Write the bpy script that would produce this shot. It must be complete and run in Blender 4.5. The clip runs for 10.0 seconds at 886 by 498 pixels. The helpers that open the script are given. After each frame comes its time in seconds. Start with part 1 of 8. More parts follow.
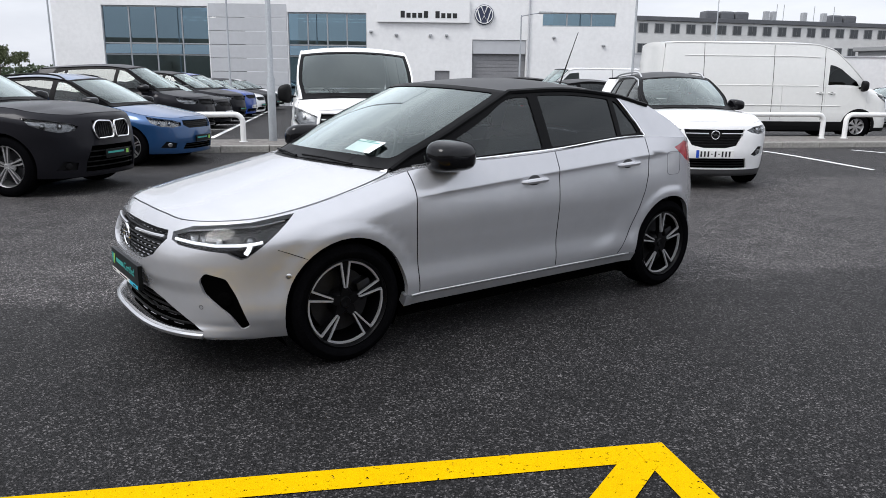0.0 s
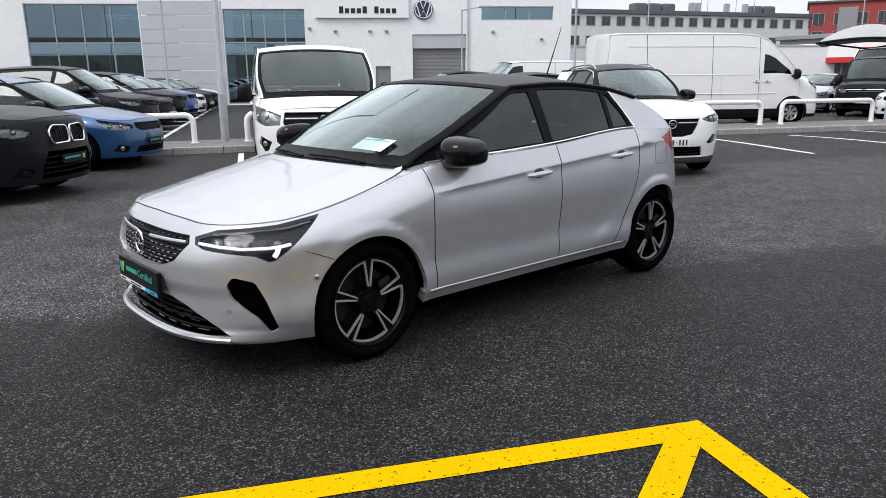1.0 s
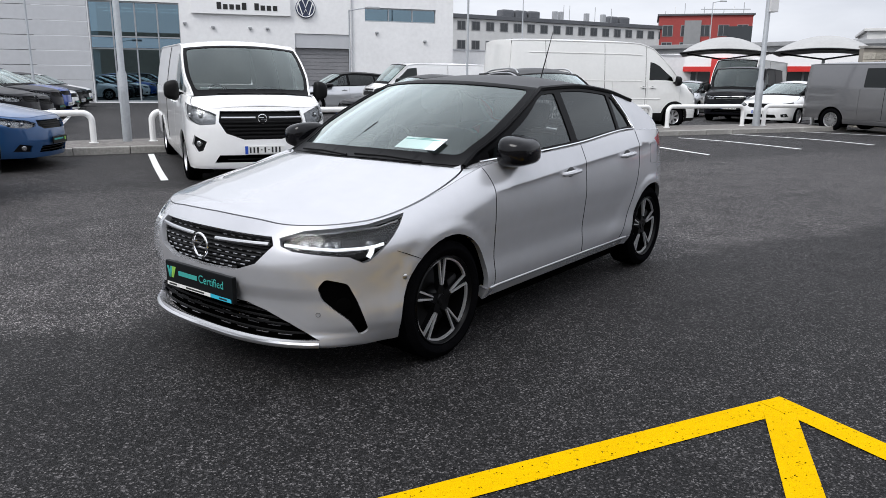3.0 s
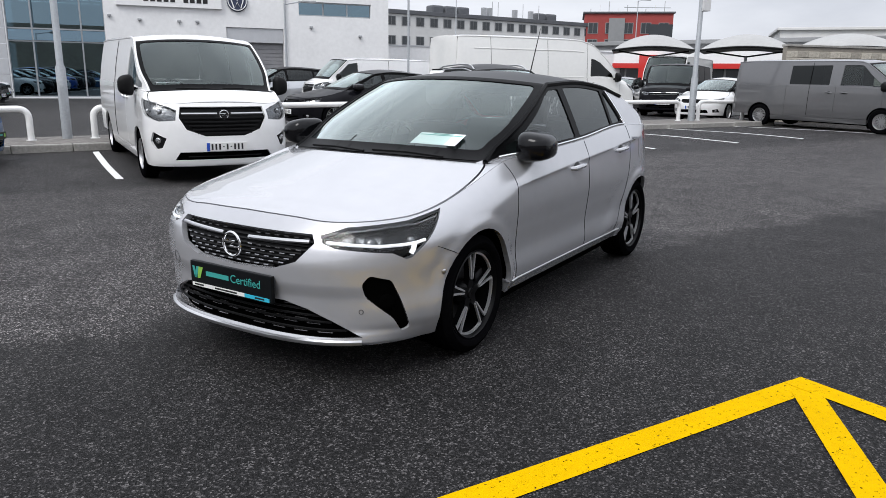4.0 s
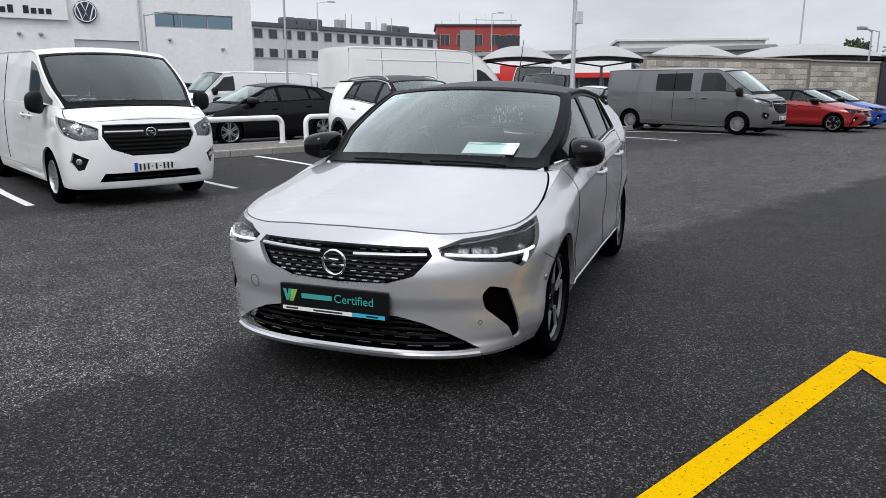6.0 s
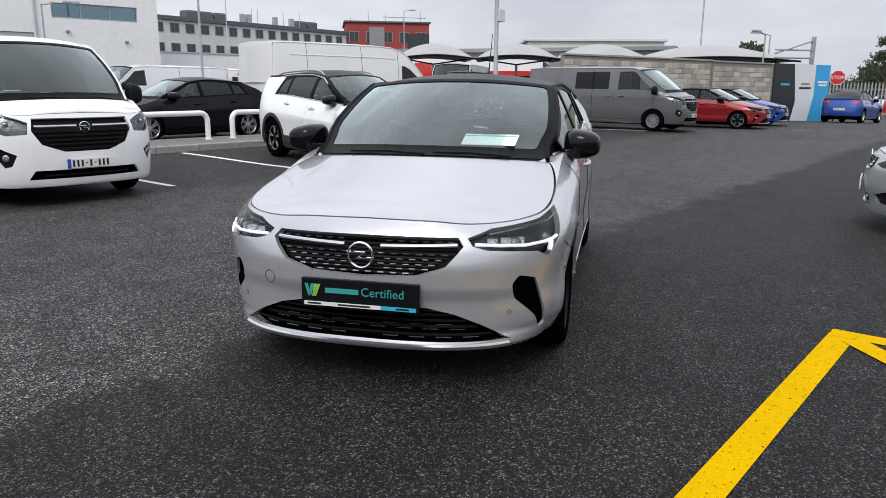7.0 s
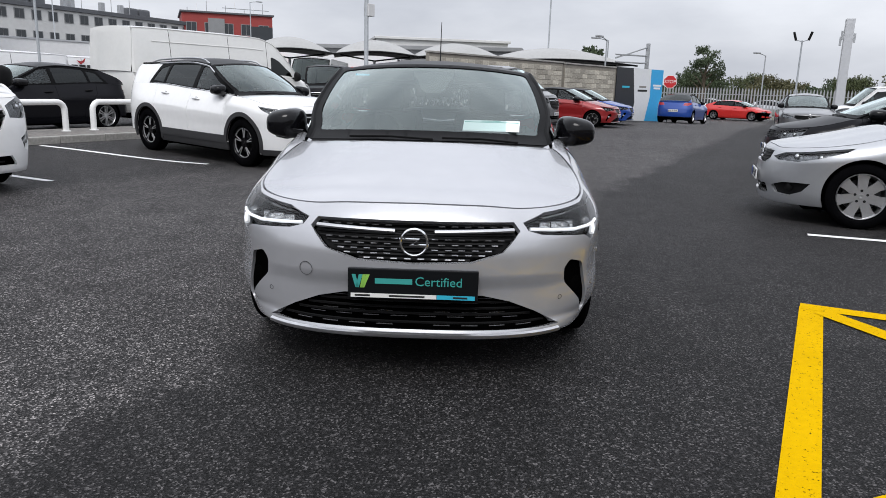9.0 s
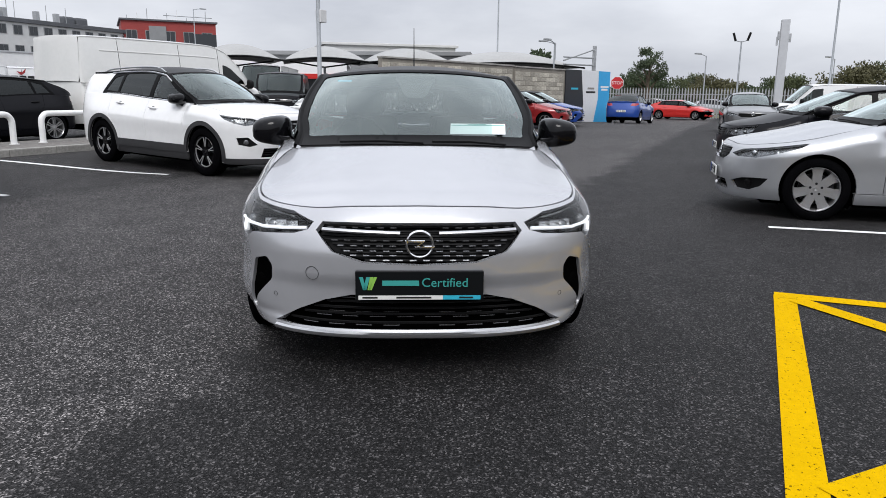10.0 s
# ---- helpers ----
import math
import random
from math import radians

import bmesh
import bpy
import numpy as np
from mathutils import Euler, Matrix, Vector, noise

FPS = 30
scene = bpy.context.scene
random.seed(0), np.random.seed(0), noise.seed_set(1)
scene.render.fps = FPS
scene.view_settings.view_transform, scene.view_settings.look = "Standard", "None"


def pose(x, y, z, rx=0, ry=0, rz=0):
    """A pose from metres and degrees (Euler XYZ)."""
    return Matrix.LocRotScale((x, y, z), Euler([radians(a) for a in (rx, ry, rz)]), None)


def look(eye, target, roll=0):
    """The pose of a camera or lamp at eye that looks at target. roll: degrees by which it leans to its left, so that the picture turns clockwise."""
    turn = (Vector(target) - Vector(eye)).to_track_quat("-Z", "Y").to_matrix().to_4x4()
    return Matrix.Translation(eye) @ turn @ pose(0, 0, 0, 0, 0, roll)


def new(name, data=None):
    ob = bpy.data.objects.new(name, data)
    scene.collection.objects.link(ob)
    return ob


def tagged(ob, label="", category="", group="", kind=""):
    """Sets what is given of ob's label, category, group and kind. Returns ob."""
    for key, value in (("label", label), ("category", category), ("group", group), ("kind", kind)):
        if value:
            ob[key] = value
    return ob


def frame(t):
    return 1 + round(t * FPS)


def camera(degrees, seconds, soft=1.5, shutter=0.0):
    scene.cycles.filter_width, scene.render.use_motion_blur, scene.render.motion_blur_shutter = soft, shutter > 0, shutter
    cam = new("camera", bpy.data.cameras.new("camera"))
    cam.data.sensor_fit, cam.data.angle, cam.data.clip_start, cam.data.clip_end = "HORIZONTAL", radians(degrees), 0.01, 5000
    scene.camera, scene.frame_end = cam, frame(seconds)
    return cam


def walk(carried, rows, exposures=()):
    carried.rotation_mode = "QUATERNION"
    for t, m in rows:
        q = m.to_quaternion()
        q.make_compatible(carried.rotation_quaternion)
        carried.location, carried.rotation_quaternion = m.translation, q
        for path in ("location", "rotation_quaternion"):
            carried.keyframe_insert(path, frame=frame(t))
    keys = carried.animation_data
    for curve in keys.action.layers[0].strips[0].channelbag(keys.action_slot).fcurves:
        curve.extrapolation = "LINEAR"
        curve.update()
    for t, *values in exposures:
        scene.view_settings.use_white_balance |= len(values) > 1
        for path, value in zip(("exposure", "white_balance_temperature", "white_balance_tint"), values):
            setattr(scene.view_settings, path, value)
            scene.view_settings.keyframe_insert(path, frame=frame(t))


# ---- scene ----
cam = camera(63.4, 10.0, soft=0.5)
PATH = [
    (0, (-0.018, 0.249, 1.387), (-0.0483, 2.1981, 0.9404), 0.64),
    (0.5, (-0.182, 0.235, 1.395), (-0.1403, 2.1826, 0.9405), 0.83),
    (1, (-0.425, 0.214, 1.398), (-0.2908, 2.1555, 0.9382), -0.49),
    (1.5, (-0.677, 0.286, 1.387), (-0.4689, 2.2218, 0.9278), -1.05),
    (2, (-0.948, 0.261, 1.406), (-0.6208, 2.1785, 0.9414), 0.49),
    (3.3, (-1.562, 0.371, 1.384), (-1.0380, 2.2470, 0.9302), 1.00),
    (3.5, (-1.649, 0.397, 1.390), (-1.0966, 2.2633, 0.9275), 1.58),
    (4, (-1.919, 0.452, 1.383), (-1.2474, 2.2779, 0.9188), 0.82),
    (4.5, (-2.160, 0.577, 1.372), (-1.4246, 2.3775, 0.9073), -1.62),
    (5, (-2.399, 0.679, 1.373), (-1.5075, 2.4081, 0.9108), 0.77),
    (5.2, (-2.534, 0.711, 1.374), (-1.5786, 2.4108, 0.9293), 0.56),
    (6.3, (-3.054, 1.032, 1.365), (-1.9943, 2.6733, 0.9366), 0.32),
    (6.5, (-3.121, 1.099, 1.349), (-2.0078, 2.7036, 0.9166), 0.91),
    (7, (-3.367, 1.244, 1.332), (-2.1425, 2.7636, 0.8948), 0.36),
    (7.5, (-3.525, 1.428, 1.306), (-2.2221, 2.8805, 0.8668), -0.50),
    (8, (-3.685, 1.604, 1.289), (-2.3102, 2.9879, 0.8475), 0.16),
    (8.5, (-3.864, 1.805, 1.271), (-2.3848, 3.0761, 0.8289), -0.36),
    (9, (-3.936, 1.943, 1.243), (-2.4110, 3.1610, 0.8075), 1.67),
    (9.5, (-4.033, 2.058, 1.258), (-2.4671, 3.2245, 0.8246), 1.49),
    (10, (-4.123, 2.081, 1.238), (-2.5167, 3.1953, 0.8170), 0.64),
]
walk(cam, [(t, look(eye, target, roll)) for t, eye, target, roll in PATH], exposures=((0, 0.18), (2, 0.15), (3.5, 0.10), (5, 0.03), (6.5, -0.08), (8, -0.08), (10, -0.07)))

# ---- daylight: an overcast sky with a weak, wide sun ----
scene.view_settings.exposure = 0.0
SUN_EL, SUN_AZ = 52.0, 236.0
world = bpy.data.worlds.new("overcast_sky")
scene.world = world
world.use_nodes = True
wn, wl = world.node_tree.nodes, world.node_tree.links
wn.clear()
w_out, w_bg = wn.new("ShaderNodeOutputWorld"), wn.new("ShaderNodeBackground")
w_sky = wn.new("ShaderNodeTexSky")
w_sky.sky_type, w_sky.sun_disc = "NISHITA", False
w_sky.sun_elevation, w_sky.sun_rotation = radians(SUN_EL), radians(SUN_AZ)
w_sky.air_density, w_sky.dust_density, w_sky.ozone_density = 1.0, 4.0, 1.0
w_co, w_sep = wn.new("ShaderNodeTexCoord"), wn.new("ShaderNodeSeparateXYZ")
w_map, w_noise, w_ramp = wn.new("ShaderNodeMapping"), wn.new("ShaderNodeTexNoise"), wn.new("ShaderNodeValToRGB")
w_map.inputs["Scale"].default_value = (1.0, 1.0, 3.2)
w_noise.inputs["Scale"].default_value, w_noise.inputs["Detail"].default_value, w_noise.inputs["Roughness"].default_value = 2.1, 6.0, 0.55
w_ramp.color_ramp.elements[0].position, w_ramp.color_ramp.elements[0].color = 0.32, (5.9, 6.2, 6.95, 1)
w_ramp.color_ramp.elements[1].position, w_ramp.color_ramp.elements[1].color = 0.68, (9.0, 9.3, 10.0, 1)
w_up = wn.new("ShaderNodeMapRange")          # an overcast sky is brighter overhead than at the horizon
w_up.inputs["From Min"].default_value, w_up.inputs["From Max"].default_value = 0.05, 0.9
w_up.inputs["To Min"].default_value, w_up.inputs["To Max"].default_value = 1.0, 2.0
w_mul, w_mix = wn.new("ShaderNodeVectorMath"), wn.new("ShaderNodeMix")
w_mul.operation = "SCALE"
w_mix.data_type, w_mix.inputs[0].default_value = "RGBA", 0.93
w_bg.inputs["Strength"].default_value = 0.1
wl.new(w_co.outputs["Generated"], w_map.inputs["Vector"]), wl.new(w_map.outputs[0], w_noise.inputs["Vector"])
wl.new(w_noise.outputs["Fac"], w_ramp.inputs[0]), wl.new(w_co.outputs["Generated"], w_sep.inputs[0])
wl.new(w_sep.outputs["Z"], w_up.inputs["Value"]), wl.new(w_ramp.outputs[0], w_mul.inputs[0]), wl.new(w_up.outputs[0], w_mul.inputs["Scale"])
wl.new(w_sky.outputs[0], w_mix.inputs[6]), wl.new(w_mul.outputs[0], w_mix.inputs[7])
wl.new(w_mix.outputs[2], w_bg.inputs["Color"]), wl.new(w_bg.outputs[0], w_out.inputs[0])
sun = new("sun", bpy.data.lights.new("sun", "SUN"))
sun.data.energy, sun.data.angle, sun.data.color = 1.8, radians(25), (1.0, 0.985, 0.97)
az = radians(SUN_AZ)
sun.matrix_world = look((0, 0, 30), (-30 * math.sin(az) / math.tan(radians(SUN_EL)), -30 * math.cos(az) / math.tan(radians(SUN_EL)), 0))


# ---- materials ----
def mat(name, color, rough=0.5, metal=0.0, coat=0.0, var=0.0, scale=6.0, bump=0.0, bscale=40.0, spec=0.5, emit=0.0, detail=4.0):
    m = bpy.data.materials.new(name)
    m.use_nodes = True
    nt = m.node_tree
    b = nt.nodes["Principled BSDF"]
    b.inputs["Base Color"].default_value = (*color, 1)
    b.inputs["Roughness"].default_value, b.inputs["Metallic"].default_value = rough, metal
    b.inputs["Coat Weight"].default_value, b.inputs["Coat Roughness"].default_value = coat, 0.03
    b.inputs["Specular IOR Level"].default_value = spec
    if emit:
        b.inputs["Emission Color"].default_value, b.inputs["Emission Strength"].default_value = (*color, 1), emit
    co = nt.nodes.new("ShaderNodeTexCoord")
    if var:
        n1, n2, mx, hs = (nt.nodes.new("ShaderNodeTexNoise"), nt.nodes.new("ShaderNodeTexNoise"), nt.nodes.new("ShaderNodeMath"), nt.nodes.new("ShaderNodeHueSaturation"))
        n1.inputs["Scale"].default_value, n2.inputs["Scale"].default_value = scale, scale * 9
        n1.inputs["Detail"].default_value = n2.inputs["Detail"].default_value = detail
        mx.operation = "ADD"
        rng = nt.nodes.new("ShaderNodeMapRange")
        rng.inputs["From Min"].default_value, rng.inputs["From Max"].default_value = 0.7, 1.3
        rng.inputs["To Min"].default_value, rng.inputs["To Max"].default_value = 1 - var, 1 + var
        for n in (n1, n2):
            nt.links.new(co.outputs["Object"], n.inputs["Vector"])
        nt.links.new(n1.outputs["Fac"], mx.inputs[0]), nt.links.new(n2.outputs["Fac"], mx.inputs[1])
        nt.links.new(mx.outputs[0], rng.inputs["Value"]), nt.links.new(rng.outputs[0], hs.inputs["Value"])
        hs.inputs["Color"].default_value = (*color, 1)
        nt.links.new(hs.outputs[0], b.inputs["Base Color"])
    if bump:
        n3, bp = nt.nodes.new("ShaderNodeTexNoise"), nt.nodes.new("ShaderNodeBump")
        n3.inputs["Scale"].default_value, n3.inputs["Detail"].default_value = bscale, 5
        bp.inputs["Strength"].default_value, bp.inputs["Distance"].default_value = bump, 0.01
        nt.links.new(co.outputs["Object"], n3.inputs["Vector"]), nt.links.new(n3.outputs["Fac"], bp.inputs["Height"])
        nt.links.new(bp.outputs[0], b.inputs["Normal"])
    return m


def paint(name, color, metal=0.0, rough=0.35):
    """Car paint: a base coat with flakes and faint dust under clear lacquer."""
    m = mat(name, color, rough, metal, 1.0 if max(color) > 0.1 else 0.3, var=0.03, scale=1.2, spec=0.5 if max(color) > 0.1 else 0.05)
    nt, b = m.node_tree, m.node_tree.nodes["Principled BSDF"]
    b.inputs["Coat IOR"].default_value = 1.5 if max(color) > 0.1 else 1.36
    if metal:
        fl, bp, co = nt.nodes.new("ShaderNodeTexVoronoi"), nt.nodes.new("ShaderNodeBump"), nt.nodes.new("ShaderNodeTexCoord")
        fl.inputs["Scale"].default_value = 900
        bp.inputs["Strength"].default_value, bp.inputs["Distance"].default_value = 0.06, 0.002
        nt.links.new(co.outputs["Object"], fl.inputs["Vector"]), nt.links.new(fl.outputs["Distance"], bp.inputs["Height"])
        nt.links.new(bp.outputs[0], b.inputs["Normal"])
    dust, rr, co2 = nt.nodes.new("ShaderNodeTexNoise"), nt.nodes.new("ShaderNodeMapRange"), nt.nodes.new("ShaderNodeTexCoord")
    dust.inputs["Scale"].default_value, dust.inputs["Detail"].default_value = 3.0, 6
    rr.inputs["To Min"].default_value, rr.inputs["To Max"].default_value = 0.01, 0.10
    nt.links.new(co2.outputs["Object"], dust.inputs["Vector"]), nt.links.new(dust.outputs["Fac"], rr.inputs["Value"])
    nt.links.new(rr.outputs[0], b.inputs["Coat Roughness"])
    return m


def glass(name, tint, ior=1.5, coat=(1, 1, 1), faces=1.0):
    """Thin sheet glass: tinted see-through with a mirror-like face."""
    m = bpy.data.materials.new(name)
    m.use_nodes = True
    nt = m.node_tree
    nt.nodes.clear()
    out, mix, tr, gl, fr = [nt.nodes.new(k) for k in ("ShaderNodeOutputMaterial", "ShaderNodeMixShader", "ShaderNodeBsdfTransparent", "ShaderNodeBsdfGlossy", "ShaderNodeFresnel")]
    tr.inputs[0].default_value = (*tint, 1)
    gl.inputs["Roughness"].default_value, gl.inputs["Color"].default_value = 0.01, (*coat, 1)
    fr.inputs["IOR"].default_value = ior
    both = nt.nodes.new("ShaderNodeMath")          # both faces of the sheet reflect
    both.operation, both.use_clamp, both.inputs[1].default_value = "MULTIPLY", True, faces
    nt.links.new(fr.outputs[0], both.inputs[0]), nt.links.new(both.outputs[0], mix.inputs[0]), nt.links.new(tr.outputs[0], mix.inputs[1]), nt.links.new(gl.outputs[0], mix.inputs[2])
    nt.links.new(mix.outputs[0], out.inputs[0])
    return m


def asphalt_material():
    m = mat("asphalt", (0.05, 0.05, 0.052), 0.68, spec=0.22)
    nt, b = m.node_tree, m.node_tree.nodes["Principled BSDF"]
    N, K = nt.nodes.new, nt.links.new
    co = N("ShaderNodeTexCoord")
    big, mid, vor, fine = N("ShaderNodeTexNoise"), N("ShaderNodeTexNoise"), N("ShaderNodeTexVoronoi"), N("ShaderNodeTexNoise")
    for n, s, d in ((big, 0.22, 5), (mid, 2.3, 5), (fine, 120, 3)):
        n.inputs["Scale"].default_value, n.inputs["Detail"].default_value = s, d
        K(co.outputs["Object"], n.inputs["Vector"])
    vor.inputs["Scale"].default_value = 145
    K(co.outputs["Object"], vor.inputs["Vector"])
    r1 = N("ShaderNodeValToRGB")
    r1.color_ramp.elements[0].position, r1.color_ramp.elements[0].color = 0.35, (0.0100, 0.0095, 0.0098, 1)
    r1.color_ramp.elements[1].position, r1.color_ramp.elements[1].color = 0.68, (0.0208, 0.0198, 0.0202, 1)
    mixb = N("ShaderNodeMath"); mixb.operation = "MULTIPLY_ADD"; mixb.inputs[1].default_value = 0.6
    K(mid.outputs["Fac"], mixb.inputs[0])
    sc = N("ShaderNodeMath"); sc.operation = "MULTIPLY"; sc.inputs[1].default_value = 0.4
    K(big.outputs["Fac"], sc.inputs[0]), K(sc.outputs[0], mixb.inputs[2]), K(mixb.outputs[0], r1.inputs[0])
    # pale and dark stones in the binder
    hs = N("ShaderNodeSeparateColor"); K(vor.outputs["Color"], hs.inputs[0])
    r2 = N("ShaderNodeValToRGB"); r2.color_ramp.interpolation = "LINEAR"
    r2.color_ramp.elements[0].position, r2.color_ramp.elements[0].color = 0.0, (0.05, 0.05, 0.05, 1)
    r2.color_ramp.elements[1].position, r2.color_ramp.elements[1].color = 0.62, (0.85, 0.85, 0.85, 1)
    e = r2.color_ramp.elements.new(0.86); e.color = (2.6, 2.6, 2.6, 1)
    e = r2.color_ramp.elements.new(0.97); e.color = (8.0, 7.9, 7.7, 1)
    K(hs.outputs[0], r2.inputs[0])
    vor2 = N("ShaderNodeTexVoronoi"); vor2.inputs["Scale"].default_value = 52
    K(co.outputs["Object"], vor2.inputs["Vector"])
    hs2, r3, both = N("ShaderNodeSeparateColor"), N("ShaderNodeMapRange"), N("ShaderNodeVectorMath")
    r3.inputs["To Min"].default_value, r3.inputs["To Max"].default_value = 0.62, 1.38
    both.operation = "SCALE"
    K(vor2.outputs["Color"], hs2.inputs[0]), K(hs2.outputs[1], r3.inputs["Value"]), K(r2.outputs[0], both.inputs[0]), K(r3.outputs[0], both.inputs["Scale"])
    mul = N("ShaderNodeMix"); mul.data_type, mul.blend_type = "RGBA", "MULTIPLY"; mul.inputs[0].default_value = 1.0
    # the older, paler surface of the lane between the new asphalt and the bays
    sep, ln = N("ShaderNodeSeparateXYZ"), N("ShaderNodeMath")
    K(co.outputs["Object"], sep.inputs[0])
    ln.operation, ln.inputs[1].default_value = "MULTIPLY_ADD", -0.22
    K(sep.outputs["X"], ln.inputs[0]), K(sep.outputs["Y"], ln.inputs[2])
    wob = N("ShaderNodeMath"); wob.operation, wob.inputs[1].default_value = "MULTIPLY_ADD", 0.5
    K(mid.outputs["Fac"], wob.inputs[0]), K(ln.outputs[0], wob.inputs[2])
    lane = N("ShaderNodeValToRGB")
    scl = N("ShaderNodeMapRange"); scl.inputs["From Min"].default_value, scl.inputs["From Max"].default_value = 4.6, 13.0
    K(wob.outputs[0], scl.inputs["Value"]), K(scl.outputs[0], lane.inputs[0])
    cr = lane.color_ramp
    cr.elements[0].position, cr.elements[0].color = 0.07, (1, 1, 1, 1)
    cr.elements[1].position, cr.elements[1].color = 0.11, (2.9, 2.87, 2.82, 1)
    e2 = cr.elements.new(0.72); e2.color = (2.5, 2.48, 2.45, 1)
    e2 = cr.elements.new(0.78); e2.color = (1.4, 1.4, 1.4, 1)
    mul2 = N("ShaderNodeMix"); mul2.data_type, mul2.blend_type = "RGBA", "MULTIPLY"; mul2.inputs[0].default_value = 1.0
    K(r1.outputs[0], mul2.inputs[6]), K(lane.outputs[0], mul2.inputs[7])
    K(mul2.outputs[2], mul.inputs[6]), K(both.outputs[0], mul.inputs[7]), K(mul.outputs[2], b.inputs["Base Color"])
    bp = N("ShaderNodeBump"); bp.inputs["Strength"].default_value, bp.inputs["Distance"].default_value = 0.9, 0.008
    ad = N("ShaderNodeMath"); ad.operation = "ADD"
    K(vor.outputs["Distance"], ad.inputs[0]), K(fine.outputs["Fac"], ad.inputs[1]), K(ad.outputs[0], bp.inputs["Height"]), K(bp.outputs[0], b.inputs["Normal"])
    return m


def worn_paint(name, color, wear=0.45):
    """Road paint, worn through at its edges and pores to the asphalt below."""
    m = mat(name, color, 0.85, var=0.06, scale=3, bump=0.5, bscale=120, spec=0.03)
    nt, b = m.node_tree, m.node_tree.nodes["Principled BSDF"]
    co, n, r, tr, mx = [nt.nodes.new(k) for k in ("ShaderNodeTexCoord", "ShaderNodeTexNoise", "ShaderNodeValToRGB", "ShaderNodeBsdfTransparent", "ShaderNodeMixShader")]
    n.inputs["Scale"].default_value, n.inputs["Detail"].default_value, n.inputs["Roughness"].default_value = 55, 6, 0.7
    r.color_ramp.elements[0].position, r.color_ramp.elements[1].position = wear - 0.13, wear - 0.09
    nt.links.new(co.outputs["Object"], n.inputs["Vector"]), nt.links.new(n.outputs["Fac"], r.inputs[0]), nt.links.new(r.outputs[0], mx.inputs[0])
    nt.links.new(tr.outputs[0], mx.inputs[1]), nt.links.new(b.outputs[0], mx.inputs[2])
    nt.links.new(mx.outputs[0], nt.nodes["Material Output"].inputs[0])
    return m


ASPHALT = asphalt_material()
YELLOW, WHITELINE = worn_paint("yellow_road_paint", (0.63, 0.375, 0.0), 0.485), worn_paint("white_road_paint", (0.75, 0.75, 0.74), 0.47)
SILVER = paint("silver_paint", (0.475, 0.48, 0.502), 0.45, 0.27)
WHITE = paint("white_paint", (0.80, 0.80, 0.80))
VANWHITE = paint("van_white_paint", (0.74, 0.74, 0.72), rough=0.5)
BLACKPAINT = paint("black_paint", (0.006, 0.006, 0.008))
DARKGREY = paint("dark_grey_paint", (0.012, 0.012, 0.015), 0.3)
GREY = paint("grey_paint", (0.15, 0.15, 0.155), 0.6)
PALEGREY = paint("pale_grey_paint", (0.45, 0.46, 0.48), 0.6)
BLUE = paint("mid_blue_paint", (0.018, 0.075, 0.20), 0.4)
BRIGHTBLUE = paint("bright_blue_paint", (0.008, 0.055, 0.30), 0.2)
RED = paint("red_paint", (0.27, 0.012, 0.014), 0.2)
BRIGHTRED = paint("bright_red_paint", (0.56, 0.018, 0.014))
RIMBLACK = mat("black_rim_lacquer", (0.004, 0.004, 0.0045), 0.3, spec=0.12)
SCREENEDGE = mat("black_screen_edge", (0.004, 0.004, 0.0045), 0.4, spec=0.06)
GLOSSBLACK = mat("gloss_black", (0.004, 0.004, 0.005), 0.14, spec=0.22, coat=0.06)
TRIMBLACK = mat("black_plastic", (0.006, 0.006, 0.0065), 0.5, var=0.15, scale=20, bump=0.1, bscale=300, spec=0.15)
ROOFBLACK = mat("roof_black_paint", (0.007, 0.007, 0.008), 0.35, spec=0.10, coat=0.04, var=0.1, scale=4)
CUTFACE = mat("bright_cut_alloy", (0.52, 0.52, 0.53), 0.35, 0.5, var=0.06, scale=20)
GREYTRIM = mat("grey_plastic_cladding", (0.04, 0.04, 0.042), 0.6, var=0.1, bump=0.1, bscale=300, spec=0.25)
RUBBER = mat("tyre_rubber", (0.0035, 0.0035, 0.004), 0.9, var=0.25, scale=12, bump=0.3, bscale=90, spec=0.0)
# near-black, no gloss: the shade inside recesses and gaps is in the colour
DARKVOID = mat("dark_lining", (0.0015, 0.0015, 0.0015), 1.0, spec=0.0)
INTERIOR = mat("dark_cabin_cloth", (0.03, 0.032, 0.034), 0.9, var=0.2, scale=14, bump=0.2, bscale=200)
CHROME = mat("chrome", (0.82, 0.82, 0.83), 0.10, 1.0)
SATIN = mat("satin_silver", (0.62, 0.62, 0.63), 0.28, 1.0, var=0.05)
ALLOY = mat("silver_alloy", (0.52, 0.52, 0.53), 0.32, 0.85, var=0.06, scale=15)
STEEL = mat("brake_steel", (0.035, 0.035, 0.037), 0.4, 0.9, var=0.15, scale=30)
GALV = mat("galvanised_steel", (0.42, 0.43, 0.44), 0.45, 0.6, var=0.14, scale=5)
GLASS = glass("windscreen_glass", (0.72, 0.80, 0.78), 1.3, (0.90, 1.0, 0.98), 3.0)
SIDEGLASS = glass("side_glass", (0.50, 0.56, 0.56), 1.5, (0.95, 1.0, 1.0), 1.1)
DARKGLASS = glass("privacy_glass", (0.07, 0.075, 0.08), 1.45, (0.95, 1.0, 1.0), 1.0)
LAMPGLASS = glass("lamp_lens", (0.9, 0.91, 0.92), 1.28)
LAMPIN = mat("lamp_reflector", (0.008, 0.008, 0.009), 0.25, 0.3, var=0.5, scale=30, bump=0.6, bscale=60)
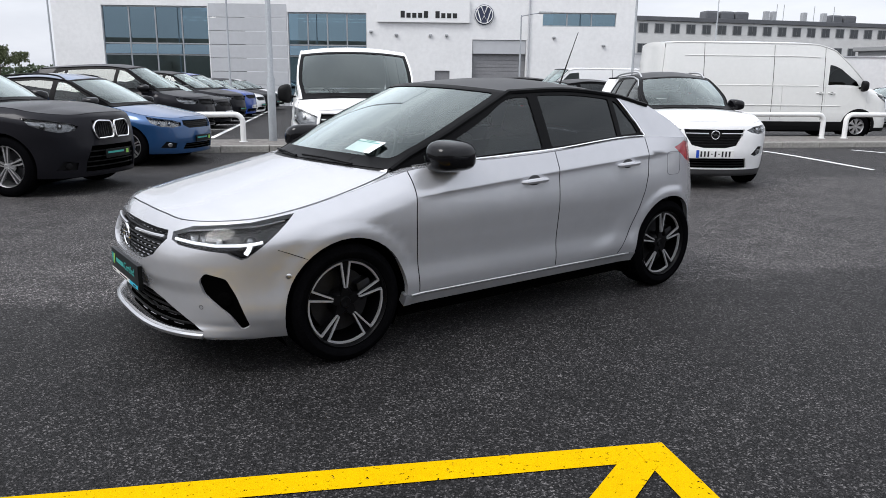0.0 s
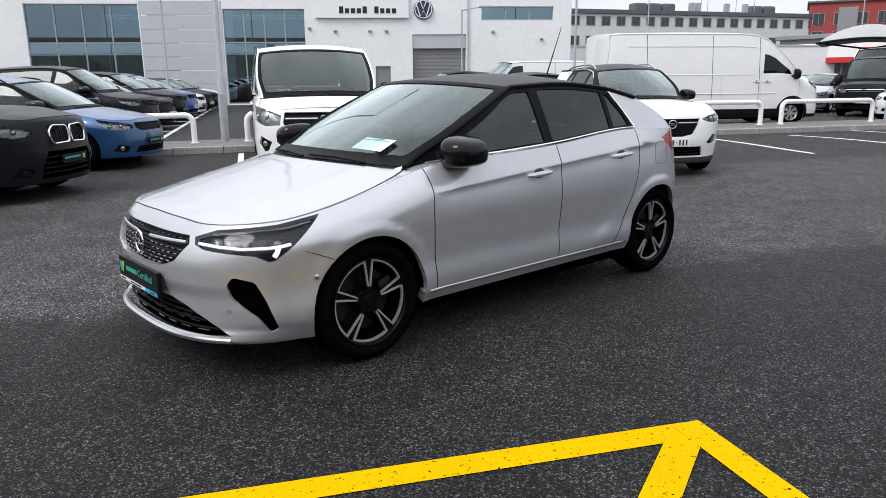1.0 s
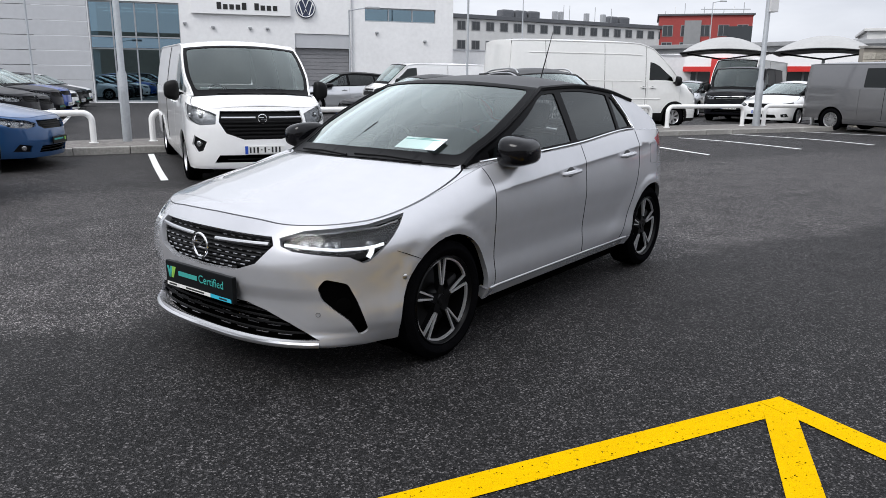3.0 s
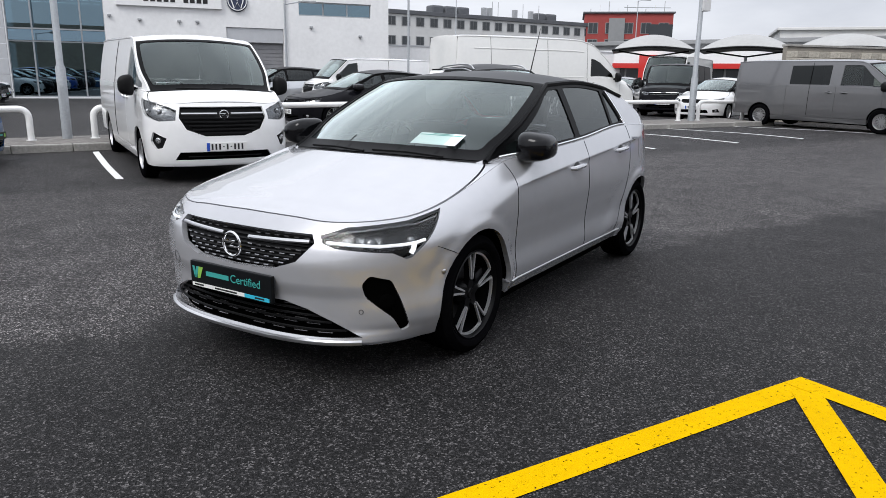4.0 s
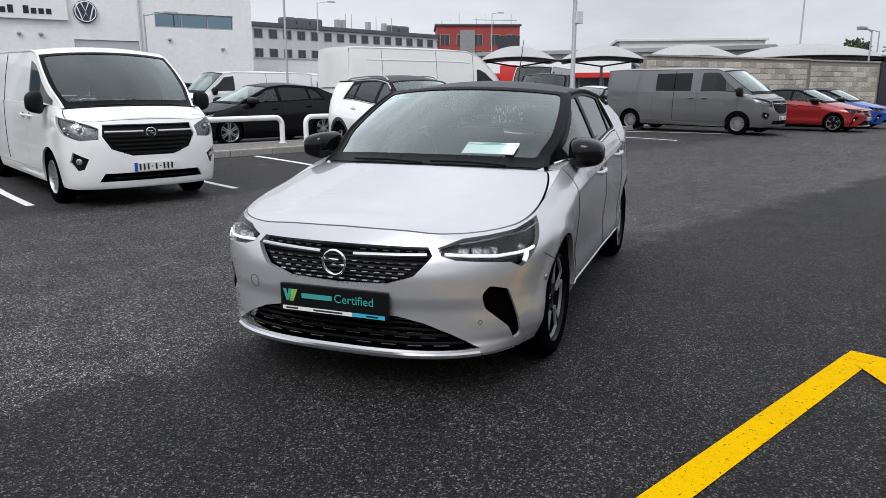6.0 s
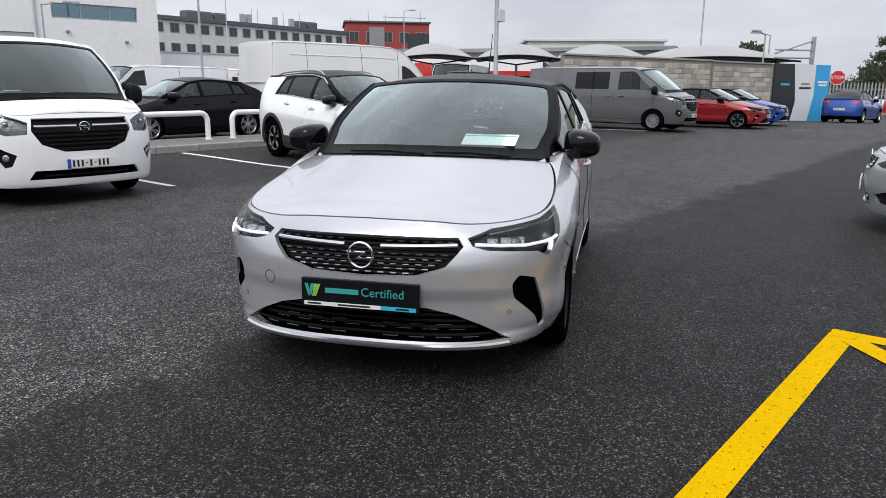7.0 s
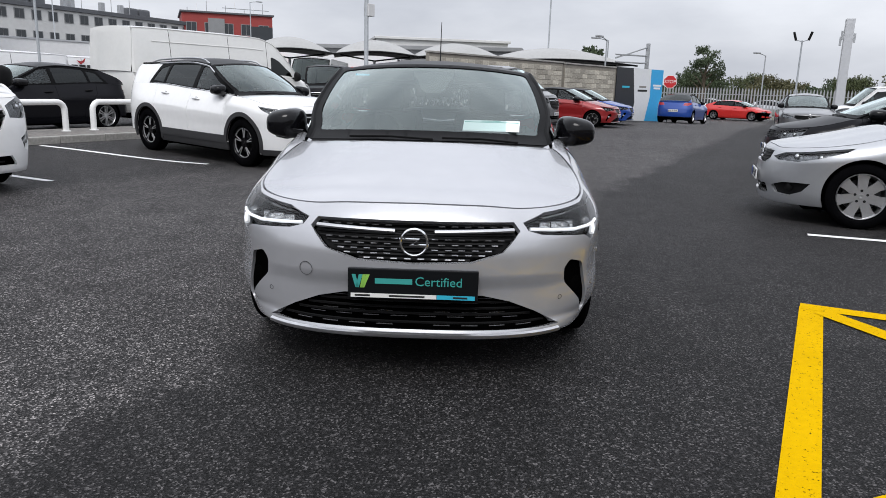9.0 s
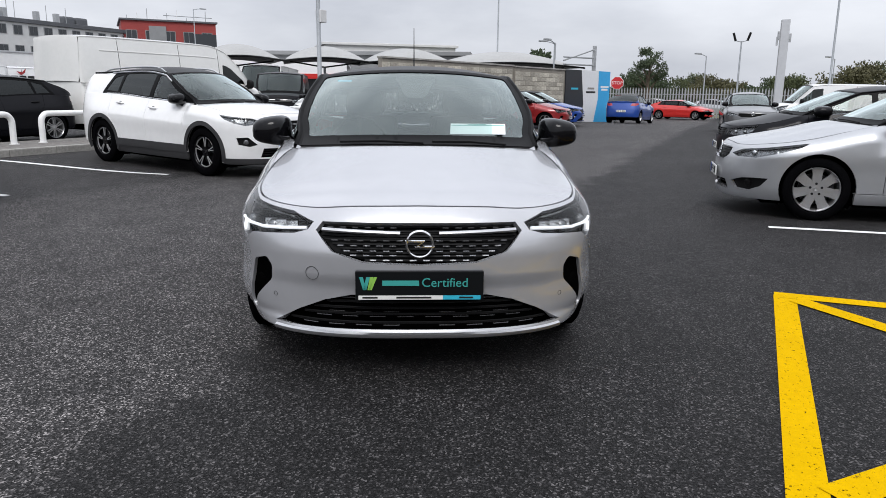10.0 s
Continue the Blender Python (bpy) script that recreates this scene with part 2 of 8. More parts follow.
LAMPMID = mat("grey_lamp_reflector", (0.20, 0.205, 0.21), 0.22, 0.8, var=0.5, scale=22, bump=0.6, bscale=45)
LAMPBRIGHT = mat("bright_lamp_reflector", (0.6, 0.61, 0.62), 0.2, 0.9, var=0.35, scale=25, bump=0.5, bscale=50)
DRL = mat("running_light", (0.9, 0.92, 0.95), 0.3, emit=0.55)
TAILRED = mat("red_tail_lens", (0.40, 0.035, 0.045), 0.15, coat=0.8)
PLATEWHITE = mat("plate_white", (0.75, 0.75, 0.73), 0.4, var=0.05, scale=20)
PLATEBLUE = mat("plate_blue", (0.02, 0.08, 0.45), 0.4)
INK = mat("black_ink", (0.01, 0.01, 0.01), 0.5)
PAPER = mat("white_paper", (0.86, 0.90, 0.91), 0.6, var=0.03)
GREENINK = mat("teal_print", (0.04, 0.32, 0.29), 0.5)
LIMEINK = mat("lime_print", (0.25, 0.50, 0.08), 0.5)
CYANINK = mat("cyan_print", (0.03, 0.42, 0.58), 0.5)
BOARDBLACK = mat("black_board", (0.006, 0.007, 0.008), 0.35, spec=0.15)


# ---- mesh helpers ----
def mesh_ob(name, verts, faces, material, parent=None, label="", normals=None, smooth=False, mats=None, face_mats=None):
    me = bpy.data.meshes.new(name)
    me.from_pydata(np.asarray(verts, float).tolist(), [], [list(f) for f in faces])
    for m in (mats or [material]):
        me.materials.append(m)
    if face_mats is not None:
        me.polygons.foreach_set("material_index", list(face_mats))
    if smooth or normals is not None:
        me.polygons.foreach_set("use_smooth", [True] * len(me.polygons))
    me.update()
    if normals is not None:
        me.normals_split_custom_set_from_vertices(np.asarray(normals, float).tolist())
    ob = new(name, me)
    ob.parent = parent
    if label:
        tagged(ob, label)
    return ob


def part(name, bm, material, parent, label="", smooth=False):
    """Links a bmesh as one mesh object under a thing or a part."""
    me = bpy.data.meshes.new(name)
    bm.to_mesh(me)
    bm.free()
    for m in (material if isinstance(material, (list, tuple)) else [material]):
        me.materials.append(m)
    if smooth:
        me.polygons.foreach_set("use_smooth", [True] * len(me.polygons))
        me.set_sharp_from_angle(angle=radians(38))
    ob = new(name, me)
    ob.parent = parent
    if label:
        tagged(ob, label)
    return ob


def thing(name, m, label, category, group="", kind=""):
    ob = new(name)
    ob.empty_display_size = 0.2
    ob.matrix_world = m
    return tagged(ob, label, category, group, kind)


def box(bm, x0, x1, y0, y1, z0, z1, bevel=0.0, m=None, seg=2):
    """Adds a box, bevelled if asked, to the bmesh."""
    made = bmesh.ops.create_cube(bm, size=1.0)["verts"]
    for v in made:
        v.co = Vector((x0 + (v.co.x + 0.5) * (x1 - x0), y0 + (v.co.y + 0.5) * (y1 - y0), z0 + (v.co.z + 0.5) * (z1 - z0)))
    if m is not None:
        bmesh.ops.transform(bm, matrix=m, verts=made)
    if bevel:
        edges = list({e for v in made for e in v.link_edges})
        bmesh.ops.bevel(bm, geom=edges, offset=bevel, segments=seg, affect="EDGES", profile=0.6)
    return bm


def boxed(*a, **k):
    return box(bmesh.new(), *a, **k)


def tube(bm, pts, r, n=8, caps=True):
    """Adds a round bar along points; r is one radius or one for each point."""
    pts = [Vector(p) for p in pts]
    rs = r if isinstance(r, (list, tuple)) else [r] * len(pts)
    rings, last = [], None
    for i, p in enumerate(pts):
        d = (pts[min(i + 1, len(pts) - 1)] - pts[max(i - 1, 0)]).normalized()
        if last is None:
            ref = Vector((0, 0, 1)) if abs(d.z) < 0.9 else Vector((1, 0, 0))
        else:
            ref = last
        a = (ref - d * ref.dot(d)).normalized()
        last = a
        b = d.cross(a)
        rings.append([bm.verts.new(p + (a * math.cos(2 * math.pi * k / n) + b * math.sin(2 * math.pi * k / n)) * rs[i]) for k in range(n)])
    for r0, r1 in zip(rings, rings[1:]):
        for k in range(n):
            bm.faces.new((r0[k], r0[(k + 1) % n], r1[(k + 1) % n], r1[k]))
    if caps:
        bm.faces.new(list(reversed(rings[0]))), bm.faces.new(rings[-1])
    return bm


def revolve(bm, prof, n=40, axis="y", centre=(0, 0, 0), close=False):
    """Adds a turned form: prof is (along the axis, radius)."""
    rings = []
    for a, r in prof:
        ring = []
        for k in range(n):
            c, s = math.cos(2 * math.pi * k / n) * r, math.sin(2 * math.pi * k / n) * r
            p = {"y": (c, a, s), "z": (c, s, a), "x": (a, c, s)}[axis]
            ring.append(bm.verts.new(Vector(p) + Vector(centre)))
        rings.append(ring)
    pairs = list(zip(rings, rings[1:])) + ([(rings[-1], rings[0])] if close else [])
    for r0, r1 in pairs:
        for k in range(n):
            bm.faces.new((r0[k], r0[(k + 1) % n], r1[(k + 1) % n], r1[k]))
    return bm


def prism(bm, poly, y0, y1, m=None):
    """Adds a polygon of (x, z) pushed from y0 to y1."""
    a = [bm.verts.new((x, y0, z)) for x, z in poly]
    b = [bm.verts.new((x, y1, z)) for x, z in poly]
    n = len(poly)
    bm.faces.new(a), bm.faces.new(list(reversed(b)))
    for i in range(n):
        bm.faces.new((a[i], b[i], b[(i + 1) % n], a[(i + 1) % n]))
    if m is not None:
        bmesh.ops.transform(bm, matrix=m, verts=a + b)
    bmesh.ops.recalc_face_normals(bm, faces=bm.faces)
    return bm


def written(text, size, material, parent, m, name="lettering", align="CENTER", thick=0.0006):
    """Letters of the built-in font as a mesh."""
    cu = bpy.data.curves.new("t", "FONT")
    cu.body, cu.size, cu.align_x, cu.align_y, cu.extrude, cu.resolution_u = text, size, align, "CENTER", thick, 3
    tmp = bpy.data.objects.new("t", cu)
    scene.collection.objects.link(tmp)
    bpy.context.view_layer.update()
    me = bpy.data.meshes.new_from_object(tmp.evaluated_get(bpy.context.evaluated_depsgraph_get()))
    bpy.data.objects.remove(tmp)
    me.materials.clear(), me.materials.append(material)
    ob = new(name, me)
    ob.parent, ob.matrix_local = parent, m
    return ob


def pch(*pts):
    """A smooth curve without overshoot through (x, value) pairs, held flat past its ends."""
    X, Y = np.array([p[0] for p in pts], float), np.array([p[1] for p in pts], float)
    h, d = np.diff(X), np.diff(Y) / np.diff(X)
    s = np.zeros(len(X))
    s[0], s[-1] = d[0], d[-1]
    for i in range(1, len(X) - 1):
        if d[i - 1] * d[i] > 0:
            w1, w2 = 2 * h[i] + h[i - 1], h[i] + 2 * h[i - 1]
            s[i] = (w1 + w2) / (w1 / d[i - 1] + w2 / d[i])

    def f(x):
        x = np.clip(np.asarray(x, float), X[0], X[-1])
        i = np.clip(np.searchsorted(X, x) - 1, 0, len(X) - 2)
        t = (x - X[i]) / h[i]
        return ((1 + 2 * t) * (1 - t) ** 2 * Y[i] + t * (1 - t) ** 2 * h[i] * s[i] + t * t * (3 - 2 * t) * Y[i + 1] + t * t * (t - 1) * h[i] * s[i + 1])
    return f


def sstep(a, b, x):
    t = np.clip((np.asarray(x, float) - a) / (b - a), 0, 1)
    return t * t * (3 - 2 * t)


def dense(loop, step):
    out = []
    for (u0, v0), (u1, v1) in zip(loop, loop[1:] + loop[:1]):
        n = max(1, int(math.hypot(u1 - u0, v1 - v0) / step))
        out += [(u0 + (u1 - u0) * i / n, v0 + (v1 - v0) * i / n) for i in range(n)]
    return out


def rounded(loop, r=0.02, n=4):
    """The loop with its corners rounded."""
    out = []
    for i in range(len(loop)):
        p0, p1, p2 = (Vector(loop[i - 1]), Vector(loop[i]), Vector(loop[(i + 1) % len(loop)]))
        a, b = (p0 - p1), (p2 - p1)
        k = min(r, a.length * 0.45, b.length * 0.45)
        a, b = p1 + a.normalized() * k, p1 + b.normalized() * k
        for j in range(n + 1):
            t = j / n
            q = a * (1 - t) ** 2 + p1 * 2 * t * (1 - t) + b * t * t
            out.append((q.x, q.y))
    return out


from mathutils.geometry import tessellate_polygon


def skin_mesh(loops, f, grid, depth=0.02, off=0.0, centre=(2, 0, 0.6), step=None):
    """A shaped sheet: flat outlines (the first round the outside, the rest holes) laid on the surface f(u, v), with edges turned in."""
    loops = [dense(l, step or (min(grid) if isinstance(grid, tuple) else grid)) for l in loops]
    tris = tessellate_polygon([[Vector((u, v, 0)) for u, v in l] for l in loops])
    flat = [p for l in loops for p in l]
    bm = bmesh.new()
    vs = [bm.verts.new((u, v, 0)) for u, v in flat]
    for t in tris:
        if len(set(t)) == 3:
            try:
                bm.faces.new([vs[i] for i in t])
            except ValueError:
                pass
    A = np.array(flat)
    for ax in (0, 1):
        lo, hi = A[:, ax].min(), A[:, ax].max()
        g = grid[ax] if isinstance(grid, tuple) else grid
        for c in np.arange(math.ceil(lo / g) * g, hi, g):
            if c - lo > 1e-5 and hi - c > 1e-5:
                bmesh.ops.bisect_plane(bm, geom=bm.faces[:] + bm.edges[:], dist=1e-6, plane_co=(c, 0, 0) if ax == 0 else (0, c, 0), plane_no=(1, 0, 0) if ax == 0 else (0, 1, 0))
    bmesh.ops.remove_doubles(bm, verts=bm.verts, dist=1e-6)
    bm.verts.index_update()
    uv = np.array([v.co[:2] for v in bm.verts])
    P, Nn, sgn = surface(f, uv[:, 0], uv[:, 1], centre, True)
    P = P + Nn * off
    faces, U = [], uv.tolist()
    for fc in bm.faces:
        ids = [v.index for v in fc.verts]
        area = sum(U[i][0] * U[j][1] - U[j][0] * U[i][1] for i, j in zip(ids, ids[1:] + ids[:1]))
        faces.append(ids if area * sgn[ids[0]] >= 0 else ids[::-1])
    V, NN = P, Nn
    if depth:
        rim = [(e.verts[0].index, e.verts[1].index, e.link_faces[0].verts) for e in bm.edges if len(e.link_faces) == 1]
        if rim:
            i, j = np.array([r[0] for r in rim]), np.array([r[1] for r in rim])
            mid = np.array([np.mean([U[v.index] for v in r[2]], axis=0) for r in rim])
            q = np.stack([P[i], P[j], P[j] - Nn[j] * depth, P[i] - Nn[i] * depth], axis=1)
            n = np.cross(q[:, 1] - q[:, 0], q[:, 3] - q[:, 0])
            d = uv[j] - uv[i]
            m = mid - uv[i]
            out = (d[:, 0] * m[:, 1] - d[:, 1] * m[:, 0]) * sgn[i] > 0      # the sheet lies to the edge's left
            flip = np.where(out, 1.0, -1.0)
            n = n / (np.linalg.norm(n, axis=1)[:, None] + 1e-12)
            n = n * np.where(np.sum(n * np.cross(P[j] - P[i], Nn[i]), axis=1) * flip >= 0, 1.0, -1.0)[:, None]
            k = len(V) + 4 * np.arange(len(rim))
            V, NN = np.concatenate([P, q.reshape(-1, 3)]), np.concatenate([Nn, np.repeat(n, 4, axis=0)])
            faces += [[a, a + 3, a + 2, a + 1] if o else [a, a + 1, a + 2, a + 3] for a, o in zip(k.tolist(), out.tolist())]
    bm.free()
    return V, faces, NN


def surface(f, u, v, centre, sign=False):
    """Points and outward normals of f."""
    e = 1e-3
    P = f(u, v)
    du, dv = f(u + e, v) - f(u - e, v), f(u, v + e) - f(u, v - e)
    n = np.cross(du, dv)
    n /= np.linalg.norm(n, axis=1)[:, None] + 1e-12
    s = np.sign(np.sum(n * (P - np.array(centre)), axis=1))
    s[s == 0] = 1
    return (P, n * s[:, None], s) if sign else (P, n * s[:, None])


def mirrored(data):
    V, F, N = data
    k = np.array((1, -1, 1))
    return V * k, [f[::-1] for f in F], N * k


def patch_mesh(f, nu, nv, u0=0.0, u1=1.0, v0=-1.0, v1=1.0, centre=(2, 0, 0.6), off=0.0, depth=0.0):
    """A grid sheet on f."""
    u, v = np.meshgrid(np.linspace(u0, u1, nu), np.linspace(v0, v1, nv), indexing="ij")
    P, Nn, sgn = surface(f, u.ravel(), v.ravel(), centre, True)
    P = P + Nn * off
    faces = []
    for i in range(nu - 1):
        for j in range(nv - 1):
            a = [i * nv + j, (i + 1) * nv + j, (i + 1) * nv + j + 1, i * nv + j + 1]
            faces.append(a if sgn[a[0]] >= 0 else a[::-1])
    V, NN = list(P), list(Nn)
    if depth:
        rim = [i * nv for i in range(nu)] + [(nu - 1) * nv + j for j in range(1, nv)] + [i * nv + nv - 1 for i in range(nu - 2, -1, -1)] + [j for j in range(nv - 2, 0, -1)]
        for i, j in zip(rim, rim[1:] + rim[:1]):
            k = len(V)
            q = [P[i], P[j], P[j] - Nn[j] * depth, P[i] - Nn[i] * depth]
            n = np.cross(q[1] - q[0], q[3] - q[0])
            if np.dot(n, q[0] - P.mean(axis=0)) < 0:
                q, n = q[::-1], -n
            V += q
            NN += [n / (np.linalg.norm(n) + 1e-12)] * 4
            faces.append([k, k + 1, k + 2, k + 3])
    return np.array(V), faces, np.array(NN)


# ---- vehicles ----
class Body:
    """The skin of a vehicle: x runs back from the nose, y to its right, z up. The lower body is an outline in plan, drawn in or out with height;
    the bonnet, the glasshouse and the roof rise from its upper edge, the shoulder line."""

    def __init__(b, L, W, wr, xf, xr, front, side, rear, nose_line, shoulder, a0, a1, d1, d0, rail=(), fa=0.75, fn=2.3, ra=0.55, rn=3.0, z0=0.19, zs=0.30, gap=0.04,
                 bulge=(0.22, 0.22), crown=(0.055, 0.05), tumble=(0.34, 0.35), pinch=0.05, corner=0.55, bonnet_end=None, cowl=None, roll=0.09, bonnet_crown=0.03, crease=None, flare=0.0, chin=0.0, scoop=None):
        b.L, b.W, b.wr, b.xf, b.xr, b.z0, b.zs, b.ar = L, W, wr, xf, xr, z0, zs, wr + gap
        th = np.linspace(0, math.pi / 2, 160)
        fx, fy = fa * (1 - np.cos(th) ** (2 / fn)), W * np.sin(th) ** (2 / fn)
        rx, ry = L - ra * (1 - np.cos(th) ** (2 / rn)), W * np.sin(th) ** (2 / rn)
        X, Y = np.concatenate([fx, rx[::-1]]), np.concatenate([fy, ry[::-1]])
        keep = np.concatenate([[True], np.hypot(np.diff(X), np.diff(Y)) > 1e-7])
        X, Y = X[keep], Y[keep]
        s = np.concatenate([[0], np.cumsum(np.hypot(np.diff(X), np.diff(Y)))])
        b.s = np.linspace(0, s[-1], 900)
        b.X, b.Y, b.end = np.interp(b.s, s, X), np.interp(b.s, s, Y), s[-1]
        tx, ty = np.gradient(b.X), np.gradient(b.Y)
        nx, ny = -ty, tx
        ker = np.ones(25) / 25
        nx, ny = [np.convolve(np.pad(q, 12, mode="reflect", reflect_type=t), ker, "valid") for q, t in ((nx, "even"), (ny, "odd"))]
        q = np.hypot(nx, ny)
        b.nx, b.ny = nx / q, ny / q
        b.half = int(np.argmax(b.X > fa * 0.999)) or 300
        b.front, b.side0, b.rear, b.roll, b.crease, b.flare, b.chin, b.scoop = pch(*front), pch(*side), pch(*rear), roll, crease, flare, chin, pch(*scoop) if scoop else None
        b.a0, b.a1, b.d1, b.d0 = a0, a1, d1, d0
        b.bulge, b.crown, b.tumble, b.pinch, b.bcrown = bulge, crown, tumble, pinch, bonnet_crown
        pts = {}
        for y, z in nose_line:
            pts[float(b.sy(y))] = z
        for x, z in shoulder:
            pts[float(b.sx(x))] = z
        b.top_s = pch(*sorted(pts.items()))
        b.rail = pch(a1, *rail, d1)
        b.s_corner, b.s_bonnet = float(b.sy(corner)), float(b.sx(bonnet_end or a0[0] + 0.02))
        b.cowl = cowl or (a0[0] - bulge[0] - 0.04, a0[1] + 0.025)
        b.centre = (L / 2, 0, 0.6)
        b.Ks = b.top_s(b.s)

    def sy(b, y):
        return np.interp(y, b.Y[:b.half], b.s[:b.half])

    def sx(b, x):
        return np.interp(x, b.X, b.s)

    def pt(b, p):
        """('y', y, z) or ('x', x, z) to the skin's own (s, z)."""
        return (float(b.sy(p[1]) if p[0] == "y" else b.sx(p[1])), p[2])

    def S(b, s, z):
        s, z = np.asarray(s, float), np.asarray(z, float)
        sg, a = np.where(s < 0, -1.0, 1.0), np.abs(s)
        over = a > b.end
        a, sg = np.where(over, 2 * b.end - a, a), np.where(over, -sg, sg)
        cx, cy, nx, ny = [np.interp(a, b.s, q) for q in (b.X, b.Y, b.nx, b.ny)]
        wf, wr, ws = np.clip(-nx, 0, 1) ** 2, np.clip(nx, 0, 1) ** 2, ny ** 2
        top = b.top_s(a)
        sd = b.side0(z) + b.roll * (1 - sstep(b.a0[0] - 0.05, b.a0[0] + 0.35, cx)) * np.clip((z - top + 0.16) / 0.16, 0, 2) ** 2
        if b.crease:
            zc = b.crease[0] + b.crease[1] * cx
            k = sstep(b.crease[2], b.crease[2] + 0.25, cx) * (1 - sstep(b.crease[3] - 0.3, b.crease[3], cx))
            e = z - zc
            sd = sd + k * 0.34 * 0.006 * np.logaddexp(0, np.clip(e, -1, 0.3) / 0.006)
        if b.scoop is not None:        # undercut below the crease, and the haunch that swells below the rear door
            lo = np.clip(-e, 0, 1)
            sd = sd + k * 0.009 * (1 - np.exp(-lo / 0.014)) * np.exp(-lo / 0.10)
            h = b.scoop(np.clip(cx, 2.2, 3.05)) - z
            sd = sd - 0.010 * sstep(-0.02, 0.13, h) * sstep(2.1, 2.7, cx) * (1 - sstep(2.95, 3.35, cx)) * sstep(0.24, 0.36, z)
        if b.flare:
            for ax in (b.xf, b.xr):
                rr = np.hypot(cx - ax, z - b.wr)
                sd = sd - b.flare * (1 - sstep(b.ar + 0.015, b.ar + 0.085, rr))
        if b.chin:
            sd = sd + b.chin * (1 - sstep(0.40, 0.62, cx)) * np.clip((0.40 - z) / 0.22, 0, 1) ** 1.5
        d = wf * b.front(z) + ws * sd + wr * b.rear(z)
        return np.stack([cx - nx * d, (cy - ny * d) * sg, z], axis=-1)

    def belt(b, x):
        return b.top_s(b.sx(x))

    def top(b, x):
        x = np.asarray(x, float)
        ta, td = np.clip((x - b.a0[0]) / (b.a1[0] - b.a0[0]), 0, 1), np.clip((x - b.d1[0]) / max(b.d0[0] - b.d1[0], 1e-3), 0, 1)
        za = b.a0[1] + (b.a1[1] - b.a0[1]) * (ta + 0.12 * ta * (1 - ta))
        zd = b.d1[1] + (b.d0[1] - b.d1[1]) * (td - 0.1 * td * (1 - td))
        return np.where(x < b.a1[0], za, np.where(x > b.d1[0], zd, b.rail(x)))

    def yg(b, x, z):
        zb = b.belt(x)
        y0 = b.S(b.sx(x), zb)[..., 1] - 0.012 - b.pinch * (1 - sstep(b.a0[0], b.a0[0] + 0.7, x))
        h = np.maximum(z - zb, -0.05)
        return y0 - b.tumble[0] * h - b.tumble[1] * h * h

    def G(b, x, h):
        zb = b.belt(x)
        z = zb + h * (b.top(x) - zb)
        return np.stack([np.asarray(x, float) + 0 * h, b.yg(x, z), z], axis=-1)

    def windscreen(b, t, w):
        x = b.a0[0] + (b.a1[0] - b.a0[0]) * t
        z = b.top(np.minimum(x, b.a1[0] - 1e-6))
        q = 1 - np.abs(w) ** 2.2
        return np.stack([x - (b.bulge[0] + (b.bulge[1] - b.bulge[0]) * t) * q, w * b.yg(x, z), z + (0.025 + (b.crown[0] - 0.025) * t) * q], axis=-1)

    def roof(b, u, w):
        x = b.a1[0] + (b.d1[0] - b.a1[0]) * u
        q = 1 - np.abs(w) ** 2.2
        z = b.rail(x)
        return np.stack([x - (b.bulge[1] * (1 - u) - 0.06 * u) * q, w * b.yg(x, z), z + (b.crown[0] + (b.crown[1] - b.crown[0]) * u + 0.03 * np.sin(math.pi * np.clip(u, 0, 1))) * q], axis=-1)

    def rear_screen(b, t, w):
        x = b.d1[0] + (b.d0[0] - b.d1[0]) * t
        z = b.top(np.maximum(x, b.d1[0] + 1e-6))
        q = 1 - np.abs(w) ** 2.2
        return np.stack([x + 0.06 * q, w * b.yg(x, z), z + (b.crown[1] * (1 - t) + 0.02 * t) * q], axis=-1)

    def deck(b, t, w):
        s0 = b.sx(b.d0[0])
        s = s0 + (2 * b.end - 2 * s0) * (w + 1) / 2
        k = b.S(s, b.top_s(np.minimum(s, 2 * b.end - s)))
        g = b.rear_screen(np.ones_like(w), -w)
        return g * (1 - t)[:, None] + k * t[:, None]

    def bonnet_edge(b, u, k):
        """The side edge of the bonnet: along the shoulder line, then in to the foot of the windscreen pillar."""
        s = b.s_corner + (b.s_bonnet - b.s_corner) * u
        p = b.S(k * s, b.top_s(s))
        t = b.windscreen(np.zeros_like(u), np.full_like(u, k)) + np.stack([-0.022 + 0 * u, 0 * u, -0.012 + 0 * u], axis=-1)
        f = (sstep(0.55, 1.0, u) ** 1.6)[:, None]
        return p * (1 - f) + t * f

    def bonnet(b, u, w):
        K = lambda s: b.S(s, b.top_s(np.abs(s)))
        F = lambda w: K(w * b.s_corner)
        B = lambda w: b.windscreen(np.zeros_like(w), w) + np.stack([-0.055 * (1 - 0.6 * np.abs(w)), 0 * w, -0.012 + 0 * w], axis=-1)
        E = lambda u, k: b.bonnet_edge(u, k)
        c = [F(np.array([-1.0]))[0], F(np.array([1.0]))[0], B(np.array([-1.0]))[0], B(np.array([1.0]))[0]]
        u1, t = u[:, None], ((w + 1) / 2)[:, None]
        P = (1 - u1) * F(w) + u1 * B(w) + (1 - t) * E(u, -1) + t * E(u, 1)
        P = P - ((1 - u1) * ((1 - t) * c[0] + t * c[1]) + u1 * ((1 - t) * c[2] + t * c[3]))
        P[:, 2] += b.bcrown * np.sin(math.pi * np.clip(u, 0, 1)) ** 0.8 * (1 - np.abs(w) ** 2.6)
        return P

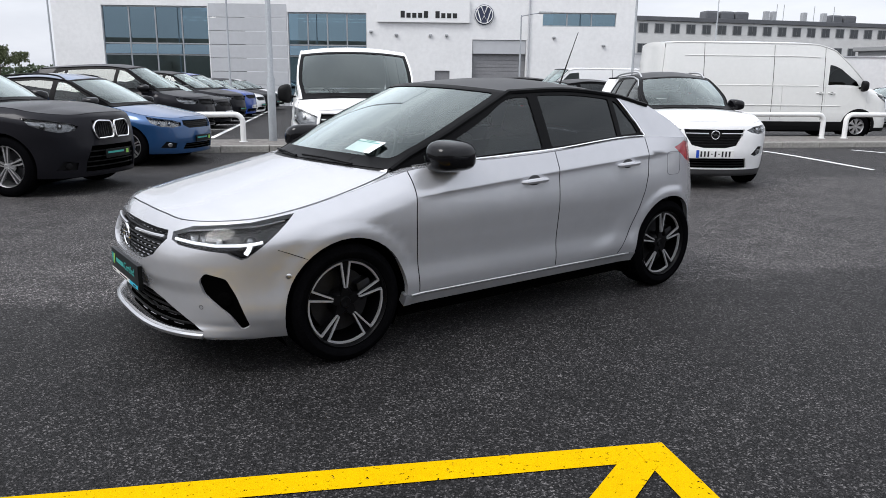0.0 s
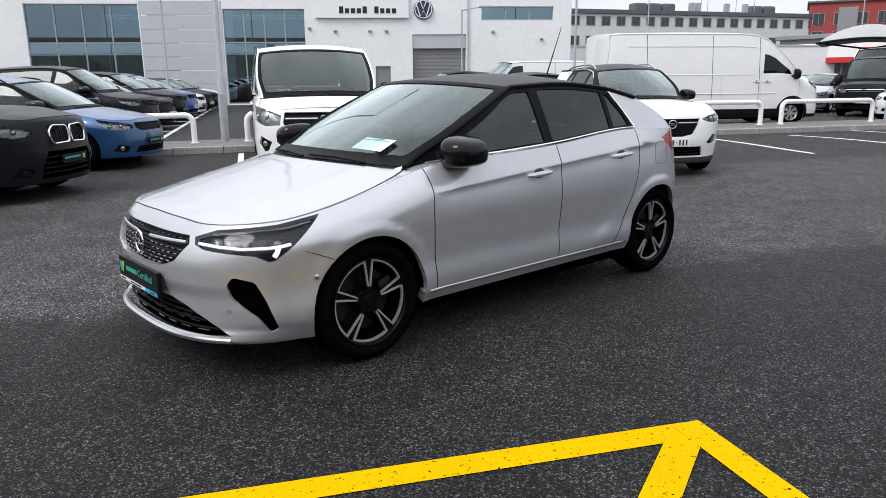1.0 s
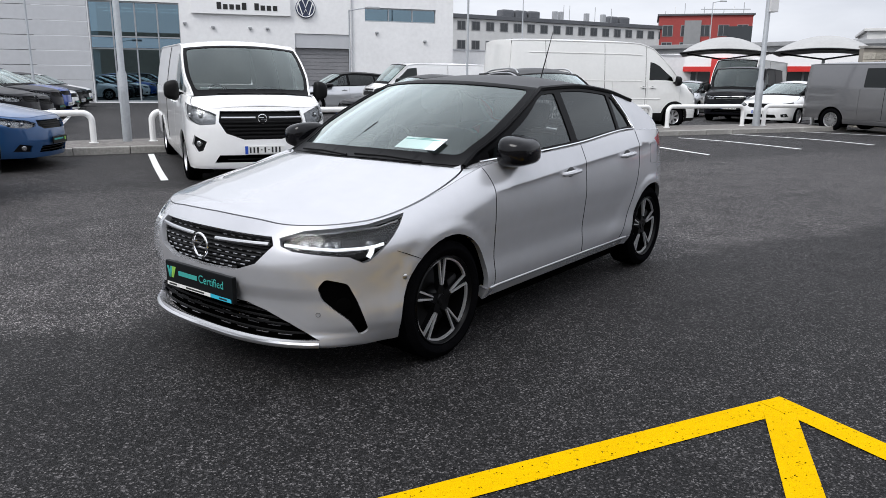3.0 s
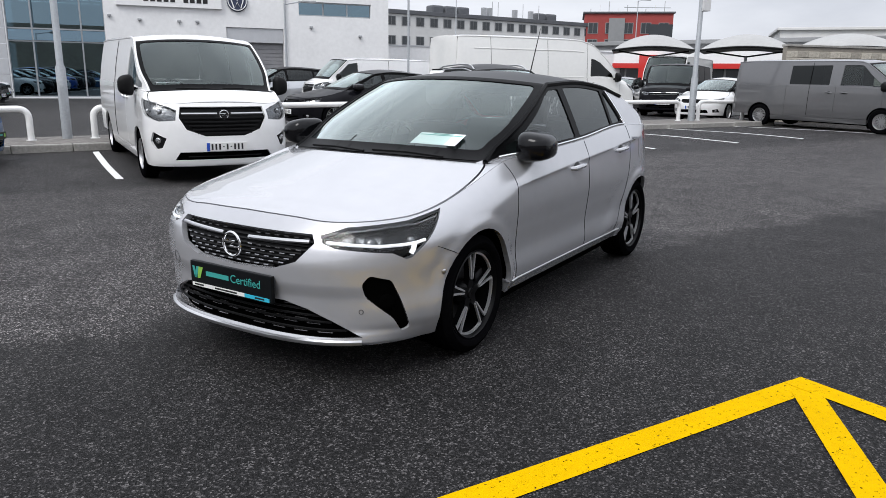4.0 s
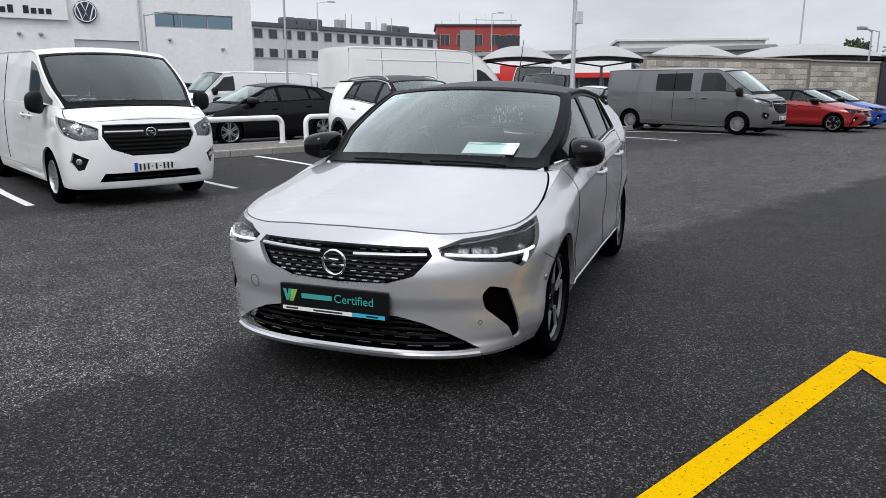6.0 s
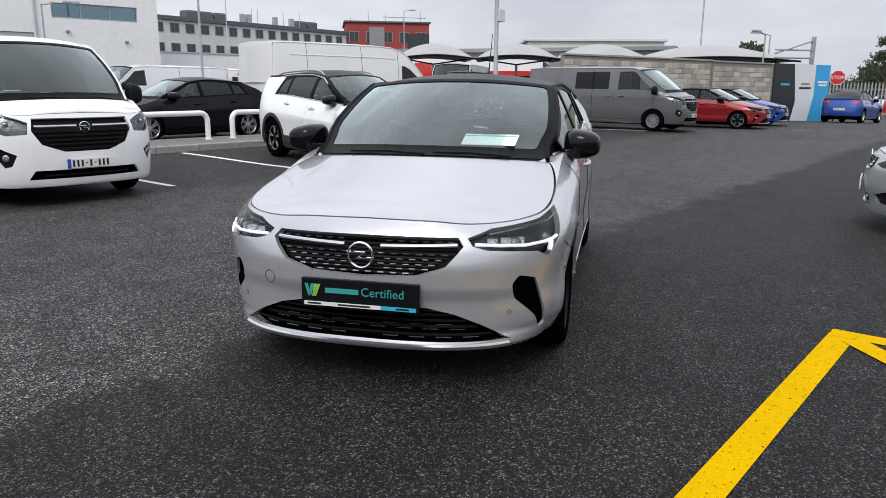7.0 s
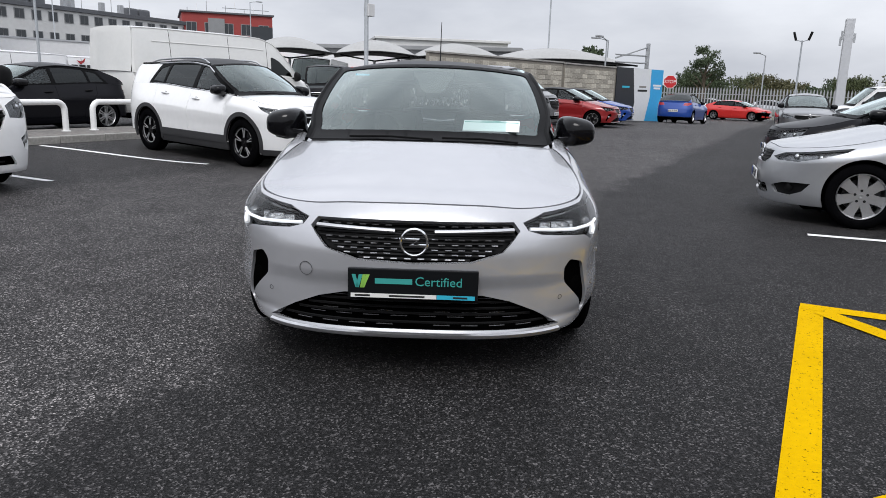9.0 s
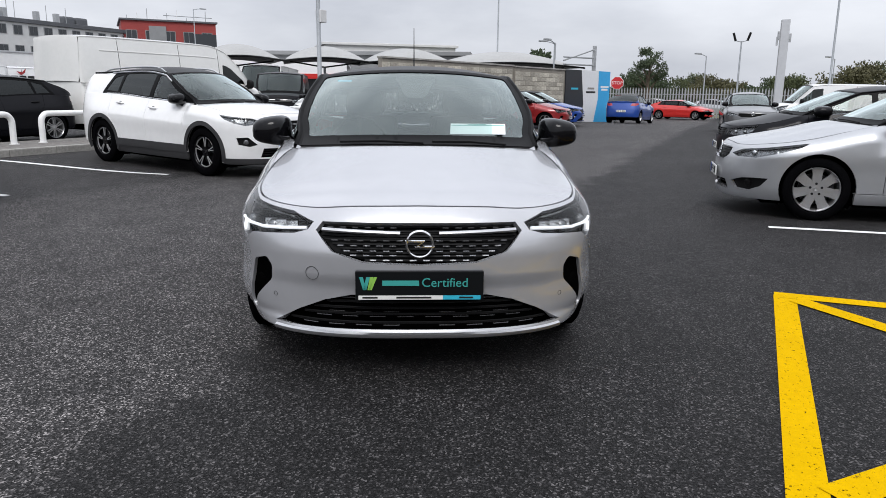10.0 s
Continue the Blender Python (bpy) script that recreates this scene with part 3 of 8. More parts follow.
    def bottom(b, x0, x1, z):
        """The lower edge from x0 to x1, round the wheel arches."""
        pts = []
        for ax in (b.xf, b.xr):
            r = b.ar
            zz = max(z - b.wr, -r * 0.98)
            a0 = math.asin(zz / r)
            for k in range(25):
                a = math.pi - a0 - (math.pi - 2 * a0) * k / 24
                x, y = ax + r * math.cos(a), b.wr + r * math.sin(a)
                if x0 < x < x1:
                    pts.append((x, y))

        def ends(x):
            for ax in (b.xf, b.xr):
                if abs(x - ax) < b.ar:
                    y = b.wr + math.sqrt(b.ar ** 2 - (x - ax) ** 2)
                    return (x, max(y, z))
            return (x, z)
        return [ends(x0)] + pts + [ends(x1)]

    def panel(b, left, right, zlow, drop=0.004, gap=0.003):
        """A side panel in (s, z) between two edges, each a list of (x, z) downwards or one x."""
        L_ = [(left, None)] if not isinstance(left, list) else left
        R_ = [(right, None)] if not isinstance(right, list) else right
        xl, xr = L_[0][0] + gap, R_[0][0] - gap
        tp = [(x, float(b.belt(x)) - drop) for x in np.linspace(xl, xr, 18)]
        low = b.bottom(L_[-1][0] + gap, R_[-1][0] - gap, zlow)
        loop = tp + [(x - gap, z) for x, z in R_[1:-1]] + low[::-1] + [(x + gap, z) for x, z in L_[-2:0:-1]]
        return [(float(b.sx(x)), z) for x, z in loop]


WHEELS = {}


def wheel_meshes(r, rim, width, style, spokes):
    key = (r, rim, width, style, spokes)
    if key in WHEELS:
        return WHEELS[key]
    w = width / 2
    bm = bmesh.new()
    revolve(bm, [(-w * 0.8, rim), (-w, rim + 0.02), (-w * 1.04, (r + rim) / 2), (-w * 0.95, r - 0.02), (-w * 0.8, r - 0.004), (-w * 0.35, r), (-w * 0.3, r - 0.007), (-w * 0.25, r), (w * 0.25, r),
                 (w * 0.3, r - 0.007), (w * 0.35, r), (w * 0.8, r - 0.004), (w * 0.95, r - 0.02), (w * 1.04, (r + rim) / 2), (w, rim + 0.02), (w * 0.8, rim)], 48)
    tyre = bm
    rm, fm, lo = bmesh.new(), bmesh.new(), bmesh.new()
    revolve(rm, [(w * 0.86, rim + 0.004), (w * 0.93, rim - 0.002), (w * 0.86, rim - 0.008), (w * 0.6, rim - 0.012), (-w * 0.8, rim - 0.03)], 48)
    revolve(rm, [(w * 0.62, 0.0005), (w * 0.62, 0.028), (w * 0.56, 0.05), (w * 0.30, 0.07), (w * 0.1, 0.075)], 24)
    revolve(lo, [(0.0, 0.03), (0.0, rim * 0.72), (-0.02, rim * 0.72), (-0.02, 0.03)], 32)
    box(lo, -0.05, 0.05, -0.03, 0.045, rim * 0.42, rim * 0.78, 0.012, pose(0, 0, 0, 0, -70, 0))
    for k in range(spokes):
        ang = 360.0 * k / spokes + 90
        if style == "split":        # dark five-spoke wheel with bright-cut twin edges
            t = pose(0, 0, 0, 0, -ang, 0)
            prism(rm, [(0.03, -0.030), (rim * 0.4, -0.012), (rim * 0.97, -rim * 0.13), (rim * 0.97, rim * 0.13), (rim * 0.4, 0.012), (0.03, 0.030)], w * 0.30, w * 0.62, t)
            for q in (-1, 1):
                prism(fm, [(rim * 0.33, q * rim * 0.012), (rim * 0.58, q * rim * 0.040), (rim * 0.935, q * rim * 0.088), (rim * 0.935, q * rim * 0.150), (rim * 0.87, q * rim * 0.122), (rim * 0.6, q * rim * 0.082), (rim * 0.35, q * rim * 0.046)], w * 0.60, w * 0.72, t)
            bmesh.ops.recalc_face_normals(fm, faces=fm.faces)
            arc = [(rim * 0.942 * math.cos(a), rim * 0.942 * math.sin(a)) for a in np.linspace(-0.63, -0.13, 8)]
            arc += [(rim * 0.900 * math.cos(a), rim * 0.900 * math.sin(a)) for a in np.linspace(-0.16, -0.63, 8)]
            prism(fm, arc, w * 0.60, w * 0.74, t)
            prism(fm, [(x, -z) for x, z in arc], w * 0.60, w * 0.74, t)
            if k == 0:
                revolve(fm, [(w * 0.74, rim * 0.972), (w * 0.90, rim * 0.985), (w * 0.90, rim * 1.0), (w * 0.80, rim * 1.002)], 48)
        elif style == "wide":       # broad spokes that widen to the rim
            t = pose(0, 0, 0, 0, -ang, 0)
            h = math.pi / spokes * rim
            prism(rm, [(0.03, -0.02), (rim * 0.45, -h * 0.28), (rim * 0.75, -h * 0.42), (rim * 0.97, -h * 0.80), (rim * 0.97, h * 0.80), (rim * 0.75, h * 0.42), (rim * 0.45, h * 0.28), (0.03, 0.02)], w * 0.36, w * 0.66, t)
        elif style == "broad":      # broad spokes round a full hub, with bolt holes
            t = pose(0, 0, 0, 0, -ang, 0)
            h = math.pi / spokes * rim
            prism(rm, [(0.02, -0.01), (rim * 0.42, -h * 0.44), (rim * 0.74, -h * 0.46), (rim * 0.97, -h * 0.60), (rim * 0.97, h * 0.60), (rim * 0.74, h * 0.46), (rim * 0.42, h * 0.44), (0.02, 0.01)], w * 0.36, w * 0.64, t)
        else:                       # slim paired spokes
            for q in (-1, 1):
                t = pose(0, 0, 0, 0, -ang, 0)
                prism(rm, [(0.03, q * 0.012 - 0.008), (rim * 0.97, q * 0.030 - 0.011), (rim * 0.97, q * 0.030 + 0.011), (0.03, q * 0.012 + 0.008)], w * 0.40, w * 0.66, t)
    if style == "broad":
        for k in range(5):
            a = 2 * math.pi * k / 5 + 0.3
            revolve(lo, [(w * 0.645, 0.0005), (w * 0.652, 0.012), (w * 0.64, 0.0135)], 10, "y", (0.058 * math.cos(a), 0, 0.058 * math.sin(a)))
    revolve(rm, [(w * 0.64, 0.0), (w * 0.68, 0.012), (w * 0.68, 0.026), (w * 0.62, 0.030)], 20)
    out = []
    for name, m in (("tyre", tyre), ("rim", rm), ("rim_face", fm), ("brake_disc", lo)):
        bmesh.ops.recalc_face_normals(m, faces=m.faces)
        me = bpy.data.meshes.new(name)
        m.to_mesh(me)
        me.polygons.foreach_set("use_smooth", [True] * len(me.polygons))
        me.set_sharp_from_angle(angle=radians(35))
        m.free()
        out.append(me if len(me.polygons) else None)
    WHEELS[key] = out
    return out


def add_wheels(car, b, track, rim, width, style, spokes, rim_mat, face_mat=None, label=""):
    meshes = wheel_meshes(b.wr, rim, width, style, spokes)
    for x in (b.xf, b.xr):
        for sd in (-1, 1):
            wheel = None
            for me, m in zip(meshes, (RUBBER, rim_mat, face_mat or SATIN, STEEL)):
                if me is None:
                    continue
                if not me.materials:
                    me.materials.append(m)
                if me.materials[0] != m:
                    me = me.copy()
                    me.materials.clear(), me.materials.append(m)
                ob = new("wheel" if wheel is None else me.name.split(".")[0], me)
                if wheel is None:
                    ob.parent, ob.matrix_local = car, pose(x, sd * (track / 2), b.wr, 0, 0, 0 if sd > 0 else 180)
                    wheel = ob
                    if label:
                        tagged(ob, label)
                else:
                    ob.parent = wheel
            bm = bmesh.new()       # lining of the wheel arch
            n = 20
            rings = []
            for y in (b.W - 0.035, b.W - 0.36):
                rings.append([])
                for a in np.linspace(-0.55, math.pi + 0.55, n):
                    px, pz = x + (b.ar + 0.012) * math.cos(a), b.wr + (b.ar + 0.012) * math.sin(a)
                    py = min(y, float(b.S(np.array([b.sx(px)]), np.array([max(pz, b.z0)]))[0][1]) - 0.03)
                    rings[-1].append(bm.verts.new((px, sd * py, pz)))
            for i in range(n - 1):
                bm.faces.new((rings[0][i], rings[0][i + 1], rings[1][i + 1], rings[1][i]))
            bm.faces.new(rings[1])
            part("wheel_well", bm, DARKVOID, car)


def loops_s(b, pts):
    return [b.pt(p) for p in pts]


def flipped(loop):
    return [(-s, z) for s, z in loop][::-1]


def ring_path(b, y0, y1, z, off, n=24):
    ss = np.linspace(float(np.sign(y0) * b.sy(abs(y0))), float(np.sign(y1) * b.sy(abs(y1))), n)
    zz = np.full(n, z) if not callable(z) else np.array([z(q) for q in np.linspace(y0, y1, n)])
    P, N = surface(b.S, ss, zz, b.centre)
    return [tuple(p) for p in P + N * off]


def sheet(name, data, material, car, label=""):
    return mesh_ob(name, data[0], data[1], material, car, label, data[2])


def mirror_mesh(size=(0.10, 0.11, 0.075)):
    bm = bmesh.new()
    bmesh.ops.create_uvsphere(bm, u_segments=20, v_segments=12, radius=1)
    for v in bm.verts:
        x, y, z = v.co
        k = lambda q, p: math.copysign(abs(q) ** p, q)
        x, y, z = k(x, 0.62), k(y, 0.68), k(z, 0.66 if z > 0 else 0.5)
        if x > 0:
            x *= 0.6
        z *= 1.0 - 0.18 * y
        v.co = (x * size[0], y * size[1], z * size[2])
    return bm


def plate(car, b, z, w=0.52, h=0.11, y=0.0, dark=False, rear=False):
    """A number plate whose characters are plain bars, or a dark dealer's plate."""
    P = b.S(np.array([b.end if rear else 0.0]), np.array([z]))[0]
    sgn = 1 if rear else -1
    x = P[0] + sgn * 0.014
    pl = part("number_plate", boxed(min(x, x + sgn * 0.012), max(x, x + sgn * 0.012), y - w / 2, y + w / 2, z - h / 2, z + h / 2, 0.004), BOARDBLACK if dark else PLATEWHITE, car, "black dealer plate" if dark else "white number plate with blue end band")
    fx = x + sgn * 0.0135
    bm = bmesh.new()
    if dark:
        box(bm, fx - 0.001, fx + 0.001, y - w * 0.22, y + w * 0.42, z + h * 0.0, z + h * 0.22)
        part("print", bm, GREENINK, pl)
        bm = bmesh.new()
        box(bm, fx - 0.001, fx + 0.001, y - w * 0.42, y - w * 0.32, z - h * 0.2, z + h * 0.3)
        part("print", bm, LIMEINK, pl)
    else:
        sd = -1 if rear else 1     # the blue band stands at the reader's left
        box(bm, fx - 0.001, fx + 0.001, *sorted((y + sd * w * 0.495, y + sd * w * 0.42)), z - h * 0.48, z + h * 0.48)
        part("band", bm, PLATEBLUE, pl)
        for k in range(9):
            bm = bmesh.new()
            yy = y + sd * (w * 0.36 - k * w * 0.093)
            if k in (3, 5):
                box(bm, fx - 0.001, fx + 0.001, yy - 0.010, yy + 0.010, z - 0.006, z + 0.006)
            else:
                box(bm, fx - 0.001, fx + 0.001, yy - 0.011, yy + 0.011, z - h * 0.34, z + h * 0.34)
            part("bar", bm, INK, pl)
    return pl


def seats(car, b, rows=1, z=0.32):
    xs = b.a1[0] + 0.10
    for r in range(rows):
        for sd in (-1, 1):
            bm = bmesh.new()
            x = xs + r * 0.85
            w = min(0.25, b.W * 0.29)
            yc = sd * b.W * 0.42
            box(bm, x - 0.42, x + 0.08, yc - w, yc + w, z, z + 0.22, 0.05)
            box(bm, 0, 0.13, yc - w * 0.95, yc + w * 0.95, 0, 0.60, 0.055, pose(x, 0, z + 0.18, 0, 17, 0))
            box(bm, 0, 0.09, yc - 0.13, yc + 0.13, 0.62, 0.80, 0.04, pose(x, 0, z + 0.18, 0, 17, 0))
            part("seat", bm, INTERIOR, car, smooth=True)


def cabin(car, b, rows=1, bulkhead=None, wheel_right=True):
    """Dark tub, dashboard, steering wheel and seats behind the glass."""
    bm = bmesh.new()
    x0, x1 = b.a0[0] + 0.14, min(b.d0[0] - 0.10, b.L - 0.30)
    if bulkhead:
        x1 = bulkhead
    zt = float(b.belt(b.a0[0] + 0.4)) - 0.03
    w0, w1 = b.W - 0.135, b.W - 0.125
    v = [bm.verts.new(p) for p in ((x0, -w0, 0.28), (x1, -w0, 0.28), (x1, w0, 0.28), (x0, w0, 0.28), (x0 + 0.05, -w1, zt), (x1, -w1, zt), (x1, w1, zt), (x0 + 0.05, w1, zt))]
    for f in ((0, 1, 2, 3), (0, 4, 5, 1), (1, 5, 6, 2), (2, 6, 7, 3), (3, 7, 4, 0)):
        bm.faces.new([v[i] for i in f])
    part("cabin_tub", bm, INTERIOR, car)
    bm = bmesh.new()
    n = 13
    for _ in (0,):
        rows_ = []
        for u in np.linspace(0, 1, 5):
            ring = []
            for w in np.linspace(-0.94, 0.94, n):
                p = b.windscreen(np.array([0.02]), np.array([w]))[0]
                back = b.a0[0] + 0.42
                ring.append(bm.verts.new((p[0] + 0.03 + (back - p[0]) * u, p[1], p[2] - 0.025 - 0.03 * u - (0.20 if u == 1 else 0))))
            rows_.append(ring)
        for r0, r1 in zip(rows_, rows_[1:]):
            for k in range(n - 1):
                bm.faces.new((r0[k], r0[k + 1], r1[k + 1], r1[k]))
    part("dashboard", bm, INTERIOR, car, smooth=True)
    sd = 1 if wheel_right else -1
    bm = bmesh.new()
    c = Vector((b.a0[0] + 0.58, sd * b.W * 0.42, zt - 0.02))
    tilt = pose(*c, 0, -62, 0)
    tube(bm, [tilt @ Vector((0.18 * math.cos(a), 0.18 * math.sin(a), 0)) for a in np.linspace(0, 2 * math.pi, 25)], 0.015, 6, False)
    tube(bm, [tilt @ Vector((-0.17, 0, 0)), tilt @ Vector((0.17, 0, 0))], 0.02, 6)
    part("steering_wheel", bm, TRIMBLACK, car)
    seats(car, b, rows)


def vehicle(name, m, label, category, b, body, group="", grid=0.06, doors=(), windows=(), glass_end=None, roof_mat=None, frame_mat=None, pillar_mat=None, hl=None, grille=None, low=None, fog=None,
            slats=(), slat_mat=None, low_slats=(), wheels=(0.21, 0.2, "slim", 5), rim_mat=None, face_mat=None, plate_z=0.42, plate_dark=False, rear_plate=None, mirror_mat=None, rows=2, bulkhead=None,
            badge=None, clad=None, handles=(), trim=None, cargo_lines=(), tail=None, roof_rails=None, fog_mat=None, lamp_in=None, grille_depth=0.05, screen_glass=None, wheel_label="", lip=None, detail=True, fog_lamp=None, brights=()):
    car = thing(name, m, label, category, group)
    roof_mat, frame_mat, pillar_mat = roof_mat or body, frame_mat or SCREENEDGE, pillar_mat or body
    put = lambda nm, loops, material, f=b.S, depth=0.02, off=0.0, lab="", both=False, g=None: [sheet(nm, dd, material, car, lab) for d0 in [skin_mesh(loops, f, g or ((grid * 1.35, grid) if grid < 0.07 else (grid * 1.9, grid * 1.4)), depth, off, b.centre, step=min(grid, 0.045) if grid < 0.07 else grid)] for dd in ([d0, mirrored(d0)] if both else [d0])]
    # front of the body round to the first door, with its openings
    x_d = doors[0][0][0] if isinstance(doors[0], list) else doors[0]
    xs_side = np.linspace(x_d - 0.003, b.X[b.half], 10)
    tp = [(float(b.sx(x)), float(b.belt(x)) - 0.004) for x in xs_side] + [(s, float(b.top_s(s)) - 0.004) for s in np.linspace(b.s[b.half], 0, 26)[1:]]
    edge = doors[0] if isinstance(doors[0], list) else [(doors[0], 1.0), (doors[0], b.zs)]
    low_edge = [(float(b.sx(x)), z if x < b.xf else max(z, b.zs)) for x, z in b.bottom(b.xf - b.ar - 0.04, edge[-1][0] - 0.003, b.z0)]
    right = [(0.0, b.z0)] + low_edge + [(float(b.sx(x - 0.003)), z) for x, z in edge[1:-1][::-1]] + tp
    loop = right[:-1] + [(0.0, right[-1][1])] + flipped(right)[1:-1]
    holes, fr = [], []
    for pts, nm in ((grille, "g"), (low, "l")):
        if pts:
            h = [(float(np.sign(y) * b.sy(abs(y))), z) for y, z in pts]
            holes.append(h)
            fr.append((nm, h))
    for pts, nm in ((hl, "hl"), (fog, "fog")):
        if pts:
            h = loops_s(b, pts)
            if nm == "fog" and grid < 0.04:
                h = rounded(h, 0.018, 5)
            holes += [h, flipped(h)]
            fr.append((nm, h))
    put("front_body", [loop] + holes, body, depth=0.03)
    for nm, h in fr:
        if nm == "g":
            gr = put("grille", [h], GLOSSBLACK if not detail else TRIMBLACK, off=-grille_depth, depth=0)[0]
            for z, y0, y1, r in brights:
                part("bright_bar", tube(bmesh.new(), ring_path(b, y0, y1, z, -0.004, 14), r, 8), SATIN, gr, smooth=True)
            for z, y0, y1, r in slats:
                bm = tube(bmesh.new(), ring_path(b, y0, y1, z, -0.012, 20), r, 6)
                ob = part("grille_bar", bm, slat_mat or TRIMBLACK, gr)
        elif nm == "l":
            # flat black sheet in place of the shade behind the bars
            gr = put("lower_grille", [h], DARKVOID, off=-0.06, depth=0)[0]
            for z, y0, y1, r in low_slats:
                part("grille_bar", tube(bmesh.new(), ring_path(b, y0, y1, z, -0.02, 20), r, 6), TRIMBLACK, gr)
        elif nm == "hl":
            inner = put("headlight", [h], lamp_in or LAMPMID, off=-0.045, depth=0, both=True)
            for k, ob in enumerate(inner):
                cs = np.mean([q[0] for q in h]), np.mean([q[1] for q in h])
                for q in (0.35, -0.25):
                    s1 = cs[0] + q * (max(p[0] for p in h) - min(p[0] for p in h)) * 0.5
                    P, N = surface(b.S, np.array([s1]), np.array([cs[1]]), b.centre)
                    bm = bmesh.new()
                    bmesh.ops.create_uvsphere(bm, u_segments=12, v_segments=8, radius=0.034)
                    bmesh.ops.translate(bm, verts=bm.verts, vec=(P - N * 0.04)[0] * np.array((1, 1 if k == 0 else -1, 1)))
                    part("projector", bm, LAMPMID if lamp_in is LAMPIN else LAMPBRIGHT, ob, smooth=True)
            cov = skin_mesh([h], b.S, max(grid, 0.04), 0.0, -0.002, b.centre, step=max(0.02, grid * 0.5))
            for ob, dd in zip(inner, (cov, mirrored(cov))):
                sheet("lens", dd, LAMPGLASS, ob)
        else:
            # shallow sheet; the silver hatchback's is coloured with a deep recess's shade
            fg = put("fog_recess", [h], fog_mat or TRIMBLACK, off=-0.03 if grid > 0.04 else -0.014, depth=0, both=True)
            if detail:
                cs = np.mean([q[0] for q in h]), np.mean([q[1] for q in h])
                P, N = surface(b.S, np.array([cs[0]]), np.array([cs[1]]), b.centre)
                for k, ob in enumerate(fg):
                    bm = bmesh.new()
                    revolve(bm, [(0.012, 0.0005), (0.016, 0.028), (0.012, 0.036), (-0.01, 0.038)], 18, "x")
                    p = (P - N * 0.02)[0] * np.array((1, 1 if k == 0 else -1, 1))
                    bmesh.ops.transform(bm, matrix=pose(*p) @ Vector((1, 0, 0)).rotation_difference(Vector(N[0] * np.array((1, 1 if k == 0 else -1, 1)))).to_matrix().to_4x4(), verts=bm.verts)
                    part("fog_lamp", bm, fog_lamp or LAMPBRIGHT, ob, smooth=True)
    # bonnet
    sheet("bonnet", patch_mesh(b.bonnet, max(8, int(1.0 / grid)), max(9, int(1.5 / grid)), centre=b.centre, depth=0.02, u0=0.004, u1=0.992, v0=-0.994, v1=0.994), body, car)
    # doors, rear quarter, sill
    for i, (e0, e1) in enumerate(zip(doors, doors[1:])):
        if b.scoop is not None:        # the mesh rows follow the rising crease
            rise = lambda s: b.crease[1] * (np.interp(np.abs(s), b.s, b.X) - 2.2)
            obs = put("door", [[(s, z - float(rise(s))) for s, z in b.panel(e0, e1, b.zs)]], body, f=lambda s, z: b.S(s, z + rise(s)), both=True, depth=0.025, g=(0.07, 0.0125))
        else:
            obs = put("door", [b.panel(e0, e1, b.zs)], body, both=True, depth=0.025, g=None)
        if i < len(handles) and handles[i]:
            hx, hz = handles[i]
            P, N = surface(b.S, np.array([b.sx(hx)]), np.array([hz]), b.centre)
            for k, ob in enumerate(obs):
                f = np.array((1, 1 if k == 0 else -1, 1))
                p = (P + N * 0.022)[0] * f
                bm = bmesh.new()
                tube(bm, [(p[0] - 0.095, p[1] - 0.028 * f[1], p[2] - 0.006), (p[0] - 0.07, p[1] - 0.002 * f[1], p[2] - 0.004), (p[0], p[1] + 0.004 * f[1], p[2]), (p[0] + 0.08, p[1], p[2] + 0.003), (p[0] + 0.098, p[1] - 0.026 * f[1], p[2] + 0.003)], [0.010, 0.015, 0.016, 0.016, 0.011], 8)
                part("handle", bm, body if body is not BLACKPAINT else TRIMBLACK, ob, smooth=True)
                bm = bmesh.new()
                bmesh.ops.create_uvsphere(bm, u_segments=14, v_segments=8, radius=1)
                for v in bm.verts:
                    v.co = Vector((v.co.x * 0.052, v.co.y * 0.004, v.co.z * 0.034)) + Vector((P + N * 0.0005)[0] * f)
                part("handle_cup", bm, GREYTRIM if body is not BLACKPAINT else TRIMBLACK, ob, smooth=True)
    e = doors[-1]
    el = e if isinstance(e, list) else [(e, 1.0), (e, b.zs)]
    s0 = float(b.sx(el[0][0] + 0.003))
    tp = [(s, float(b.top_s(min(s, 2 * b.end - s))) - 0.004) for s in np.linspace(s0, 2 * b.end - s0, 60)]
    lowr = [(float(b.sx(x)), z) for x, z in b.bottom(el[-1][0] + 0.003, b.L - 0.35, b.z0 if el[-1][0] > b.xr else b.zs)]
    lowr = [(s, z if s < b.sx(b.xr) else max(z, b.z0)) for s, z in lowr]
    lft = [(float(b.sx(x + 0.003)), z) for x, z in el[1:-1]]
    mir = lambda q: [(2 * b.end - s, z) for s, z in q]
    loop = tp + mir(lft) + mir(lowr) + lowr[::-1] + lft[::-1]
    holes = []
    if tail:
        h = loops_s(b, tail)
        holes = [h, mir(h)[::-1]]
    put("rear_body", [loop] + holes, body, depth=0.03)
    if tail:
        put("tail_light", [h], TAILRED, off=-0.003, depth=0.02, both=True)
    xs0, xs1 = b.xf + b.ar * 0.98, b.xr - b.ar * 0.98
    sill = [(float(b.sx(x)), b.zs - 0.006) for x in np.linspace(xs0, xs1, 16)] + [(float(b.sx(x)), b.z0 + (0.042 if b.scoop is not None else -0.01)) for x in np.linspace(xs1, xs0, 16)]
    put("sill", [sill], clad or body, both=True, depth=0.05)
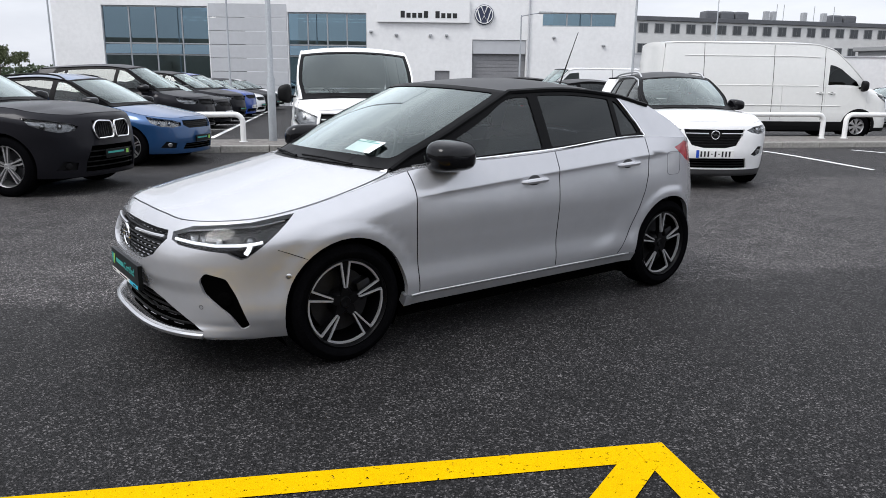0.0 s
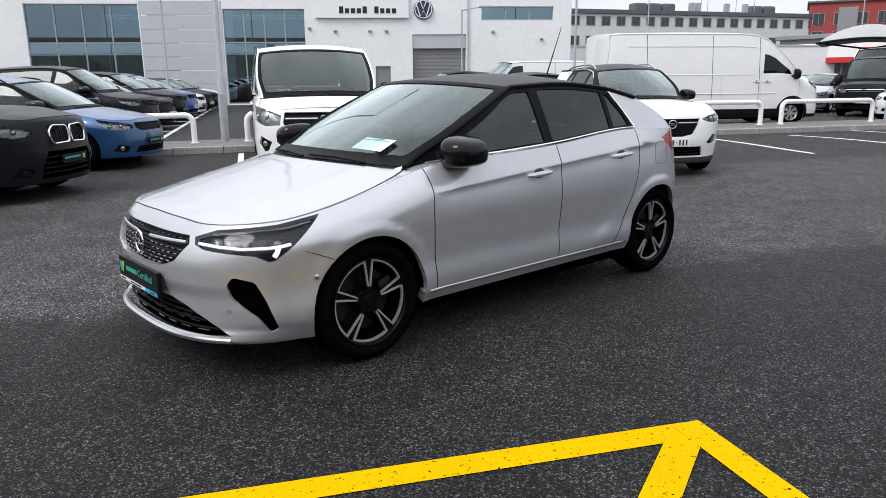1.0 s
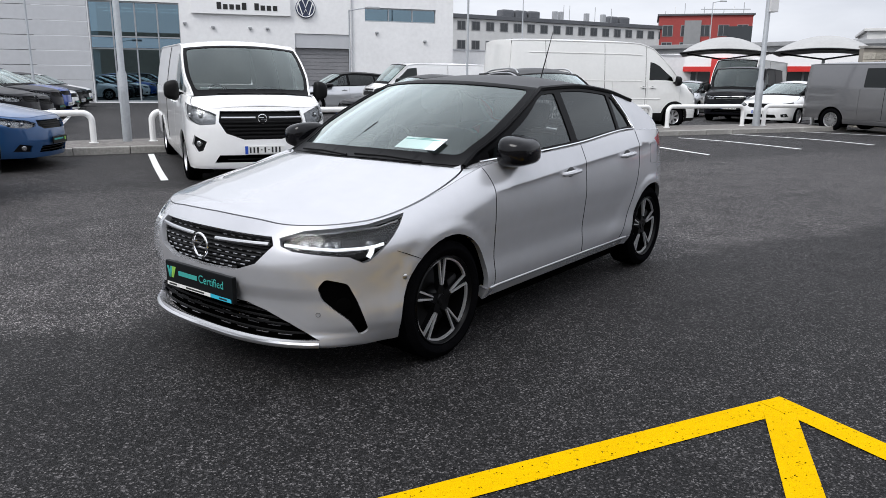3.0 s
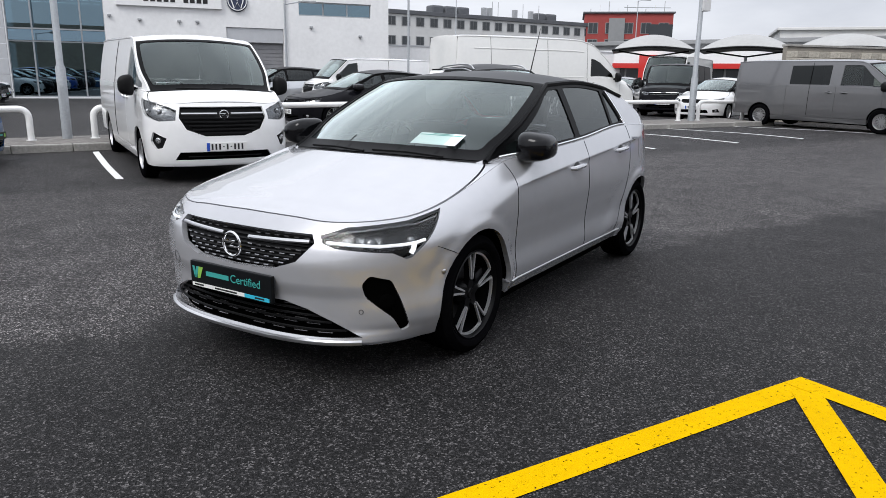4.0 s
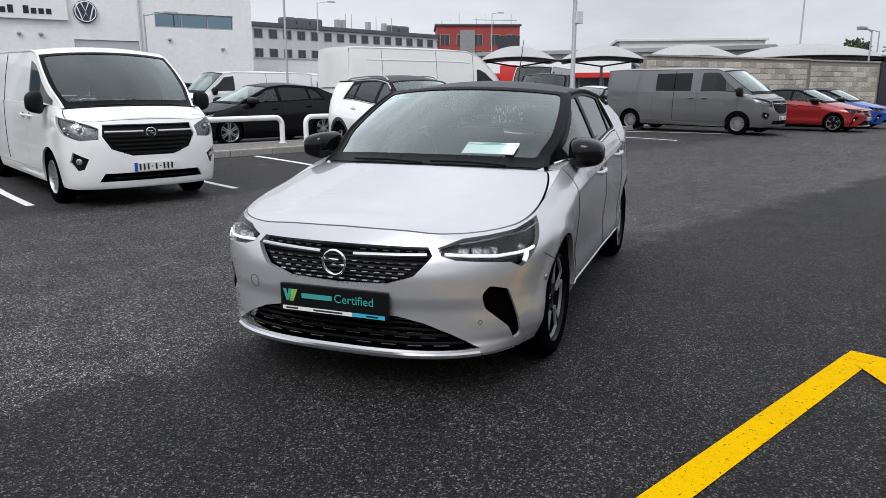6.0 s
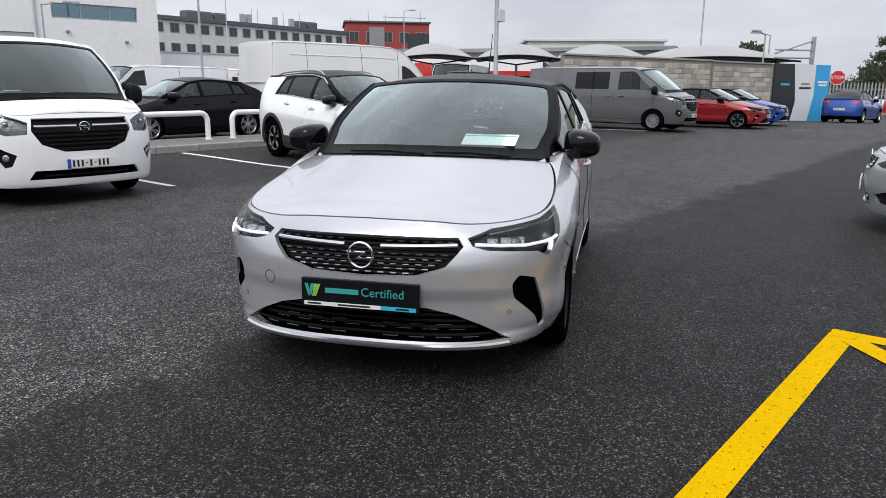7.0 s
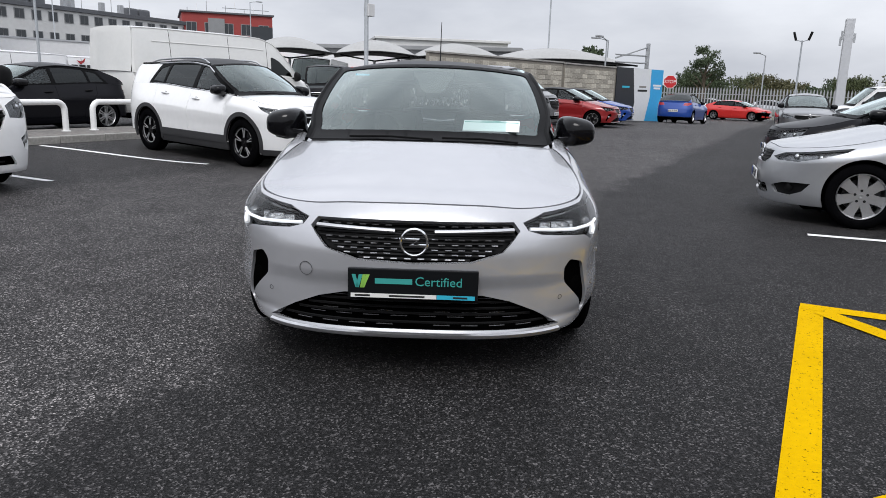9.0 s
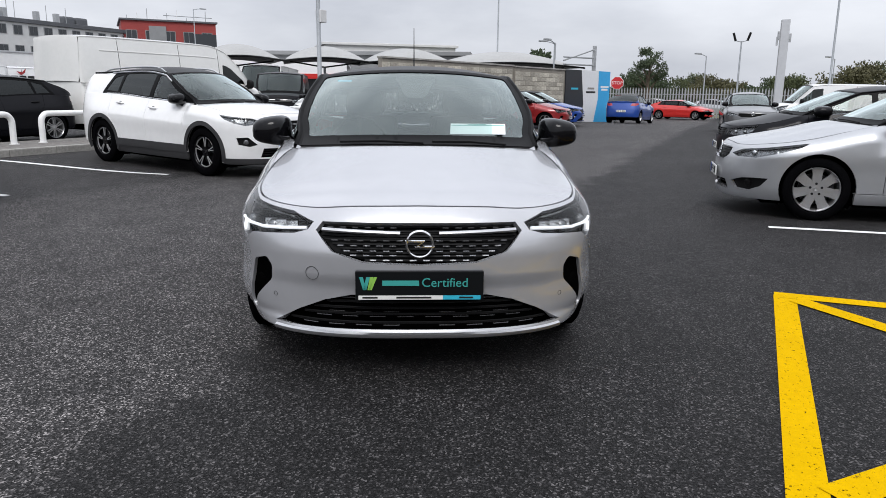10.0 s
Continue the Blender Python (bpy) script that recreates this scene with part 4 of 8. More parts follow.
    if clad:          # plastic arch surrounds and lower cladding
        for ax in (b.xf, b.xr):
            r0, r1 = b.ar - 0.004, b.ar + 0.06
            a = np.linspace(-0.30, math.pi + 0.30, 26)
            lp = [(float(b.sx(ax + r1 * math.cos(q))), b.wr + r1 * math.sin(q)) for q in a] + [(float(b.sx(ax + r0 * math.cos(q))), b.wr + r0 * math.sin(q)) for q in a[::-1]]
            put("arch_trim", [lp], clad, both=True, depth=0.03, off=0.008)
        lp = [(float(b.sx(x)), b.zs + 0.10) for x in np.linspace(xs0 + 0.04, xs1 - 0.04, 12)] + [(float(b.sx(x)), b.zs - 0.02) for x in np.linspace(xs1, xs0, 12)]
        put("side_cladding", [lp], clad, both=True, depth=0.03, off=0.008)
        lp = [(s, b.z0 + 0.075) for s in np.linspace(b.sx(b.xf - b.ar) * 0.98, -b.sx(b.xf - b.ar) * 0.98, 30)]
        lp += [(s, b.z0 - 0.01) for s in np.linspace(-b.sx(b.xf - b.ar) * 0.98, b.sx(b.xf - b.ar) * 0.98, 30)]
        put("bumper_cladding", [lp], clad, depth=0.03, off=0.006)
    # glasshouse
    ge = glass_end or b.d1[0] - 0.2
    ge = ge if isinstance(ge, list) else [(ge, -0.03), (ge, 1.0)]
    fr_loop = [(b.a0[0] + 0.03, -0.03)] + ge + [(b.a1[0], 1.0), (b.a0[0] + 0.03, 1.0)]
    holes = [rounded(w[0], 0.03, 3) for w in windows]
    frames = put("window_frame", [dense(fr_loop, 0.05)] + holes, frame_mat, b.G, 0.02, both=True)
    for w, h in zip(windows, holes):
        d0 = skin_mesh([h], b.G, max(grid, 0.08) * 1.5, 0.0, -0.006, b.centre, step=max(0.04, grid))
        for ob, dd in zip(frames, (d0, mirrored(d0))):
            sheet("side_window", dd, w[1], ob)
    if ge[0][0] < b.d0[0] - 0.05:
        lp = [(b.d0[0] - 0.01, -0.03), (b.d0[0] - 0.01, 1.0)] + [(x + 0.002, h) for x, h in ge[::-1]]
        put("rear_pillar", [dense(lp, 0.04)], pillar_mat, b.G, 0.02, both=True)
    us = np.linspace(0.5, 1.0, 16)      # the wing's top beside the bonnet's rear corner
    for sd in (-1, 1):
        ss = b.s_corner + (b.s_bonnet - b.s_corner) * us
        p, q = b.S(sd * ss, b.top_s(ss) - 0.003), b.bonnet_edge(us, sd) + np.array((0.0, sd * 0.006, -0.002))
        fq = [(i, i + 1, 17 + i, 16 + i) for i in range(15)]
        mesh_ob("wing_top", np.concatenate([p, q]), fq if sd < 0 else [f[::-1] for f in fq], body, car, smooth=True)
    xs = np.linspace(b.a0[0] - 0.0, b.d0[0] - 0.02, 40)      # the shoulder between body and windows
    lo, hi = b.S(b.sx(xs), b.belt(xs) - 0.003), b.G(xs, np.zeros(40))
    for sd in (-1, 1):
        k = np.array((1, sd, 1))
        q = [(i, i + 1, 41 + i, 40 + i) for i in range(39)]
        mesh_ob("shoulder", np.concatenate([lo * k, hi * k - (0, 0, 0.0)]), q if sd < 0 else [f[::-1] for f in q], body, car, smooth=True)
    f_w = lambda t, w: b.windscreen(t, w)
    outer, inner = [(0.0, -1.0), (0.0, 1.0), (1.0, 1.0), (1.0, -1.0)], rounded([(0.10, -0.925), (0.10, 0.925), (0.955, 0.93), (0.955, -0.93)], 0.05, 3)
    put("windscreen_border", [dense(outer, 0.05), inner], SCREENEDGE, f_w, 0.015, g=0.16)
    sheet("windscreen", patch_mesh(b.windscreen, 12, 20, u0=0.04, u1=0.98, v0=-0.97, v1=0.97, centre=b.centre, off=-0.004), screen_glass or GLASS, car)
    sheet("roof", patch_mesh(b.roof, 22 if grid < 0.07 else 12, 19 if grid < 0.07 else 11, centre=b.centre, depth=0.03, u0=0.004), roof_mat, car)
    bm = bmesh.new()
    for sd in (-1, 1):      # pillar and roof edge
        pts = [b.windscreen(np.array([t]), np.array([1.0]))[0] for t in np.linspace(0.0, 1, 8)] + [b.roof(np.array([u]), np.array([1.0]))[0] for u in np.linspace(0.04, 1, 16)]
        tube(bm, [(p[0], p[1] * sd, p[2] - 0.004) for p in pts], 0.016, 6)
    part("roof_edge", bm, frame_mat if frame_mat is not body else body, car, smooth=True)
    if cargo_lines is not None and not bulkhead:
        sheet("rear_screen", patch_mesh(b.rear_screen, 8, 13, centre=b.centre), DARKGLASS, car)
    else:
        sheet("rear_panel", patch_mesh(b.rear_screen, 8, 13, centre=b.centre), body, car)
    sheet("tailgate", patch_mesh(b.deck, 5, 25, centre=b.centre), body, car)
    # cowl, wipers, floor
    e1 = b.bonnet(np.full(15, 0.992), np.linspace(-0.994, 0.994, 15))
    g0 = b.windscreen(np.zeros(15), np.linspace(-1, 1, 15))
    V = np.concatenate([e1 - (0, 0, 0.012), g0 - (0, 0, 0.004)])
    mesh_ob("cowl", V, [(i, i + 1, 16 + i, 15 + i) for i in range(14)], TRIMBLACK, car, smooth=True)
    for w0, w1 in ((-0.05, 0.62), (-0.72, -0.12)):
        p = [b.windscreen(np.array([t]), np.array([w]))[0] + np.array((-0.012, 0, 0.008)) for t, w in ((0.0, w0), (0.022, (w0 + w1) / 2), (0.018, w1))]
        part("wiper", tube(bmesh.new(), p, 0.007, 6), TRIMBLACK, car)
    bm = boxed(0.42, b.L - 0.35, -b.W + 0.26, b.W - 0.26, b.z0 - 0.05, b.z0 + 0.04)
    box(bm, b.xf + b.ar + 0.02, b.xr - b.ar - 0.02, -b.W + 0.13, b.W - 0.13, b.z0 - 0.045, b.z0 + 0.035)
    part("underbody", bm, DARKVOID, car)
    part("engine_bay", boxed(0.22, b.a0[0], -b.W + 0.36, b.W - 0.36, b.z0, float(b.top_s(0.0)) - 0.12), DARKVOID, car)
    cabin(car, b, rows if not bulkhead else 1, bulkhead)
    # mirrors
    mx, mz = b.a0[0] + 0.29, float(b.belt(b.a0[0] + 0.2)) + 0.055
    for sd in (-1, 1):
        y = float(b.yg(mx, mz)) + (0.125 if not bulkhead else 0.17)
        bm = mirror_mesh((0.165, 0.105, 0.084)) if not bulkhead else mirror_mesh((0.10, 0.10, 0.13))
        bmesh.ops.transform(bm, matrix=Matrix.Translation((mx, sd * y, mz)) @ Matrix.Diagonal((1, sd, 1, 1)) @ pose(0, 0, 0, 0, 0, -8), verts=bm.verts)
        if sd < 0:
            bmesh.ops.reverse_faces(bm, faces=bm.faces)
        mo = part("wing_mirror", bm, mirror_mat or GLOSSBLACK, car, smooth=True)
        bm = bmesh.new()
        yi = float(b.yg(mx, mz - 0.05))
        tube(bm, [(mx + 0.06, sd * (yi - 0.01), mz - 0.075), (mx + 0.04, sd * (yi + 0.05), mz - 0.05), (mx + 0.02, sd * (yi + 0.12), mz - 0.03)], [0.03, 0.024, 0.03], 8)
        part("mirror_arm", bm, TRIMBLACK, mo, smooth=True)
    if badge:
        P = b.S(np.array([0.0]), np.array([badge]))[0]
        bm = bmesh.new()
        c = Vector((P[0] - 0.006, 0, badge))
        tube(bm, [c + Vector((0, 0.056 * math.cos(a), 0.056 * math.sin(a))) for a in np.linspace(0, 2 * math.pi, 33)], 0.0065, 8, False)
        tube(bm, [c + Vector((0, -0.062, -0.012)), c + Vector((0, 0.02, -0.012)), c + Vector((0, -0.02, 0.012)), c + Vector((0, 0.062, 0.012))], 0.006, 6)
        part("badge", bm, CHROME, car, "round chrome maker's badge", smooth=True)
    if plate_z:
        plate(car, b, plate_z, dark=plate_dark)
    if rear_plate:
        plate(car, b, rear_plate, rear=True)
    if trim:        # bright strip along the window line
        xs = np.linspace(trim[0], trim[1], 24)
        for sd in (-1, 1):
            bm = bmesh.new()
            pts = b.G(xs, np.full(24, 0.015))
            tube(bm, [(p[0], sd * (p[1] + 0.006), p[2]) for p in pts], 0.009, 6)
            part("window_trim", bm, CHROME, car, smooth=True)
    if roof_rails:
        for sd in (-1, 1):
            us = np.linspace(0.06, 0.94, 14)
            pts = b.roof(us, np.full(14, 0.93))
            hh = 0.045 * np.minimum(1, np.minimum(us - 0.06, 0.94 - us) / 0.08)
            part("roof_rail", tube(bmesh.new(), [(p[0], sd * p[1], p[2] + q) for p, q in zip(pts, hh)], 0.014, 6), roof_rails, car, smooth=True)
    for x, z1, z2 in cargo_lines or ():      # panel joints in a van's side
        for sd in (-1, 1):
            lo = [b.S(np.array([b.sx(x)]), np.array([z]))[0] for z in np.linspace(z1, float(b.belt(x)) - 0.01, 6)]
            hi = [b.G(np.array([x]), np.array([h]))[0] for h in np.linspace(0.0, z2, 8)]
            part("panel_joint", tube(bmesh.new(), [(p[0], sd * (p[1] + 0.001), p[2]) for p in lo + hi], 0.006, 4), DARKVOID, car)
    if lip:
        part("lip", tube(bmesh.new(), ring_path(b, -lip[0], lip[0], lip[1], 0.0, 26), lip[2], 6), lip[3], car, smooth=True)
    track = 2 * (b.W - wheels[1] / 2 - 0.02)
    add_wheels(car, b, track, *wheels, rim_mat or ALLOY, face_mat, wheel_label)
    return car


# ---- the ground and the yard ----
def gz(x, y):
    """Height of the ground: flat by the car, a little up to the kerb, a little down to the far road."""
    return 0.11 * sstep(12.0, 15.5, y) * (1 - sstep(14, 22, x)) - 0.35 * sstep(24, 45, x)


def ground_sheet():
    ax = np.concatenate([[-1500, -600, -250, -120, -60], np.linspace(-30, 60, 61), [80, 120, 250, 600, 1500]])
    ay = np.concatenate([[-1500, -600, -200, -60, -20], np.concatenate([np.linspace(-6, 2.5, 9), np.linspace(3.0, 11.0, 9), np.linspace(11.5, 16.5, 21), np.linspace(17, 50, 34)]), [60, 80, 120, 250, 600, 1500]])
    V = [(x, y, float(gz(x, y))) for x in ax for y in ay]
    n = len(ay)
    F = [(i * n + j, (i + 1) * n + j, (i + 1) * n + j + 1, i * n + j + 1) for i in range(len(ax) - 1) for j in range(n - 1)]
    return tagged(mesh_ob("ground", V, F, ASPHALT, smooth=True), "dark worn asphalt of a dealer's car park", "ground", kind="structure")


ground_sheet()


def stripe(name, pts, width, material, label, group, z=0.004):
    """A painted line along points."""
    V, F = [], []
    P = [Vector((p[0], p[1])) for p in pts]
    for i, p in enumerate(P):
        d = (P[min(i + 1, len(P) - 1)] - P[max(i - 1, 0)]).normalized()
        nrm = Vector((-d.y, d.x)) * width / 2
        for q in (p + nrm, p - nrm):
            V.append((q.x, q.y, float(gz(q.x, q.y)) + z))
    for i in range(len(P) - 1):
        F.append((2 * i, 2 * i + 1, 2 * i + 3, 2 * i + 2))
    return tagged(mesh_ob(name, V, F, material), label, "road marking", group, "structure")


def along(a, b, step=0.5):
    n = max(2, int(math.dist(a, b) / step))
    return [(a[0] + (b[0] - a[0]) * i / n, a[1] + (b[1] - a[1]) * i / n) for i in range(n + 1)]


for a, b in (((-2.70, 10.93), (-3.27, 14.05)), ((-0.12, 11.19), (-0.75, 14.55)), ((2.44, 11.74), (1.35, 15.0)), ((7.28, 12.9), (6.3, 15.6)), ((9.95, 13.49), (8.5, 15.95)), ((12.32, 13.95), (10.67, 17.1)),
             ((15.63, 14.7), (13.22, 17.9)), ((3.39, 3.41), (4.3, 0.85)), ((5.9, 4.2), (6.9, 1.6)), ((22.4, 8.7), (24.0, 5.2))):
    stripe("bay_line", along(a, b), 0.10, WHITELINE, "worn white parking bay line on asphalt", "white bay lines")
stripe("aisle_line", along((-5.7, 17.0), (-9.4, 38.0)), 0.12, WHITELINE, "long white line in front of a row of parked cars", "white bay lines")
for k in range(8):
    y = 17.6 + k * 2.45
    x = -5.75 - (y - 17.0) * 0.176
    stripe("bay_line", along((x, y), (x - 4.2, y - 0.6)), 0.10, WHITELINE, "worn white parking bay line on asphalt", "white bay lines")
stripe("hatched_box_line", along((0.765, 2.807), (-4.4, 1.766)), 0.132, YELLOW, "bright yellow edge line of a hatched box", "yellow hatching", 0.004)
stripe("hatched_box_line", along((0.757, 2.868), (1.456, -0.10)), 0.132, YELLOW, "bright yellow edge line of a hatched box", "yellow hatching", 0.0055)
stripe("hatch_stripe", along((0.70, 2.73), (-0.292, 1.15)), 0.132, YELLOW, "bright yellow diagonal stripe of a hatched box", "yellow hatching", 0.007)
stripe("hatch_stripe", along((-1.72, 2.225), (-0.55, 1.565)), 0.132, YELLOW, "bright yellow diagonal stripe of a hatched box", "yellow hatching", 0.007)

# kerb island with gravel, white hoop rails and lamp posts
KERB = mat("kerb_concrete", (0.30, 0.29, 0.27), 0.9, var=0.25, scale=2.5, bump=0.5, bscale=40)
GRAVEL = mat("gravel", (0.16, 0.15, 0.14), 0.95, var=0.5, scale=9, bump=1.0, bscale=50)
WHITERAIL = mat("white_rail_paint", (0.78, 0.78, 0.77), 0.45, var=0.06, scale=6)
LIGHTPOLE = mat("grey_lamp_post", (0.36, 0.38, 0.40), 0.5, 0.3, var=0.12, scale=3)


def kerb_y(x):
    return 14.02 + 0.2 * (x + 4.4)


K_ANG = math.degrees(math.atan(0.2))
V, F = [], []
for i, x in enumerate(np.linspace(-16, 15.2, 40)):
    for o, z in ((0.10, 0.115), (1.75, 0.125)):
        V.append((x - o * 0.196, kerb_y(x) + o * 0.98, float(gz(x, kerb_y(x))) + z))
    V.append((x - 1.75 * 0.196, kerb_y(x) + 1.75 * 0.98, float(gz(x, kerb_y(x)))))
for i in range(39):
    F += [(3 * i, 3 * i + 3, 3 * i + 4, 3 * i + 1), (3 * i + 1, 3 * i + 4, 3 * i + 5, 3 * i + 2)]
pavement = tagged(mesh_ob("pavement", V, F, GRAVEL), "narrow gravel-topped island behind a concrete kerb", "island", kind="structure")


def hoop(x0, x1):
    """A white tubular barrier with rounded corners, standing on the island."""
    o = 1.12
    A = Vector((x0, kerb_y(x0) + o, float(gz(x0, kerb_y(x0))) + 0.12))
    B = Vector((x1, kerb_y(x1) + o, float(gz(x1, kerb_y(x1))) + 0.12))
    t = thing("hoop_rail", Matrix.Translation(A), "white painted tubular hoop barrier on a kerb island", "barrier", "white hoop rails")
    d = B - A
    h, r = 0.56, 0.16
    u = d.normalized()
    up = Vector((0, 0, 1))
    pts = [Vector((0, 0, -0.03)), up * (h - r)]
    pts += [u * (r - r * math.cos(a)) + up * (h - r + r * math.sin(a)) for a in np.linspace(0.2, math.pi / 2, 7)]
    pts += [d - u * (r - r * math.cos(a)) + up * (h - r + r * math.sin(a)) for a in np.linspace(math.pi / 2, 0.2, 7)]
    pts += [d + up * (h - r), d - up * 0.03]
    part("rail", tube(bmesh.new(), pts, 0.057, 12), WHITERAIL, t, smooth=True)
    for p in (Vector((0, 0, 0)), d):
        part("foot", revolve(bmesh.new(), [(0, 0.001), (0.0, 0.085), (0.012, 0.085), (0.012, 0.05)], 16, "z", p), WHITERAIL, t)


for x0, x1 in ((-9.6, -4.40), (-3.38, 2.45), (3.05, 8.75), (9.35, 12.1), (12.95, 15.0)):
    hoop(x0, x1)


def lamp_post(x, y, h, r=0.075, label="grey steel lamp post", arm=1.2, turn=0.0, extras=False, base=True):
    t = thing("lamp_post", pose(x, y, float(gz(x, y)), 0, 0, turn), label, "lamp post", "lamp posts")
    bm = bmesh.new()
    tube(bm, [(0, 0, -0.05), (0, 0, 1.35), (0, 0, 1.42), (0, 0, h)], [r, r, r * 0.72, r * 0.5], 12)
    pole = part("pole", bm, LIGHTPOLE, t, smooth=True)
    if base:
        part("access_door", boxed(-0.035, 0.035, -r - 0.006, -r + 0.01, 0.55, 1.05, 0.006), LIGHTPOLE, pole)
        part("base_plate", boxed(-0.14, 0.14, -0.14, 0.14, 0.0, 0.02, 0.004), GALV, t)
    if arm:
        part("arm", tube(bmesh.new(), [(0, 0, h - 0.05), (arm * 0.5, 0, h + 0.05), (arm, 0, h + 0.1)], r * 0.4, 8), LIGHTPOLE, t)
        part("lantern", boxed(arm - 0.1, arm + 0.5, -0.11, 0.11, h + 0.06, h + 0.17, 0.03), GALV, t)
    if extras:
        part("speaker_horn", revolve(bmesh.new(), [(-0.42, 0.13), (-0.40, 0.13), (-0.22, 0.06), (-0.08, 0.05), (-0.08, 0.001)], 20, "x", (0, 0, 4.1)), GALV, t, smooth=True)
        part("control_box", boxed(-0.02, 0.24, -0.12, 0.1, 3.25, 3.62, 0.015), mat("pale_box", (0.6, 0.6, 0.6), 0.5, var=0.05), t)
        part("camera_head", revolve(bmesh.new(), [(5.3, 0.001), (5.3, 0.05), (5.45, 0.1), (5.55, 0.08), (5.6, 0.001)], 16, "z", (-0.22, 0, 0)), GALV, t, smooth=True)
        part("camera_arm", tube(bmesh.new(), [(0, 0, 5.7), (-0.22, 0, 5.65), (-0.22, 0, 5.6)], 0.02, 6), GALV, t)
    return t


POLE = (12.5, 18.35)
lamp_post(-3.85, 15.4, 9.0, 0.085)
lamp_post(POLE[0], POLE[1], 9.0, 0.10, "grey steel post with loudspeaker horn and cameras", extras=True)

# ---- the showroom ----
FACADE = mat("white_render", (0.80, 0.80, 0.80), 0.8, var=0.06, scale=0.5, bump=0.05, bscale=20)
METALPANEL = mat("grey_cladding_panel", (0.50, 0.51, 0.53), 0.45, 0.2, var=0.05, scale=0.4)
SHOPGLASS = glass("shop_glass", (0.20, 0.27, 0.31), 3.1, (0.62, 0.86, 1.0))
MULLION = mat("aluminium_mullion", (0.35, 0.37, 0.39), 0.4, 0.5, var=0.05)
SHUTTER = mat("grey_shutter", (0.24, 0.24, 0.25), 0.5, 0.2, var=0.1, scale=1)
ROOM = mat("shop_interior", (0.16, 0.16, 0.16), 0.9, var=0.3, scale=0.8)
SIGNWHITE = mat("sign_white", (0.82, 0.82, 0.82), 0.4, var=0.03)
NAVY = mat("navy_badge", (0.012, 0.02, 0.06), 0.3, coat=0.4)

show = thing("car_showroom", pose(0, 41.9, float(gz(0, 41)), 0, 0, 2.0), "white rendered car showroom with tall glazing and a roller door", "showroom", kind="structure")
OPEN = {"window": [(-19.6, -13.8, 0.05, 5.35), (-9.4, -5.05, 0.05, 5.1), (4.74, 8.85, 4.5, 5.25)], "shutter": [(0.85, 3.87, 0.0, 3.75)], "door": [(-1.25, -0.4, 0.0, 2.05), (8.05, 8.8, 0.0, 2.05)]}


def wall_with(bm, x0, x1, z0, z1, y0, y1, holes):
    """A wall from x0 to x1 with through openings, built of butted blocks."""
    xs = sorted({x0, x1, *[h[0] for h in holes], *[h[1] for h in holes]})
    for a, b in zip(xs, xs[1:]):
        cuts = sorted([(h[2], h[3]) for h in holes if h[0] <= a + 1e-6 and h[1] >= b - 1e-6])
        z = z0
        for c, d in cuts:
            if c > z + 1e-4:
                box(bm, a, b, y0, y1, z, c)
            z = d
        if z1 > z:
            box(bm, a, b, y0, y1, z, z1)
    return bm


wall = part("wall", wall_with(bmesh.new(), -22.3, 9.9, -0.3, 10.0, 0.0, 0.35, [h for k in OPEN.values() for h in k] + [(-13.75, -9.45, -0.3, 5.5)]), FACADE, show, "white rendered front wall")
part("side_wall", boxed(9.55, 9.9, 0.35, 26, -0.3, 10.0), FACADE, show)
part("side_wall", boxed(-22.3, -21.95, 0.35, 26, -0.3, 10.0), FACADE, show)
part("roof", boxed(-22.1, 9.7, 0.2, 26, 9.2, 9.5), FACADE, show)
part("coping", boxed(-22.4, 10.0, -0.06, 0.4, 10.0, 10.12), METALPANEL, show)
for z in np.arange(-0.3, 5.45, 0.725):
    part("cladding_panel", boxed(-13.74, -9.46, -0.02, 0.12, z + 0.012, min(z + 0.713, 5.5), 0.006), METALPANEL, show)
